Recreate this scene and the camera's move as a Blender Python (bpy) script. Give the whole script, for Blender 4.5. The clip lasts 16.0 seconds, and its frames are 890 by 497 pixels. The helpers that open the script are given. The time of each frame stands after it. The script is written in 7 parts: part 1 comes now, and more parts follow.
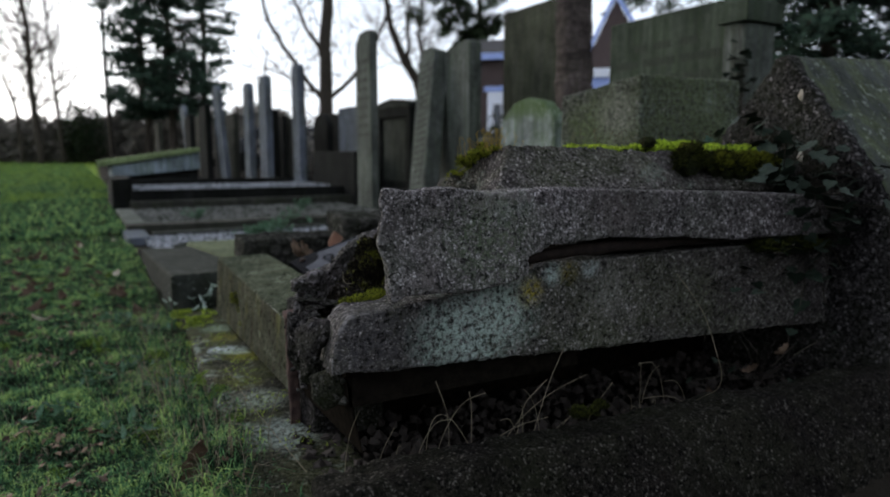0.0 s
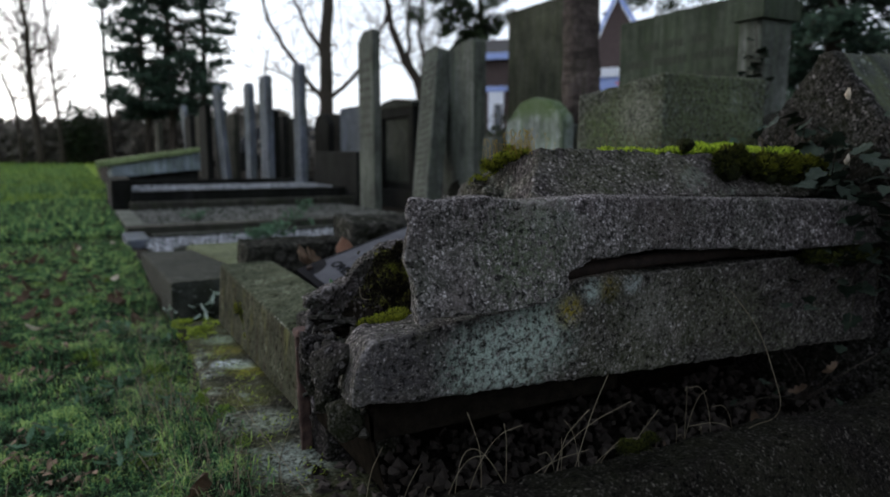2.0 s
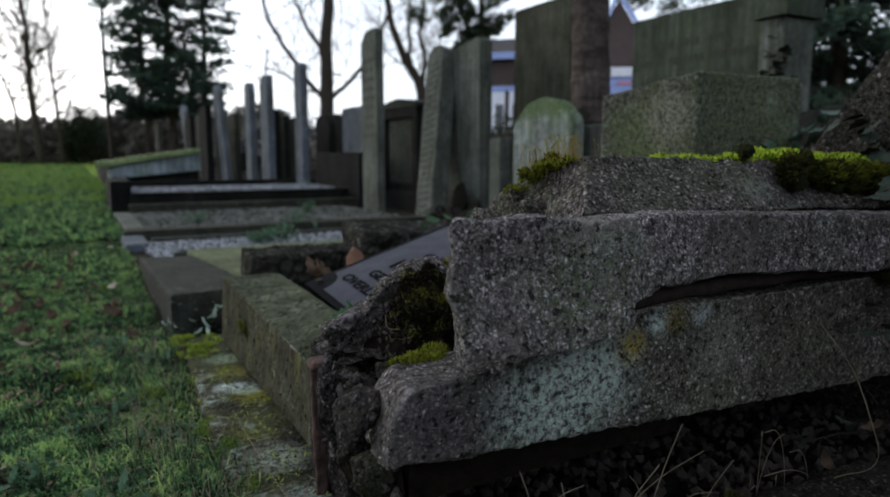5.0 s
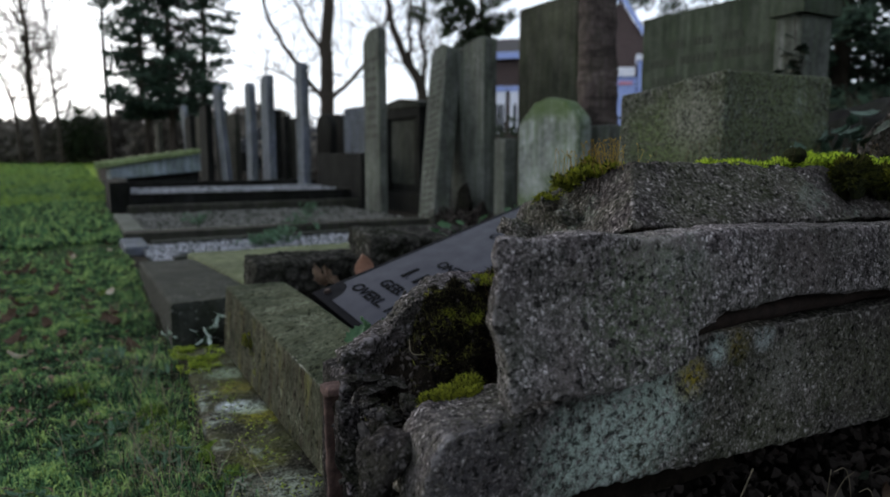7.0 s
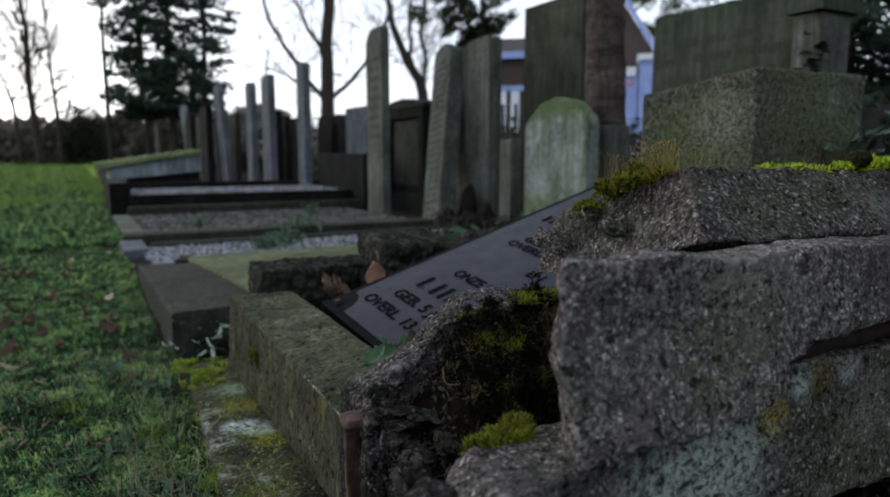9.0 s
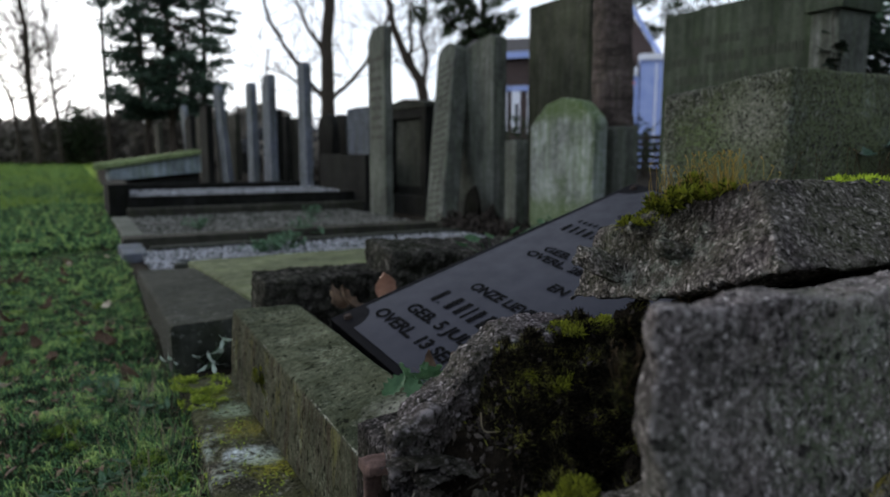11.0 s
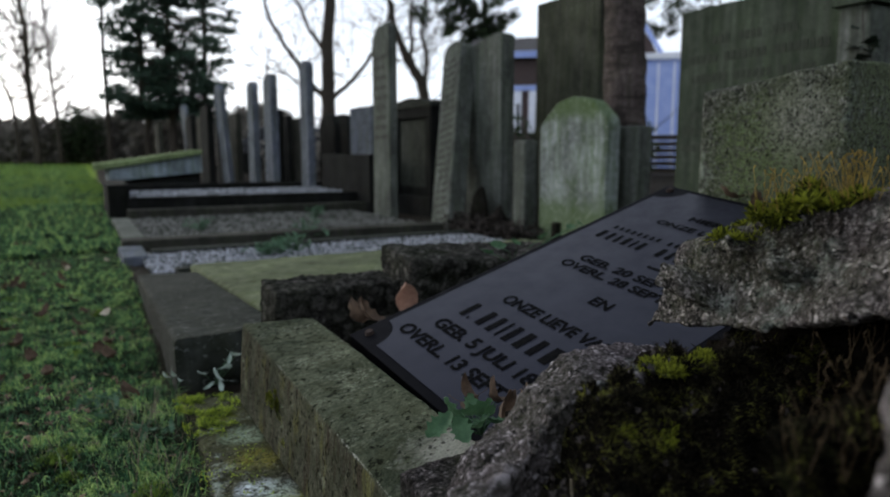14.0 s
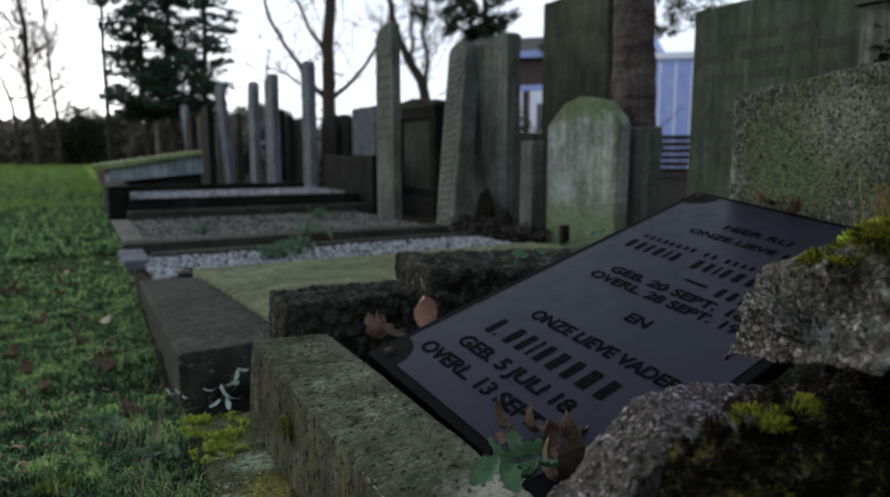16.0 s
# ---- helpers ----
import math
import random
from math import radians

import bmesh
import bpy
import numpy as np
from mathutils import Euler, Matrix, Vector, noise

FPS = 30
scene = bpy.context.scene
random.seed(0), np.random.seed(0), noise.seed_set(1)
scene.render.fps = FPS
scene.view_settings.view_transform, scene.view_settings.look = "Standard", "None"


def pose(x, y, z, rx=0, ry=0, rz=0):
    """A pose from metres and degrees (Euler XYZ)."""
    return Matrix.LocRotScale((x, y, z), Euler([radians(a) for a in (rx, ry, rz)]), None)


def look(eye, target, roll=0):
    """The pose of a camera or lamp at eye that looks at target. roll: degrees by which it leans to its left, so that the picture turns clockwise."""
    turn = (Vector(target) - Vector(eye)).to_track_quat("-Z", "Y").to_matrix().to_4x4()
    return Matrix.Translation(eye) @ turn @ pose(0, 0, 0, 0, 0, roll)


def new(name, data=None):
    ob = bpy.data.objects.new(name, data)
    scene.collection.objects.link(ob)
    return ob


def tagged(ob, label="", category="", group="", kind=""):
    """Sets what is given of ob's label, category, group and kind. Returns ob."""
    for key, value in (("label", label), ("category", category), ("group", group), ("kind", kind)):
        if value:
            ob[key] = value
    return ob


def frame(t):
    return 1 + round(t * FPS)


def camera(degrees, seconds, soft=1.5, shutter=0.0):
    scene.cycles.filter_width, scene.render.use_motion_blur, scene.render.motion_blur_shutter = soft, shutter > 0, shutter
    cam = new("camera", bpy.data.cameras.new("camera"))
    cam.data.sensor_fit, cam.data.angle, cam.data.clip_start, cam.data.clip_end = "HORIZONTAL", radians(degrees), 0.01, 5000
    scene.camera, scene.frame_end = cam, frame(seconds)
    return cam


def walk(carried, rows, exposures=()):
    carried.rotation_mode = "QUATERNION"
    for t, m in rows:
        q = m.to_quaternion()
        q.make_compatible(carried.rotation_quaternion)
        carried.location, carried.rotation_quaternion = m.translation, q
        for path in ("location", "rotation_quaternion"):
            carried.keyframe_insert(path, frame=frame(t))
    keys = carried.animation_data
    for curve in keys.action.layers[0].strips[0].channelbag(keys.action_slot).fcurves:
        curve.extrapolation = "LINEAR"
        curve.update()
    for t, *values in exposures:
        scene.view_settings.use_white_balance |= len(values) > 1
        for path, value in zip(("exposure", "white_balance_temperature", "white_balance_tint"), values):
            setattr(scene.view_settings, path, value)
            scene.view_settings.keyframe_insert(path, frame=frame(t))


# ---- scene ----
cam = camera(67.2, 16.0, soft=1.7)
cam.data.dof.use_dof = True
cam.data.dof.focus_distance = 0.68
cam.data.dof.aperture_fstop = 5.9
PATH = [
    (0.0, pose(0.0000, 0.0000, 0.5000, 82.00, 0, -29.00)),
    (0.5, pose(0.0023, 0.0217, 0.4996, 82.00, 0, -29.00)),
    (1.0, pose(0.0043, 0.0436, 0.5007, 82.00, 0, -29.00)),
    (1.5, pose(0.0070, 0.0656, 0.5032, 82.00, 0, -29.00)),
    (2.0, pose(0.0102, 0.0873, 0.5048, 82.00, 0, -29.00)),
    (2.5, pose(0.0129, 0.1077, 0.5070, 82.00, 0, -29.00)),
    (3.0, pose(0.0155, 0.1275, 0.5085, 82.00, 0, -29.00)),
    (3.5, pose(0.0172, 0.1462, 0.5095, 82.00, 0, -29.00)),
    (4.0, pose(0.0192, 0.1650, 0.5111, 82.00, 0, -29.00)),
    (6.5, pose(0.0355, 0.2619, 0.5194, 82.00, 0, -29.00)),
    (7.0, pose(0.0365, 0.2832, 0.5206, 82.00, 0, -29.00)),
    (7.5, pose(0.0390, 0.3046, 0.5213, 82.00, 0, -29.00)),
    (8.0, pose(0.0415, 0.3267, 0.5233, 82.00, 0, -29.00)),
    (8.5, pose(0.0435, 0.3476, 0.5244, 82.00, 0, -29.00)),
    (9.0, pose(0.0442, 0.3661, 0.5247, 82.00, 0, -29.00)),
    (11.5, pose(0.0599, 0.4692, 0.5356, 82.00, 0, -29.00)),
    (12.0, pose(0.0616, 0.4883, 0.5353, 82.00, 0, -29.00)),
    (12.5, pose(0.0632, 0.5081, 0.5360, 82.00, 0, -29.00)),
    (13.0, pose(0.0640, 0.5265, 0.5359, 82.00, 0, -29.00)),
    (13.5, pose(0.0639, 0.5454, 0.5350, 82.00, 0, -29.00)),
    (14.0, pose(0.0643, 0.5638, 0.5353, 82.00, 0, -29.00)),
    (14.5, pose(0.0648, 0.5827, 0.5366, 82.00, 0, -29.00)),
    (15.0, pose(0.0649, 0.6020, 0.5380, 82.00, 0, -29.00)),
    (15.5, pose(0.0655, 0.6234, 0.5404, 82.00, 0, -29.00)),
    (16.0, pose(0.0676, 0.6465, 0.5433, 82.00, 0, -29.00)),
]

walk(cam, PATH, exposures=[(0.0, 0.12), (8.5, 0.16), (16.0, 0.12)])

# ---- world and sun ----
world = bpy.data.worlds.new("winter_sky")
scene.world = world
world.use_nodes = True
wn = world.node_tree
wn.nodes.clear()
sky = wn.nodes.new("ShaderNodeTexSky")
sky.sky_type = "NISHITA"
sky.sun_disc = False
sky.sun_elevation = radians(16)
sky.sun_rotation = radians(-28)
sky.air_density = 1.0
sky.dust_density = 4.0
sky.ozone_density = 1.5
soft_sky = wn.nodes.new("ShaderNodeHueSaturation")
soft_sky.inputs["Saturation"].default_value = 0.35
sky_out = wn.nodes.new("ShaderNodeBackground")
sky_out.inputs["Strength"].default_value = 0.10
wo = wn.nodes.new("ShaderNodeOutputWorld")
wn.links.new(sky.outputs[0], soft_sky.inputs["Color"])
veil = wn.nodes.new("ShaderNodeMix")
veil.data_type, veil.blend_type = "RGBA", "ADD"
veil.inputs[0].default_value = 1.0
veil.inputs[7].default_value = (6.7, 7.5, 8.8, 1)
wn.links.new(soft_sky.outputs[0], veil.inputs[6])
wn.links.new(veil.outputs[2], sky_out.inputs["Color"])
wn.links.new(sky_out.outputs[0], wo.inputs[0])

sun_data = bpy.data.lights.new("sun", "SUN")
sun_data.energy = 0.35
sun_data.angle = radians(25)
sun_data.color = (1.0, 0.98, 0.95)
sun = new("sun", sun_data)
sun.matrix_world = look((-14, 26, 9), (0, 0, 0))


# ---- materials ----
def graph(name):
    m = bpy.data.materials.new(name)
    m.use_nodes = True
    nt = m.node_tree
    nt.nodes.clear()
    out = nt.nodes.new("ShaderNodeOutputMaterial")
    bsdf = nt.nodes.new("ShaderNodeBsdfPrincipled")
    nt.links.new(bsdf.outputs[0], out.inputs["Surface"])
    return m, nt, bsdf


def place(nt, scale=(1, 1, 1)):
    g = nt.nodes.new("ShaderNodeNewGeometry")
    mp = nt.nodes.new("ShaderNodeMapping")
    mp.inputs["Scale"].default_value = scale
    nt.links.new(g.outputs["Position"], mp.inputs["Vector"])
    return mp.outputs[0]


def fuzz(nt, vec, scale, detail=4.0, rough=0.6, warp=0.0):
    n = nt.nodes.new("ShaderNodeTexNoise")
    n.inputs["Scale"].default_value = scale
    n.inputs["Detail"].default_value = detail
    n.inputs["Roughness"].default_value = rough
    n.inputs["Distortion"].default_value = warp
    nt.links.new(vec, n.inputs["Vector"])
    return n.outputs["Fac"]


def cells(nt, vec, scale, feature="F1"):
    v = nt.nodes.new("ShaderNodeTexVoronoi")
    v.feature = feature
    v.inputs["Scale"].default_value = scale
    nt.links.new(vec, v.inputs["Vector"])
    return v


def ramp(nt, fac, stops):
    r = nt.nodes.new("ShaderNodeValToRGB")
    el = r.color_ramp.elements
    while len(el) < len(stops):
        el.new(0.5)
    for e, (p, c) in zip(el, stops):
        e.position = p
        e.color = (*c, 1) if isinstance(c, tuple) else (c, c, c, 1)
    nt.links.new(fac, r.inputs[0])
    return r.outputs[0]


def mix(nt, fac, a, b, mode="MIX"):
    m = nt.nodes.new("ShaderNodeMix")
    m.data_type = "RGBA"
    m.blend_type = mode
    for value, slot in ((fac, m.inputs[0]), (a, m.inputs[6]), (b, m.inputs[7])):
        if isinstance(value, (int, float)):
            slot.default_value = value
        elif isinstance(value, tuple):
            slot.default_value = (*value, 1)
        else:
            nt.links.new(value, slot)
    return m.outputs[2]


def maths(nt, op, a, b=0.0):
    m = nt.nodes.new("ShaderNodeMath")
    m.operation = op
    m.use_clamp = op in ("ADD", "SUBTRACT", "MULTIPLY")
    for value, slot in ((a, m.inputs[0]), (b, m.inputs[1])):
        if isinstance(value, (int, float)):
            slot.default_value = value
        else:
            nt.links.new(value, slot)
    return m.outputs[0]


def maths_open(nt, op, a, b):
    """As maths, with no limits."""
    out = maths(nt, op, a, b)
    out.node.use_clamp = False
    return out


def upward(nt):
    g = nt.nodes.new("ShaderNodeNewGeometry")
    s = nt.nodes.new("ShaderNodeSeparateXYZ")
    nt.links.new(g.outputs["Normal"], s.inputs[0])
    return s.outputs["Z"]


def bump(nt, bsdf, height, strength, distance, before=None):
    b = nt.nodes.new("ShaderNodeBump")
    b.inputs["Strength"].default_value = strength
    b.inputs["Distance"].default_value = distance
    nt.links.new(height, b.inputs["Height"])
    if before is not None:
        nt.links.new(before, b.inputs["Normal"])
    nt.links.new(b.outputs[0], bsdf.inputs["Normal"])
    return b.outputs[0]


def aggregate(name, dark, mid, light, algae=(0.10, 0.12, 0.05), green=0.5, lichen=0.0, grain=170.0, rough=0.85, moss_top=0.0,
              lichen_shade_at=None, deep=0.002, worn=0.0, mottled=0.5):
    """Washed concrete with pebble grains, algae, pale lichen, pits, and placed patches, a few of them painted shade."""
    m, nt, bsdf = graph(name)
    vec = place(nt)
    stir = nt.nodes.new("ShaderNodeTexNoise")
    stir.inputs["Scale"].default_value, stir.inputs["Detail"].default_value = grain * 0.45, 3
    nt.links.new(vec, stir.inputs["Vector"])
    swirl = nt.nodes.new("ShaderNodeVectorMath")
    swirl.operation = "MULTIPLY_ADD"
    nt.links.new(stir.outputs["Color"], swirl.inputs[0])
    swirl.inputs[1].default_value = (2.2 / grain, 2.2 / grain, 3.4 / grain)
    nt.links.new(vec, swirl.inputs[2])
    v = cells(nt, swirl.outputs[0], grain)
    sep = nt.nodes.new("ShaderNodeSeparateColor")
    nt.links.new(v.outputs["Color"], sep.inputs[0])
    grains = ramp(nt, sep.outputs[0], [(0.0, dark), (0.45, mid), (0.8, mid), (1.0, light)])
    fine = ramp(nt, fuzz(nt, vec, 320, 3, 0.7), [(0.3, 0.35), (0.7, 1.15)])
    col = mix(nt, 0.8, grains, fine, "MULTIPLY")
    joint = ramp(nt, maths(nt, "ADD", v.outputs["Distance"], maths(nt, "MULTIPLY", maths_open(nt, "SUBTRACT", fuzz(nt, vec, 140, 4, 0.7), 0.5), 0.9)), [(0.30, 1.25), (0.52, 0.75), (0.72, 0.22)])
    col = mix(nt, 0.85, col, joint, "MULTIPLY")
    mottle = ramp(nt, fuzz(nt, vec, 62, 6, 0.75, 0.6), [(0.36, 0.30), (0.50, 0.85), (0.66, 1.35)])
    col = mix(nt, mottled, col, mottle, "MULTIPLY")
    blotch = ramp(nt, fuzz(nt, vec, 7, 8, 0.7, 0.4), [(0.3, 0.40), (0.7, 1.25)])
    col = mix(nt, 0.8, col, blotch, "MULTIPLY")
    dirt = ramp(nt, fuzz(nt, vec, 15, 9, 0.75, 0.5), [(0.50, 0.0), (0.66, 0.55)])
    col = mix(nt, dirt, col, tuple(c * 0.55 for c in (mid[0], mid[1] * 0.96, mid[2] * 0.92)))
    if green:
        g = ramp(nt, fuzz(nt, vec, 5.5, 8, 0.7, 0.3), [(0.42, 0.0), (0.66, green)])
        col = mix(nt, g, col, algae)
    if moss_top:
        up = ramp(nt, maths(nt, "MULTIPLY", upward(nt), fuzz(nt, vec, 22, 8, 0.7)), [(0.36, 0.0), (0.55, moss_top)])
        col = mix(nt, up, col, (0.085, 0.105, 0.03))
    if lichen:
        lic = ramp(nt, fuzz(nt, vec, 7.5, 9, 0.72, 0.2), [(0.56, 0.0), (0.64, lichen)])
        spot = ramp(nt, fuzz(nt, vec, 85, 3, 0.6), [(0.42, 0.0), (0.55, 1.0)])
        col = mix(nt, maths(nt, "MULTIPLY", lic, spot), col, (0.36, 0.42, 0.36))
    if lichen_shade_at:
        for centre, radius, tint, amount in lichen_shade_at:
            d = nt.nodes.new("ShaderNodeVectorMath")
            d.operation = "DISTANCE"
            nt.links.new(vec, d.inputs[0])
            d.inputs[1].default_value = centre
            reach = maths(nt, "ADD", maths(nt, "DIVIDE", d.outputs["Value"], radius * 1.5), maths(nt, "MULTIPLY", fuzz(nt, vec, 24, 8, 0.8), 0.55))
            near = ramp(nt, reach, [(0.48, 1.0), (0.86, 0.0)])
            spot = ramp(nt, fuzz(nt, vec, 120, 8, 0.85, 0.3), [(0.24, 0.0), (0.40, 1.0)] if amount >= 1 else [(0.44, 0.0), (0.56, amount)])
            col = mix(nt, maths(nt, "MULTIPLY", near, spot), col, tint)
    if worn:
        g = nt.nodes.new("ShaderNodeNewGeometry")
        rub = maths(nt, "ADD", g.outputs["Pointiness"], maths(nt, "MULTIPLY", maths(nt, "SUBTRACT", fuzz(nt, vec, 30, 6, 0.75), 0.4), 0.14))
        col = mix(nt, ramp(nt, rub, [(0.555, 0.0), (0.60, worn)]), col, light)
    pits = ramp(nt, fuzz(nt, vec, 170, 3, 0.6), [(0.56, 1.0), (0.63, 0.12)])
    col = mix(nt, 0.9, col, pits, "MULTIPLY")
    nt.links.new(col, bsdf.inputs["Base Color"])
    bsdf.inputs["Roughness"].default_value = rough
    bsdf.inputs["Specular IOR Level"].default_value = 0.04
    h = maths(nt, "SUBTRACT", fuzz(nt, vec, 260, 5, 0.75), maths(nt, "MULTIPLY", v.outputs["Distance"], 0.6))
    b1 = bump(nt, bsdf, h, 0.9, deep)
    bump(nt, bsdf, fuzz(nt, vec, 70, 6, 0.7), 0.6, 0.002, b1)
    return m


def weathered(name, base, stain, green=(0.075, 0.09, 0.04), amount=0.7, rough=0.92, streak=6.0, speck=0.0, rings=0.0, crown=None, foot=None):
    """Headstone rock: fine grain, vertical rain streaks and algae."""
    m, nt, bsdf = graph(name)
    vec = place(nt)
    col = mix(nt, ramp(nt, fuzz(nt, vec, 30, 8, 0.7), [(0.35, 0.0), (0.65, 1.0)]), base, stain)
    run = fuzz(nt, place(nt, (streak * 4, streak * 4, streak * 0.35)), 1.0, 6, 0.65)
    col = mix(nt, ramp(nt, run, [(0.42, 0.0), (0.62, amount)]), col, green)
    col = mix(nt, 0.8, col, ramp(nt, fuzz(nt, vec, 3.5, 7, 0.65), [(0.3, 0.4), (0.7, 1.35)]), "MULTIPLY")
    pale = fuzz(nt, place(nt, (streak * 5, streak * 5, streak * 0.4)), 1.0, 5, 0.6)
    col = mix(nt, 0.7, col, ramp(nt, pale, [(0.3, 0.55), (0.7, 1.5)]), "MULTIPLY")
    col = mix(nt, 0.7, col, ramp(nt, fuzz(nt, vec, 120, 4, 0.7), [(0.3, 0.5), (0.7, 1.3)]), "MULTIPLY")
    if crown:
        s = nt.nodes.new("ShaderNodeSeparateXYZ")
        nt.links.new(vec, s.inputs[0])
        film = maths(nt, "ADD", maths(nt, "MULTIPLY", maths(nt, "SUBTRACT", s.outputs["Z"], crown), 4.0), maths(nt, "MULTIPLY", fuzz(nt, vec, 9, 8, 0.75), 0.7))
        col = mix(nt, ramp(nt, film, [(0.46, 0.0), (0.72, 0.85)]), col, (0.055, 0.085, 0.030))
    if foot:
        film = maths(nt, "ADD", maths(nt, "MULTIPLY", maths_open(nt, "SUBTRACT", foot, s.outputs["Z"]), 2.5), maths(nt, "MULTIPLY", fuzz(nt, vec, 6, 8, 0.75), 0.8))
        col = mix(nt, ramp(nt, film, [(0.40, 0.0), (0.66, 0.8)]), col, (0.060, 0.090, 0.036))
    if rings:
        hoop = fuzz(nt, place(nt, (2.5, 2.5, 24)), 1.0, 5, 0.6)
        col = mix(nt, ramp(nt, hoop, [(0.50, 0.0), (0.56, rings)]), col, (0.022, 0.018, 0.016))
    if speck:
        col = mix(nt, ramp(nt, fuzz(nt, vec, 60, 5, 0.7), [(0.58, 0.0), (0.66, speck)]), col, (0.42, 0.45, 0.42))
    nt.links.new(col, bsdf.inputs["Base Color"])
    bsdf.inputs["Roughness"].default_value = rough
    bsdf.inputs["Specular IOR Level"].default_value = 0.04
    b = bump(nt, bsdf, fuzz(nt, vec, 200, 5, 0.7), 0.5, 0.002)
    bump(nt, bsdf, fuzz(nt, vec, 12, 6, 0.6), 0.4, 0.01, b)
    return m


def simple(name, a, b, scale=40.0, rough=0.8, relief=0.001, island=False, spec=0.12, metal=0.0, sheer=0.0):
    """Two tones over a noise, with a shade of its own for each loose piece where asked."""
    m, nt, bsdf = graph(name)
    vec = place(nt)
    f = fuzz(nt, vec, scale, 5, 0.65)
    if island:
        g = nt.nodes.new("ShaderNodeNewGeometry")
        f = maths(nt, "ADD", maths(nt, "MULTIPLY", f, 0.5), maths(nt, "MULTIPLY", g.outputs["Random Per Island"], 0.6))
    col = mix(nt, ramp(nt, f, [(0.3, 0.0), (0.7, 1.0)]), a, b)
    nt.links.new(col, bsdf.inputs["Base Color"])
    bsdf.inputs["Roughness"].default_value = rough
    bsdf.inputs["Metallic"].default_value = metal
    bsdf.inputs["Specular IOR Level"].default_value = spec
    bump(nt, bsdf, fuzz(nt, vec, scale * 4, 4, 0.6), 0.6, relief)
    if sheer:
        t = nt.nodes.new("ShaderNodeBsdfTranslucent")
        nt.links.new(col, t.inputs[0])
        mx = nt.nodes.new("ShaderNodeMixShader")
        mx.inputs[0].default_value = sheer
        out = [n for n in nt.nodes if n.type == "OUTPUT_MATERIAL"][0]
        nt.links.new(bsdf.outputs[0], mx.inputs[1])
        nt.links.new(t.outputs[0], mx.inputs[2])
        nt.links.new(mx.outputs[0], out.inputs["Surface"])
    return m


def kerb_stone(name):
    """Smooth cast kerb: dark algae, pits, pale scratches on its arris, yellow moss stains down its side."""
    m, nt, bsdf = graph(name)
    vec = place(nt)
    top = mix(nt, ramp(nt, fuzz(nt, vec, 11, 9, 0.72, 0.5), [(0.36, 0.0), (0.64, 1.0)]), (0.028, 0.034, 0.022), (0.092, 0.101, 0.066))
    flank = mix(nt, ramp(nt, fuzz(nt, vec, 9, 9, 0.72, 0.4), [(0.36, 0.0), (0.66, 1.0)]), (0.028, 0.030, 0.021), (0.088, 0.088, 0.060))
    side = ramp(nt, maths(nt, "ABSOLUTE", upward(nt)), [(0.35, 1.0), (0.75, 0.0)])
    col = mix(nt, side, top, flank)
    col = mix(nt, 0.75, col, ramp(nt, fuzz(nt, vec, 130, 7, 0.8), [(0.36, 0.35), (0.52, 0.9), (0.66, 1.6)]), "MULTIPLY")
    wet = ramp(nt, fuzz(nt, vec, 26, 8, 0.75, 0.8), [(0.46, 0.0), (0.58, 0.55)])
    col = mix(nt, wet, col, (0.030, 0.033, 0.018))
    run = fuzz(nt, place(nt, (20, 20, 7)), 1.0, 9, 0.78, 0.4)
    col = mix(nt, maths(nt, "MULTIPLY", side, ramp(nt, run, [(0.54, 0.0), (0.66, 0.6)])), col, (0.120, 0.112, 0.022))
    rust = fuzz(nt, place(nt, (26, 26, 5)), 1.3, 8, 0.75)
    col = mix(nt, maths(nt, "MULTIPLY", side, ramp(nt, rust, [(0.50, 0.0), (0.60, 0.75)])), col, (0.030, 0.022, 0.016))
    pale = maths(nt, "MULTIPLY", ramp(nt, fuzz(nt, vec, 12, 9, 0.78, 0.6), [(0.52, 0.0), (0.64, 1.0)]), ramp(nt, fuzz(nt, vec, 160, 6, 0.8, 0.5), [(0.50, 0.0), (0.57, 0.7)]))
    col = mix(nt, pale, col, (0.19, 0.205, 0.15))
    s = nt.nodes.new("ShaderNodeSeparateXYZ")
    nt.links.new(vec, s.inputs[0])
    arris = maths(nt, "ABSOLUTE", maths_open(nt, "SUBTRACT", s.outputs["X"], 0.304))
    fall = maths(nt, "ABSOLUTE", maths_open(nt, "SUBTRACT", maths_open(nt, "SUBTRACT", s.outputs["Z"], maths_open(nt, "MULTIPLY", s.outputs["Y"], 0.0468)), 0.1669))
    arris = maths_open(nt, "ADD", arris, fall)
    rub = maths(nt, "ADD", maths(nt, "MULTIPLY", arris, 42.0), fuzz(nt, vec, 18, 9, 0.85))
    col = mix(nt, ramp(nt, rub, [(0.43, 0.85), (0.54, 0.0)]), col, (0.30, 0.30, 0.26))
    end = nt.nodes.new("ShaderNodeVectorMath")
    end.operation = "DISTANCE"
    nt.links.new(vec, end.inputs[0])
    end.inputs[1].default_value = (0.385, 1.10, 0.252)
    reach = maths(nt, "ADD", maths(nt, "MULTIPLY", end.outputs["Value"], 5.0), maths(nt, "MULTIPLY", fuzz(nt, vec, 30, 8, 0.8), 0.7))
    col = mix(nt, ramp(nt, reach, [(0.47, 0.8), (0.70, 0.0)]), col, (0.20, 0.20, 0.17))
    pits = ramp(nt, fuzz(nt, vec, 95, 4, 0.65), [(0.56, 1.0), (0.62, 0.15)])
    col = mix(nt, 0.9, col, pits, "MULTIPLY")
    col = mix(nt, 0.7, col, ramp(nt, fuzz(nt, vec, 300, 3, 0.7), [(0.3, 0.5), (0.7, 1.3)]), "MULTIPLY")
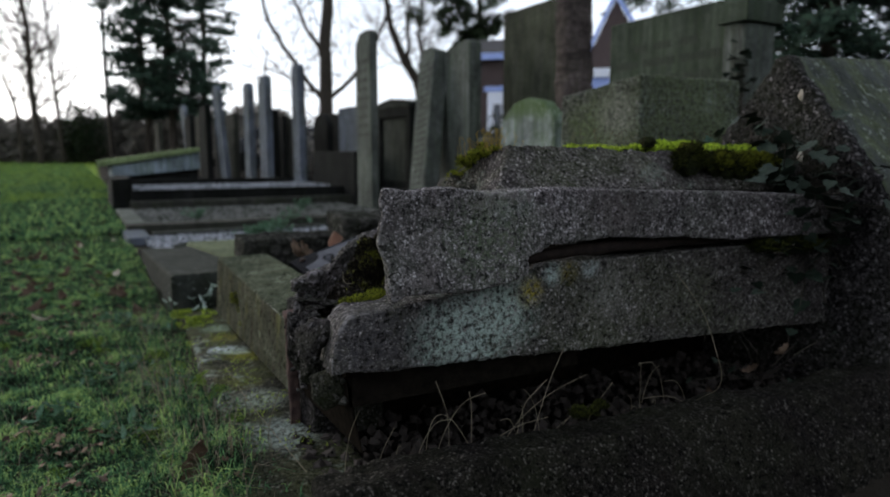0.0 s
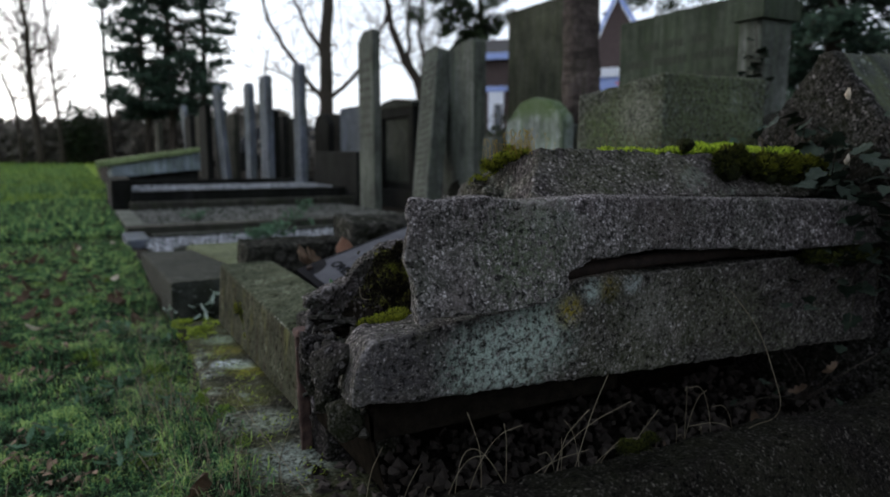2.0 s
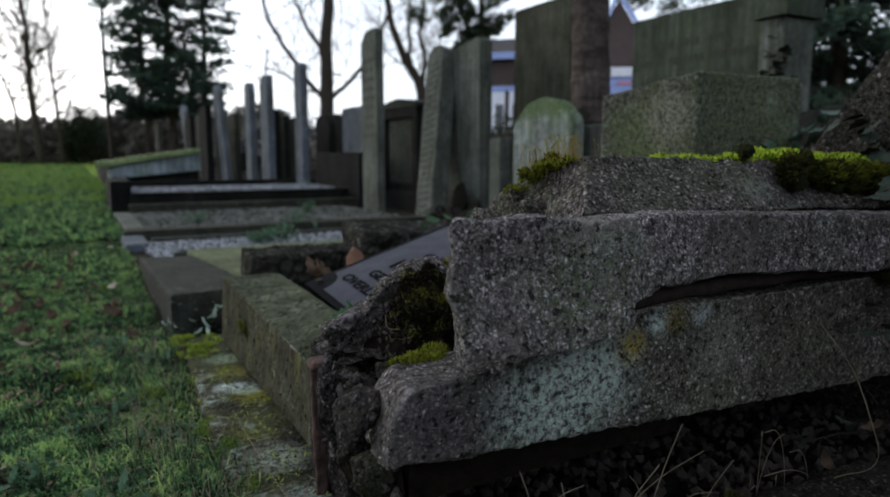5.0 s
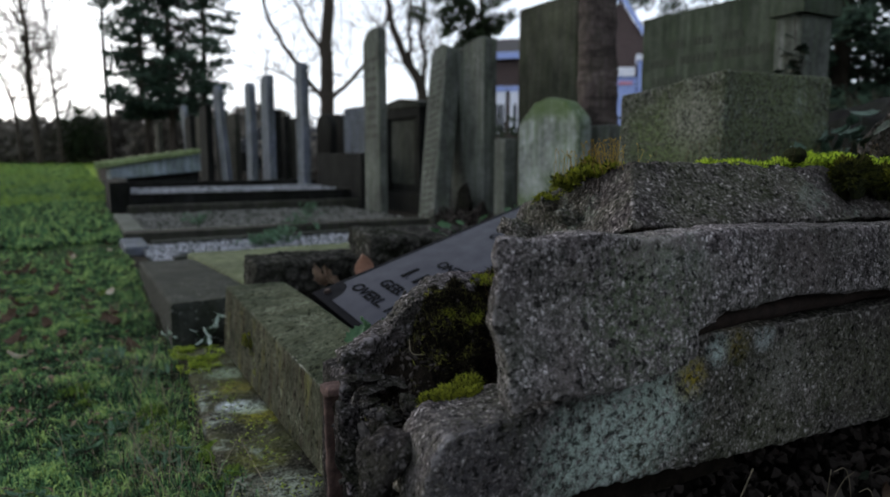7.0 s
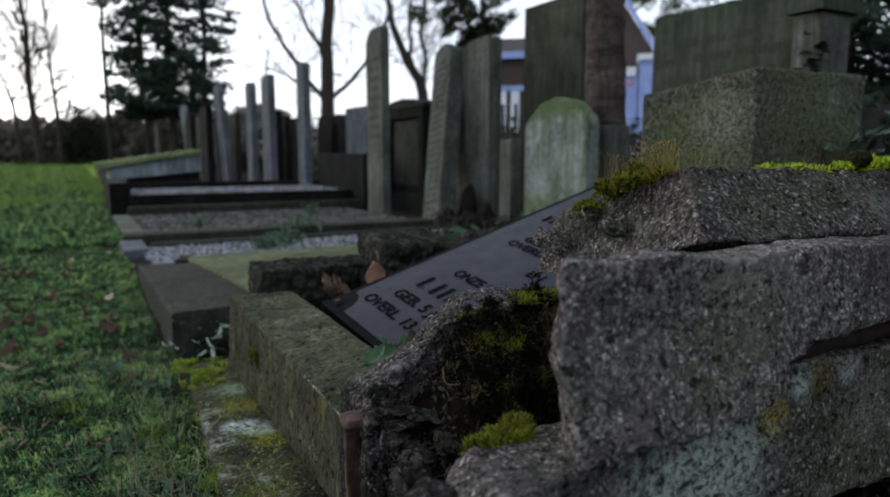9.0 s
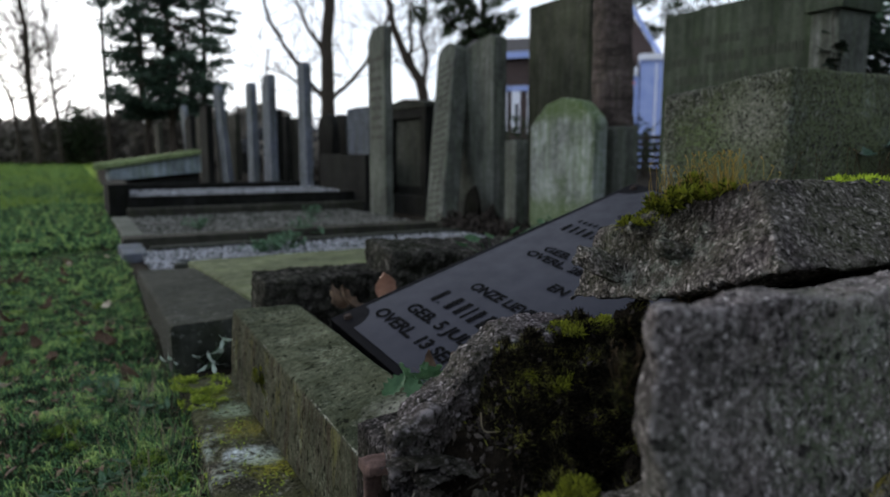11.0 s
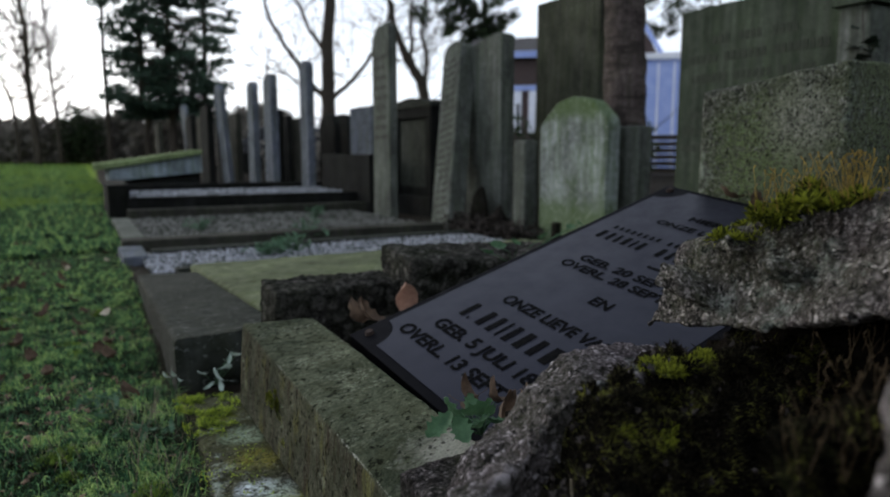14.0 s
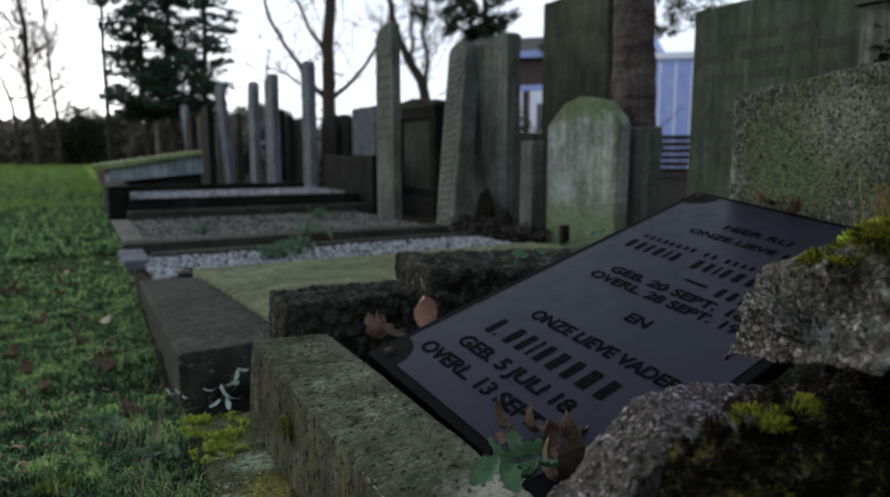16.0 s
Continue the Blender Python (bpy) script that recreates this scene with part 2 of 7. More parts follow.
    nt.links.new(col, bsdf.inputs["Base Color"])
    bsdf.inputs["Roughness"].default_value = 0.95
    bsdf.inputs["Specular IOR Level"].default_value = 0.02
    b = bump(nt, bsdf, fuzz(nt, vec, 220, 5, 0.75), 0.9, 0.0015)
    bump(nt, bsdf, fuzz(nt, vec, 60, 6, 0.7), 0.4, 0.0012, b)
    return m


# Patch at x 1.02 paints the shade at the right end into the colour.
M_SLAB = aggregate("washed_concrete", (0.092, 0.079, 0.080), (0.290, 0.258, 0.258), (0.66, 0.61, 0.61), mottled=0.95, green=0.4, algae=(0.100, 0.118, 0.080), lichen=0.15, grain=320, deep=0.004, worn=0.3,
                   lichen_shade_at=[((0.275, 0.67, 0.43), 0.070, (0.052, 0.047, 0.042), 0.88), ((1.02, 0.65, 0.41), 0.62, (0.026, 0.022, 0.021), 0.93), ((0.42, 0.65, 0.40), 0.09, (0.12, 0.16, 0.085), 0.5),
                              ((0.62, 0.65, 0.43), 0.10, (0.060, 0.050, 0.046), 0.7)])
# Its dark patch at x 1.04 is right-end shade put into the colour.
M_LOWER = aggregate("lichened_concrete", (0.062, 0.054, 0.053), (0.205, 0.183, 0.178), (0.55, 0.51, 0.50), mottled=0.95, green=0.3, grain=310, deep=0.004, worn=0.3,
                    lichen_shade_at=[((1.04, 0.66, 0.30), 0.58, (0.025, 0.021, 0.020), 0.93), ((0.41, 0.66, 0.296), 0.085, (0.42, 0.50, 0.45), 0.92), ((0.45, 0.66, 0.305), 0.075, (0.36, 0.44, 0.38), 0.8),
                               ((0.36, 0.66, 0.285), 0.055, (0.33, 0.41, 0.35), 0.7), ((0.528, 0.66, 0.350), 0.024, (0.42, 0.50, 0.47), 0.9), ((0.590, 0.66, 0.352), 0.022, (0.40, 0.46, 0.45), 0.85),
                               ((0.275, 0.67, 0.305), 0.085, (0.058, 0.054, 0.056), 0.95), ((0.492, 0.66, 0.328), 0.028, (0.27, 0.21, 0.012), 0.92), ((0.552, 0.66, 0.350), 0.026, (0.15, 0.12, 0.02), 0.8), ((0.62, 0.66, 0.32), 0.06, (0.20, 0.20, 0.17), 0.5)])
# Patches at x 0.86 and 1.0 darken the right end as painted shade.
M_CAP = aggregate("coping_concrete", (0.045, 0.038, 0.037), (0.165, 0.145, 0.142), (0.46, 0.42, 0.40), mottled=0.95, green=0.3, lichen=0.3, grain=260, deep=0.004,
                  lichen_shade_at=[((0.545, 0.875, 0.488), 0.110, (0.010, 0.008, 0.006), 0.95), ((0.53, 0.92, 0.456), 0.040, (0.012, 0.010, 0.007), 0.9), ((0.86, 0.78, 0.47), 0.15, (0.034, 0.029, 0.027), 0.75), ((1.0, 0.78, 0.47), 0.17, (0.018, 0.016, 0.011), 0.93)])
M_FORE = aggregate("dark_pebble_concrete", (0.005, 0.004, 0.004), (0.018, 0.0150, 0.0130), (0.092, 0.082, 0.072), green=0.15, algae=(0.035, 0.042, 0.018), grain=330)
M_RIDGE = aggregate("exposed_pebble_concrete", (0.014, 0.012, 0.012), (0.062, 0.056, 0.056), (0.24, 0.22, 0.22), green=0.1, mottled=0.8, grain=170, deep=0.005)
M_RIDGETOP = weathered("smooth_grey_concrete", (0.070, 0.076, 0.070), (0.036, 0.040, 0.034), amount=0.6, speck=0.3)
M_BOX = aggregate("mossy_terrazzo", (0.042, 0.044, 0.038), (0.104, 0.107, 0.094), (0.21, 0.21, 0.19), algae=(0.064, 0.078, 0.040), green=0.6, lichen=0.35, mottled=0.9, grain=130,
                  lichen_shade_at=[((1.268, 1.46, 0.53), 0.18, (0.080, 0.110, 0.042), 0.75), ((1.47, 1.27, 0.55), 0.34, (0.105, 0.128, 0.064), 0.8), ((1.268, 1.36, 0.60), 0.10, (0.19, 0.19, 0.17), 0.6)])
M_KERB = kerb_stone("algae_kerb_stone")
M_FOOT = aggregate("lichened_footing", (0.02, 0.018, 0.014), (0.065, 0.062, 0.046), (0.22, 0.22, 0.18), algae=(0.070, 0.078, 0.030), green=0.75, lichen=0.6, mottled=0.8, grain=240,
                   lichen_shade_at=[((0.275, 1.51, 0.1), 0.06, (0.17, 0.16, 0.03), 0.85), ((0.285, 1.36, 0.1), 0.06, (0.22, 0.22, 0.022), 0.85), ((0.25, 1.70, 0.1), 0.05, (0.20, 0.24, 0.022), 0.8), ((0.24, 1.20, 0.1), 0.06, (0.12, 0.13, 0.03), 0.8),
                              ((0.250, 1.42, 0.1), 0.038, (0.62, 0.70, 0.74), 0.97), ((0.272, 1.40, 0.1), 0.045, (0.36, 0.44, 0.38), 0.85), ((0.275, 1.60, 0.1), 0.050, (0.24, 0.31, 0.22), 0.95), ((0.25, 0.95, 0.1), 0.09, (0.27, 0.32, 0.29), 0.8), ((0.25, 1.10, 0.1), 0.07, (0.28, 0.32, 0.26), 0.8)])
M_SLABB = weathered("greenish_cover_slab", (0.128, 0.142, 0.090), (0.056, 0.068, 0.036), green=(0.055, 0.07, 0.025), amount=0.6, streak=3)
M_KERBB = weathered("grey_kerb_stone", (0.038, 0.041, 0.036), (0.014, 0.016, 0.013), green=(0.023, 0.026, 0.017), amount=0.6, streak=8, speck=0.15)
M_POROUS = aggregate("porous_dark_stone", (0.010, 0.009, 0.008), (0.060, 0.057, 0.051), (0.17, 0.16, 0.145), green=0.3, algae=(0.035, 0.045, 0.02), grain=60, deep=0.008)
M_RUBBLE = aggregate("broken_concrete", (0.022, 0.018, 0.019), (0.135, 0.115, 0.122), (0.42, 0.38, 0.40), green=0.15, lichen=0.3, grain=300, deep=0.004, worn=0.4)
M_LUMP = aggregate("dirty_concrete_lump", (0.010, 0.008, 0.008), (0.050, 0.044, 0.043), (0.17, 0.155, 0.155), green=0.15, grain=300, deep=0.004, worn=0.2)
M_OLIVE = weathered("olive_sandstone", (0.056, 0.058, 0.045), (0.035, 0.037, 0.028), green=(0.036, 0.043, 0.024), amount=0.7)
M_OLIVELIGHT = weathered("green_stained_stone", (0.054, 0.062, 0.048), (0.037, 0.045, 0.034), green=(0.034, 0.046, 0.027), amount=0.7)
M_GREYST = weathered("grey_limestone", (0.115, 0.122, 0.112), (0.060, 0.066, 0.057), green=(0.052, 0.065, 0.042), amount=0.6)
M_PALE = weathered("pale_marble", (0.25, 0.27, 0.28), (0.085, 0.105, 0.080), green=(0.060, 0.088, 0.042), amount=0.8, streak=3.0, speck=0.75, crown=0.70, foot=0.30)
M_BLUEST = weathered("bluish_granite", (0.13, 0.145, 0.18), (0.055, 0.062, 0.08), amount=0.4)
M_LEDGER = weathered("algae_green_marble", (0.22, 0.27, 0.15), (0.14, 0.18, 0.08), green=(0.12, 0.17, 0.05), amount=0.5)
M_LEDGERSIDE = weathered("pale_grey_marble", (0.26, 0.31, 0.36), (0.17, 0.20, 0.21), green=(0.10, 0.14, 0.07), amount=0.5)
M_DARKST = weathered("black_granite", (0.016, 0.016, 0.016), (0.009, 0.009, 0.009), green=(0.014, 0.017, 0.009), amount=0.4, rough=1.0)
M_BROWNST = weathered("brown_sandstone", (0.048, 0.045, 0.041), (0.028, 0.027, 0.023), green=(0.028, 0.034, 0.018), amount=0.6)
M_LETTER = simple("dark_letter_paint", (0.002, 0.002, 0.003), (0.004, 0.004, 0.004), rough=0.5, spec=0.008)
M_FADED = simple("faded_inscription", (0.022, 0.026, 0.019), (0.036, 0.040, 0.030), rough=0.8)
M_RUST = simple("rusted_iron", (0.012, 0.009, 0.008), (0.032, 0.022, 0.018), 60, 0.85, 0.002)
M_STRAP = simple("flaking_brown_rust", (0.035, 0.024, 0.022), (0.13, 0.085, 0.074), 70, 0.9, 0.002, spec=0.05)
# Near-black for earth, and for shade painted onto hidden parts.
M_SOILSHADE = simple("black_soil_shade", (0.004, 0.0035, 0.003), (0.016, 0.013, 0.010), 70, 0.95, 0.006, spec=0.0)
M_LITTER = simple("dark_leaf_litter", (0.008, 0.007, 0.006), (0.055, 0.046, 0.036), 40, 0.95, 0.003, island=True, spec=0.02)
M_MOSSDARK = simple("dark_moss", (0.005, 0.006, 0.003), (0.022, 0.026, 0.007), 90, 0.95, 0.006, spec=0.1)
M_MOSS = simple("green_moss", (0.055, 0.095, 0.014), (0.46, 0.60, 0.055), 60, 0.9, 0.002, island=True, sheer=0.35)
M_MOSSBROWN = simple("yellow_brown_moss", (0.020, 0.026, 0.006), (0.20, 0.22, 0.022), 60, 0.9, 0.002, island=True, sheer=0.3)
M_MOSSLAWN = simple("lawn_moss", (0.026, 0.058, 0.016), (0.17, 0.26, 0.040), 60, 0.9, 0.002, island=True, sheer=0.3)
M_MOSSFOOT = simple("footing_moss", (0.040, 0.068, 0.014), (0.26, 0.34, 0.036), 60, 0.9, 0.002, island=True, sheer=0.3)
M_LEAFTAN = simple("tan_dead_leaf", (0.16, 0.085, 0.062), (0.32, 0.20, 0.155), 45, 0.7, 0.001, sheer=0.25)
M_MOSSDEEP = simple("olive_moss", (0.006, 0.007, 0.003), (0.036, 0.040, 0.007), 60, 0.9, 0.002, island=True, sheer=0.2)
M_MOSSMID = simple("olive_yellow_moss", (0.024, 0.028, 0.005), (0.125, 0.13, 0.014), 60, 0.9, 0.002, island=True, sheer=0.25)
def patchy(name, tones, scale, sheer=0.25, low=0.36):
    """Shoots or blades that change from dark to bright in patches, each with a shade of its own."""
    m, nt, bsdf = graph(name)
    vec = place(nt)
    g = nt.nodes.new("ShaderNodeNewGeometry")
    f = maths(nt, "ADD", maths(nt, "SUBTRACT", maths_open(nt, "MULTIPLY", fuzz(nt, vec, scale, 6, 0.7), 1.4), 0.25), maths(nt, "MULTIPLY", g.outputs["Random Per Island"], 0.36))
    col = ramp(nt, f, [(low + 0.40 * k / (len(tones) - 1), c) for k, c in enumerate(tones)])
    nt.links.new(col, bsdf.inputs["Base Color"])
    bsdf.inputs["Roughness"].default_value = 0.85
    bsdf.inputs["Specular IOR Level"].default_value = 0.03
    t = nt.nodes.new("ShaderNodeBsdfTranslucent")
    nt.links.new(col, t.inputs[0])
    mx = nt.nodes.new("ShaderNodeMixShader")
    mx.inputs[0].default_value = sheer
    out = [n for n in nt.nodes if n.type == "OUTPUT_MATERIAL"][0]
    nt.links.new(bsdf.outputs[0], mx.inputs[1])
    nt.links.new(t.outputs[0], mx.inputs[2])
    nt.links.new(mx.outputs[0], out.inputs["Surface"])
    return m


M_MOUND = patchy("mound_moss", [(0.004, 0.004, 0.003), (0.011, 0.009, 0.006), (0.023, 0.019, 0.013), (0.048, 0.046, 0.020), (0.18, 0.18, 0.04)], 46, low=0.505)
M_STALKGOLD = simple("golden_moss_stalk", (0.14, 0.085, 0.022), (0.30, 0.22, 0.05), 50, 0.8, sheer=0.3)
M_STALK = simple("reddish_moss_stalk", (0.045, 0.029, 0.016), (0.085, 0.062, 0.034), 50, 0.8, sheer=0.3)
M_GRASS = patchy("grass_blade", [(0.012, 0.013, 0.009), (0.018, 0.036, 0.019), (0.042, 0.103, 0.051), (0.112, 0.226, 0.088), (0.29, 0.41, 0.128)], 13.0, 0.30, low=0.425)
M_STRAW = simple("dry_grass_stem", (0.10, 0.085, 0.058), (0.20, 0.17, 0.12), 50, 0.8, sheer=0.2)
M_LEAFBROWN = simple("dead_leaf", (0.026, 0.018, 0.013), (0.115, 0.078, 0.053), 45, 0.7, 0.001, sheer=0.15)
M_CRUMB = simple("leaf_crumbs", (0.030, 0.020, 0.013), (0.15, 0.105, 0.07), 40, 0.8, 0.001, island=True)
M_DARKCRUMB = simple("soil_crumb", (0.004, 0.0035, 0.003), (0.055, 0.047, 0.042), 40, 0.95, 0.001, island=True, spec=0.02)
M_LEAFPALE = simple("pale_dead_leaf", (0.42, 0.40, 0.34), (0.30, 0.24, 0.17), 45, 0.7, 0.001, sheer=0.2)
M_IVY = simple("ivy_leaf", (0.007, 0.012, 0.009), (0.026, 0.036, 0.025), 70, 0.6, 0.001, spec=0.08)
M_LAUREL = simple("laurel_leaf", (0.028, 0.060, 0.040), (0.075, 0.125, 0.090), 70, 0.4, 0.001, spec=0.5)
M_HERB = simple("fresh_green_leaf", (0.024, 0.062, 0.030), (0.070, 0.135, 0.068), 60, 0.5, 0.001, sheer=0.25)
M_WEED = simple("blue_green_weed", (0.035, 0.085, 0.045), (0.12, 0.20, 0.13), 60, 0.6, 0.001, sheer=0.25)
M_HERBPALE = simple("pale_green_leaf", (0.22, 0.30, 0.24), (0.38, 0.44, 0.40), 60, 0.5, 0.001, sheer=0.2)
M_BARK = weathered("grey_brown_bark", (0.055, 0.046, 0.040), (0.026, 0.021, 0.018), green=(0.03, 0.033, 0.018), amount=0.4, streak=12)
M_TRUNK = weathered("ringed_grey_bark", (0.105, 0.083, 0.078), (0.034, 0.027, 0.025), green=(0.04, 0.042, 0.026), amount=0.4, streak=12, rings=0.6)
M_BARKFAR = simple("dark_bark", (0.028, 0.023, 0.018), (0.06, 0.05, 0.04), 6, 0.95, 0.01)
M_NEEDLE = simple("conifer_needles", (0.010, 0.020, 0.014), (0.034, 0.060, 0.038), 2, 0.7, island=True, sheer=0.15)
M_IVYFAR = simple("evergreen_leaf", (0.008, 0.014, 0.006), (0.026, 0.04, 0.016), 3, 0.7, island=True, sheer=0.15)
M_HEDGE = simple("winter_hedge", (0.085, 0.078, 0.068), (0.20, 0.18, 0.155), 4, 0.9, island=True, sheer=0.3)
M_GRAVEL = simple("white_gravel", (0.024, 0.030, 0.024), (0.30, 0.31, 0.34), 30, 0.8, island=True)
M_GRAVELDULL = simple("dirty_gravel", (0.012, 0.016, 0.009), (0.15, 0.15, 0.14), 30, 0.85, island=True)
M_BRICK = simple("brown_brick", (0.06, 0.045, 0.042), (0.095, 0.07, 0.065), 14, 0.9, 0.004)
M_ROOF = simple("dark_roof_tile", (0.04, 0.038, 0.04), (0.075, 0.07, 0.07), 12, 0.8, 0.005)
M_PAINTBLUE = simple("pale_blue_paint", (0.26, 0.34, 0.66), (0.38, 0.46, 0.74), 3, 0.5)
M_PAINTWHITE = simple("white_paint", (0.70, 0.72, 0.80), (0.80, 0.81, 0.86), 5, 0.5)
M_PINK = simple("faded_red_paint", (0.55, 0.22, 0.30), (0.62, 0.30, 0.38), 6, 0.6)
M_CAR = simple("dark_car_paint", (0.012, 0.012, 0.014), (0.02, 0.02, 0.024), 3, 0.25, 0.0, spec=0.6)


def glossy(name, tone, rough, spec, tint=(1.0, 1.0, 1.0)):
    m, nt, bsdf = graph(name)
    vec = place(nt)
    col = mix(nt, ramp(nt, fuzz(nt, vec, 18, 6, 0.6), [(0.35, 0.0), (0.7, 1.0)]), tone, tuple(c * 1.35 for c in tone))
    nt.links.new(col, bsdf.inputs["Base Color"])
    nt.links.new(ramp(nt, fuzz(nt, vec, 26, 6, 0.65), [(0.3, rough), (0.7, rough + 0.18)]), bsdf.inputs["Roughness"])
    bsdf.inputs["Specular IOR Level"].default_value = spec
    bsdf.inputs["Specular Tint"].default_value = (*tint, 1)
    return m


M_PLATE = glossy("weathered_slate_plate", (0.009, 0.0095, 0.014), 0.30, 0.125, (0.58, 0.62, 1.0))
M_PLATERIM = glossy("polished_black_edge", (0.003, 0.003, 0.004), 0.5, 0.02)
M_GLASS = glossy("window_glass", (0.02, 0.025, 0.035), 0.08, 0.8)


def ground_material():
    m, nt, bsdf = graph("lawn_and_soil")
    vec = place(nt)
    lawn = mix(nt, ramp(nt, fuzz(nt, vec, 5, 8, 0.75), [(0.35, 0.0), (0.65, 1.0)]), (0.010, 0.011, 0.007), (0.034, 0.062, 0.022))
    spread = nt.nodes.new("ShaderNodeSeparateXYZ")
    nt.links.new(vec, spread.inputs[0])
    # Brighter far tone: grazing light on distant blades, painted into the colour.
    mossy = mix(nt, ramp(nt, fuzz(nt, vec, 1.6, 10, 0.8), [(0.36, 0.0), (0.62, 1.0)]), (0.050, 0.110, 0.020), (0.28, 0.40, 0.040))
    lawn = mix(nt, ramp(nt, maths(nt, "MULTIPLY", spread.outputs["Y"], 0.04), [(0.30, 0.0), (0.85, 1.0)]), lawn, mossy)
    lawn = mix(nt, ramp(nt, fuzz(nt, vec, 0.7, 5, 0.6), [(0.45, 0.0), (0.75, 0.4)]), lawn, (0.08, 0.15, 0.02))
    lawn = mix(nt, ramp(nt, fuzz(nt, vec, 60, 5, 0.7), [(0.3, 1.0), (0.6, 0.0)]), lawn, (0.02, 0.028, 0.01))
    soil = mix(nt, fuzz(nt, vec, 35, 6, 0.7), (0.006, 0.005, 0.004), (0.026, 0.022, 0.017))
    sep = nt.nodes.new("ShaderNodeSeparateXYZ")
    nt.links.new(vec, sep.inputs[0])
    side = maths(nt, "ADD", maths(nt, "SUBTRACT", sep.outputs["X"], maths(nt, "MULTIPLY", sep.outputs["Y"], 0.025)), 0.045)
    edge = ramp(nt, maths(nt, "ADD", maths(nt, "MULTIPLY", side, 2.0), maths(nt, "MULTIPLY", maths(nt, "SUBTRACT", fuzz(nt, vec, 7, 5, 0.6), 0.5), 0.4)), [(0.25, 0.0), (0.45, 1.0)])
    nt.links.new(mix(nt, edge, lawn, soil), bsdf.inputs["Base Color"])
    bsdf.inputs["Roughness"].default_value = 0.95
    bsdf.inputs["Specular IOR Level"].default_value = 0.04
    bump(nt, bsdf, fuzz(nt, vec, 40, 6, 0.7), 0.8, 0.02)
    return m


M_GROUND = ground_material()


# ---- building helpers ----
rng = random.Random(7)


def part(name, bm, material, parent=None, label="", smooth=False):
    """Links a bmesh in world places as one mesh object, under a thing or a part where given."""
    me = bpy.data.meshes.new(name)
    bm.normal_update()
    bm.to_mesh(me)
    bm.free()
    me.materials.append(material)
    if smooth:
        me.polygons.foreach_set("use_smooth", [True] * len(me.polygons))
    ob = new(name, me)
    if parent is not None:
        ob.parent = parent
        ob.matrix_parent_inverse = parent.matrix_basis.inverted()
    if label:
        ob["label"] = label
    return ob


def sheet(name, verts, faces, material, parent=None, label="", smooth=False):
    """Links plain lists of vertices and faces as one mesh object."""
    me = bpy.data.meshes.new(name)
    me.from_pydata(verts, [], faces)
    me.materials.append(material)
    if smooth:
        me.polygons.foreach_set("use_smooth", [True] * len(me.polygons))
    ob = new(name, me)
    if parent is not None:
        ob.parent = parent
        ob.matrix_parent_inverse = parent.matrix_basis.inverted()
    if label:
        ob["label"] = label
    return ob


def base(name, x, y, z, label, category, group="", kind=""):
    ob = new(name)
    ob.empty_display_size = 0.1
    ob.matrix_basis = pose(x, y, z)
    return tagged(ob, label, category, group, kind)


def prism(bm, ring_a, ring_b):
    """A closed solid between two rings of as many points."""
    a = [bm.verts.new(p) for p in ring_a]
    b = [bm.verts.new(p) for p in ring_b]
    n = len(a)
    fs = [bm.faces.new(a), bm.faces.new(b[::-1])]
    for i in range(n):
        fs.append(bm.faces.new((a[i], b[i], b[(i + 1) % n], a[(i + 1) % n])))
    bmesh.ops.recalc_face_normals(bm, faces=fs)
    return fs


def solid(ring_a, ring_b, bevel=0.0):
    bm = bmesh.new()
    prism(bm, ring_a, ring_b)
    if bevel:
        bmesh.ops.bevel(bm, geom=bm.edges[:], offset=bevel, segments=2, affect="EDGES", profile=0.6)
    return bm


def box(x0, x1, y0, y1, z0, z1, bevel=0.0):
    return solid([(x0, y0, z0), (x1, y0, z0), (x1, y0, z1), (x0, y0, z1)], [(x0, y1, z0), (x1, y1, z0), (x1, y1, z1), (x0, y1, z1)], bevel)


def roughen(ob, voxel, lumps, soften=4):
    """Rounds and wears a stone: an even skin (none with voxel 0), then bumps of several sizes (metres, depth)."""
    if voxel:
        r = ob.modifiers.new("skin", "REMESH")
        r.mode, r.voxel_size, r.use_smooth_shade = "VOXEL", voxel, True
        sm = ob.modifiers.new("weathering", "SMOOTH")
        sm.factor, sm.iterations = 0.5, soften
    else:
        ob.data.polygons.foreach_set("use_smooth", [True] * len(ob.data.polygons))
    for size, depth in lumps:
        tex = bpy.data.textures.new("lumps", "CLOUDS")
        tex.noise_scale, tex.noise_depth = size, 3
        d = ob.modifiers.new("wear", "DISPLACE")
        d.texture, d.strength, d.mid_level, d.texture_coords = tex, depth, 0.5, "LOCAL"
    return ob


WORN = ((0.09, 0.012), (0.025, 0.006), (0.008, 0.0025))


def loft(ring_a, ring_b, per=16, steps=150, rounds=3):
    """A long stone between two end rings: fine even skin, softened arrises."""
    def fine(ring):
        pts = []
        for p, q in zip(ring, ring[1:] + ring[:1]):
            pts += [Vector(p).lerp(Vector(q), k / per) for k in range(per)]
        for _ in range(rounds):
            pts = [pts[i] * 0.5 + (pts[i - 1] + pts[(i + 1) % len(pts)]) * 0.25 for i in range(len(pts))]
        return pts
    a, b = fine(ring_a), fine(ring_b)
    bm, rows_ = bmesh.new(), []
    for s in range(steps + 1):
        rows_.append([bm.verts.new(p.lerp(q, s / steps)) for p, q in zip(a, b)])
    n = len(a)
    fs = [bm.faces.new(rows_[0]), bm.faces.new(rows_[-1][::-1])]
    for r0, r1 in zip(rows_, rows_[1:]):
        fs += [bm.faces.new((r0[i], r1[i], r1[(i + 1) % n], r0[(i + 1) % n])) for i in range(n)]
    bmesh.ops.recalc_face_normals(bm, faces=fs)
    return bm


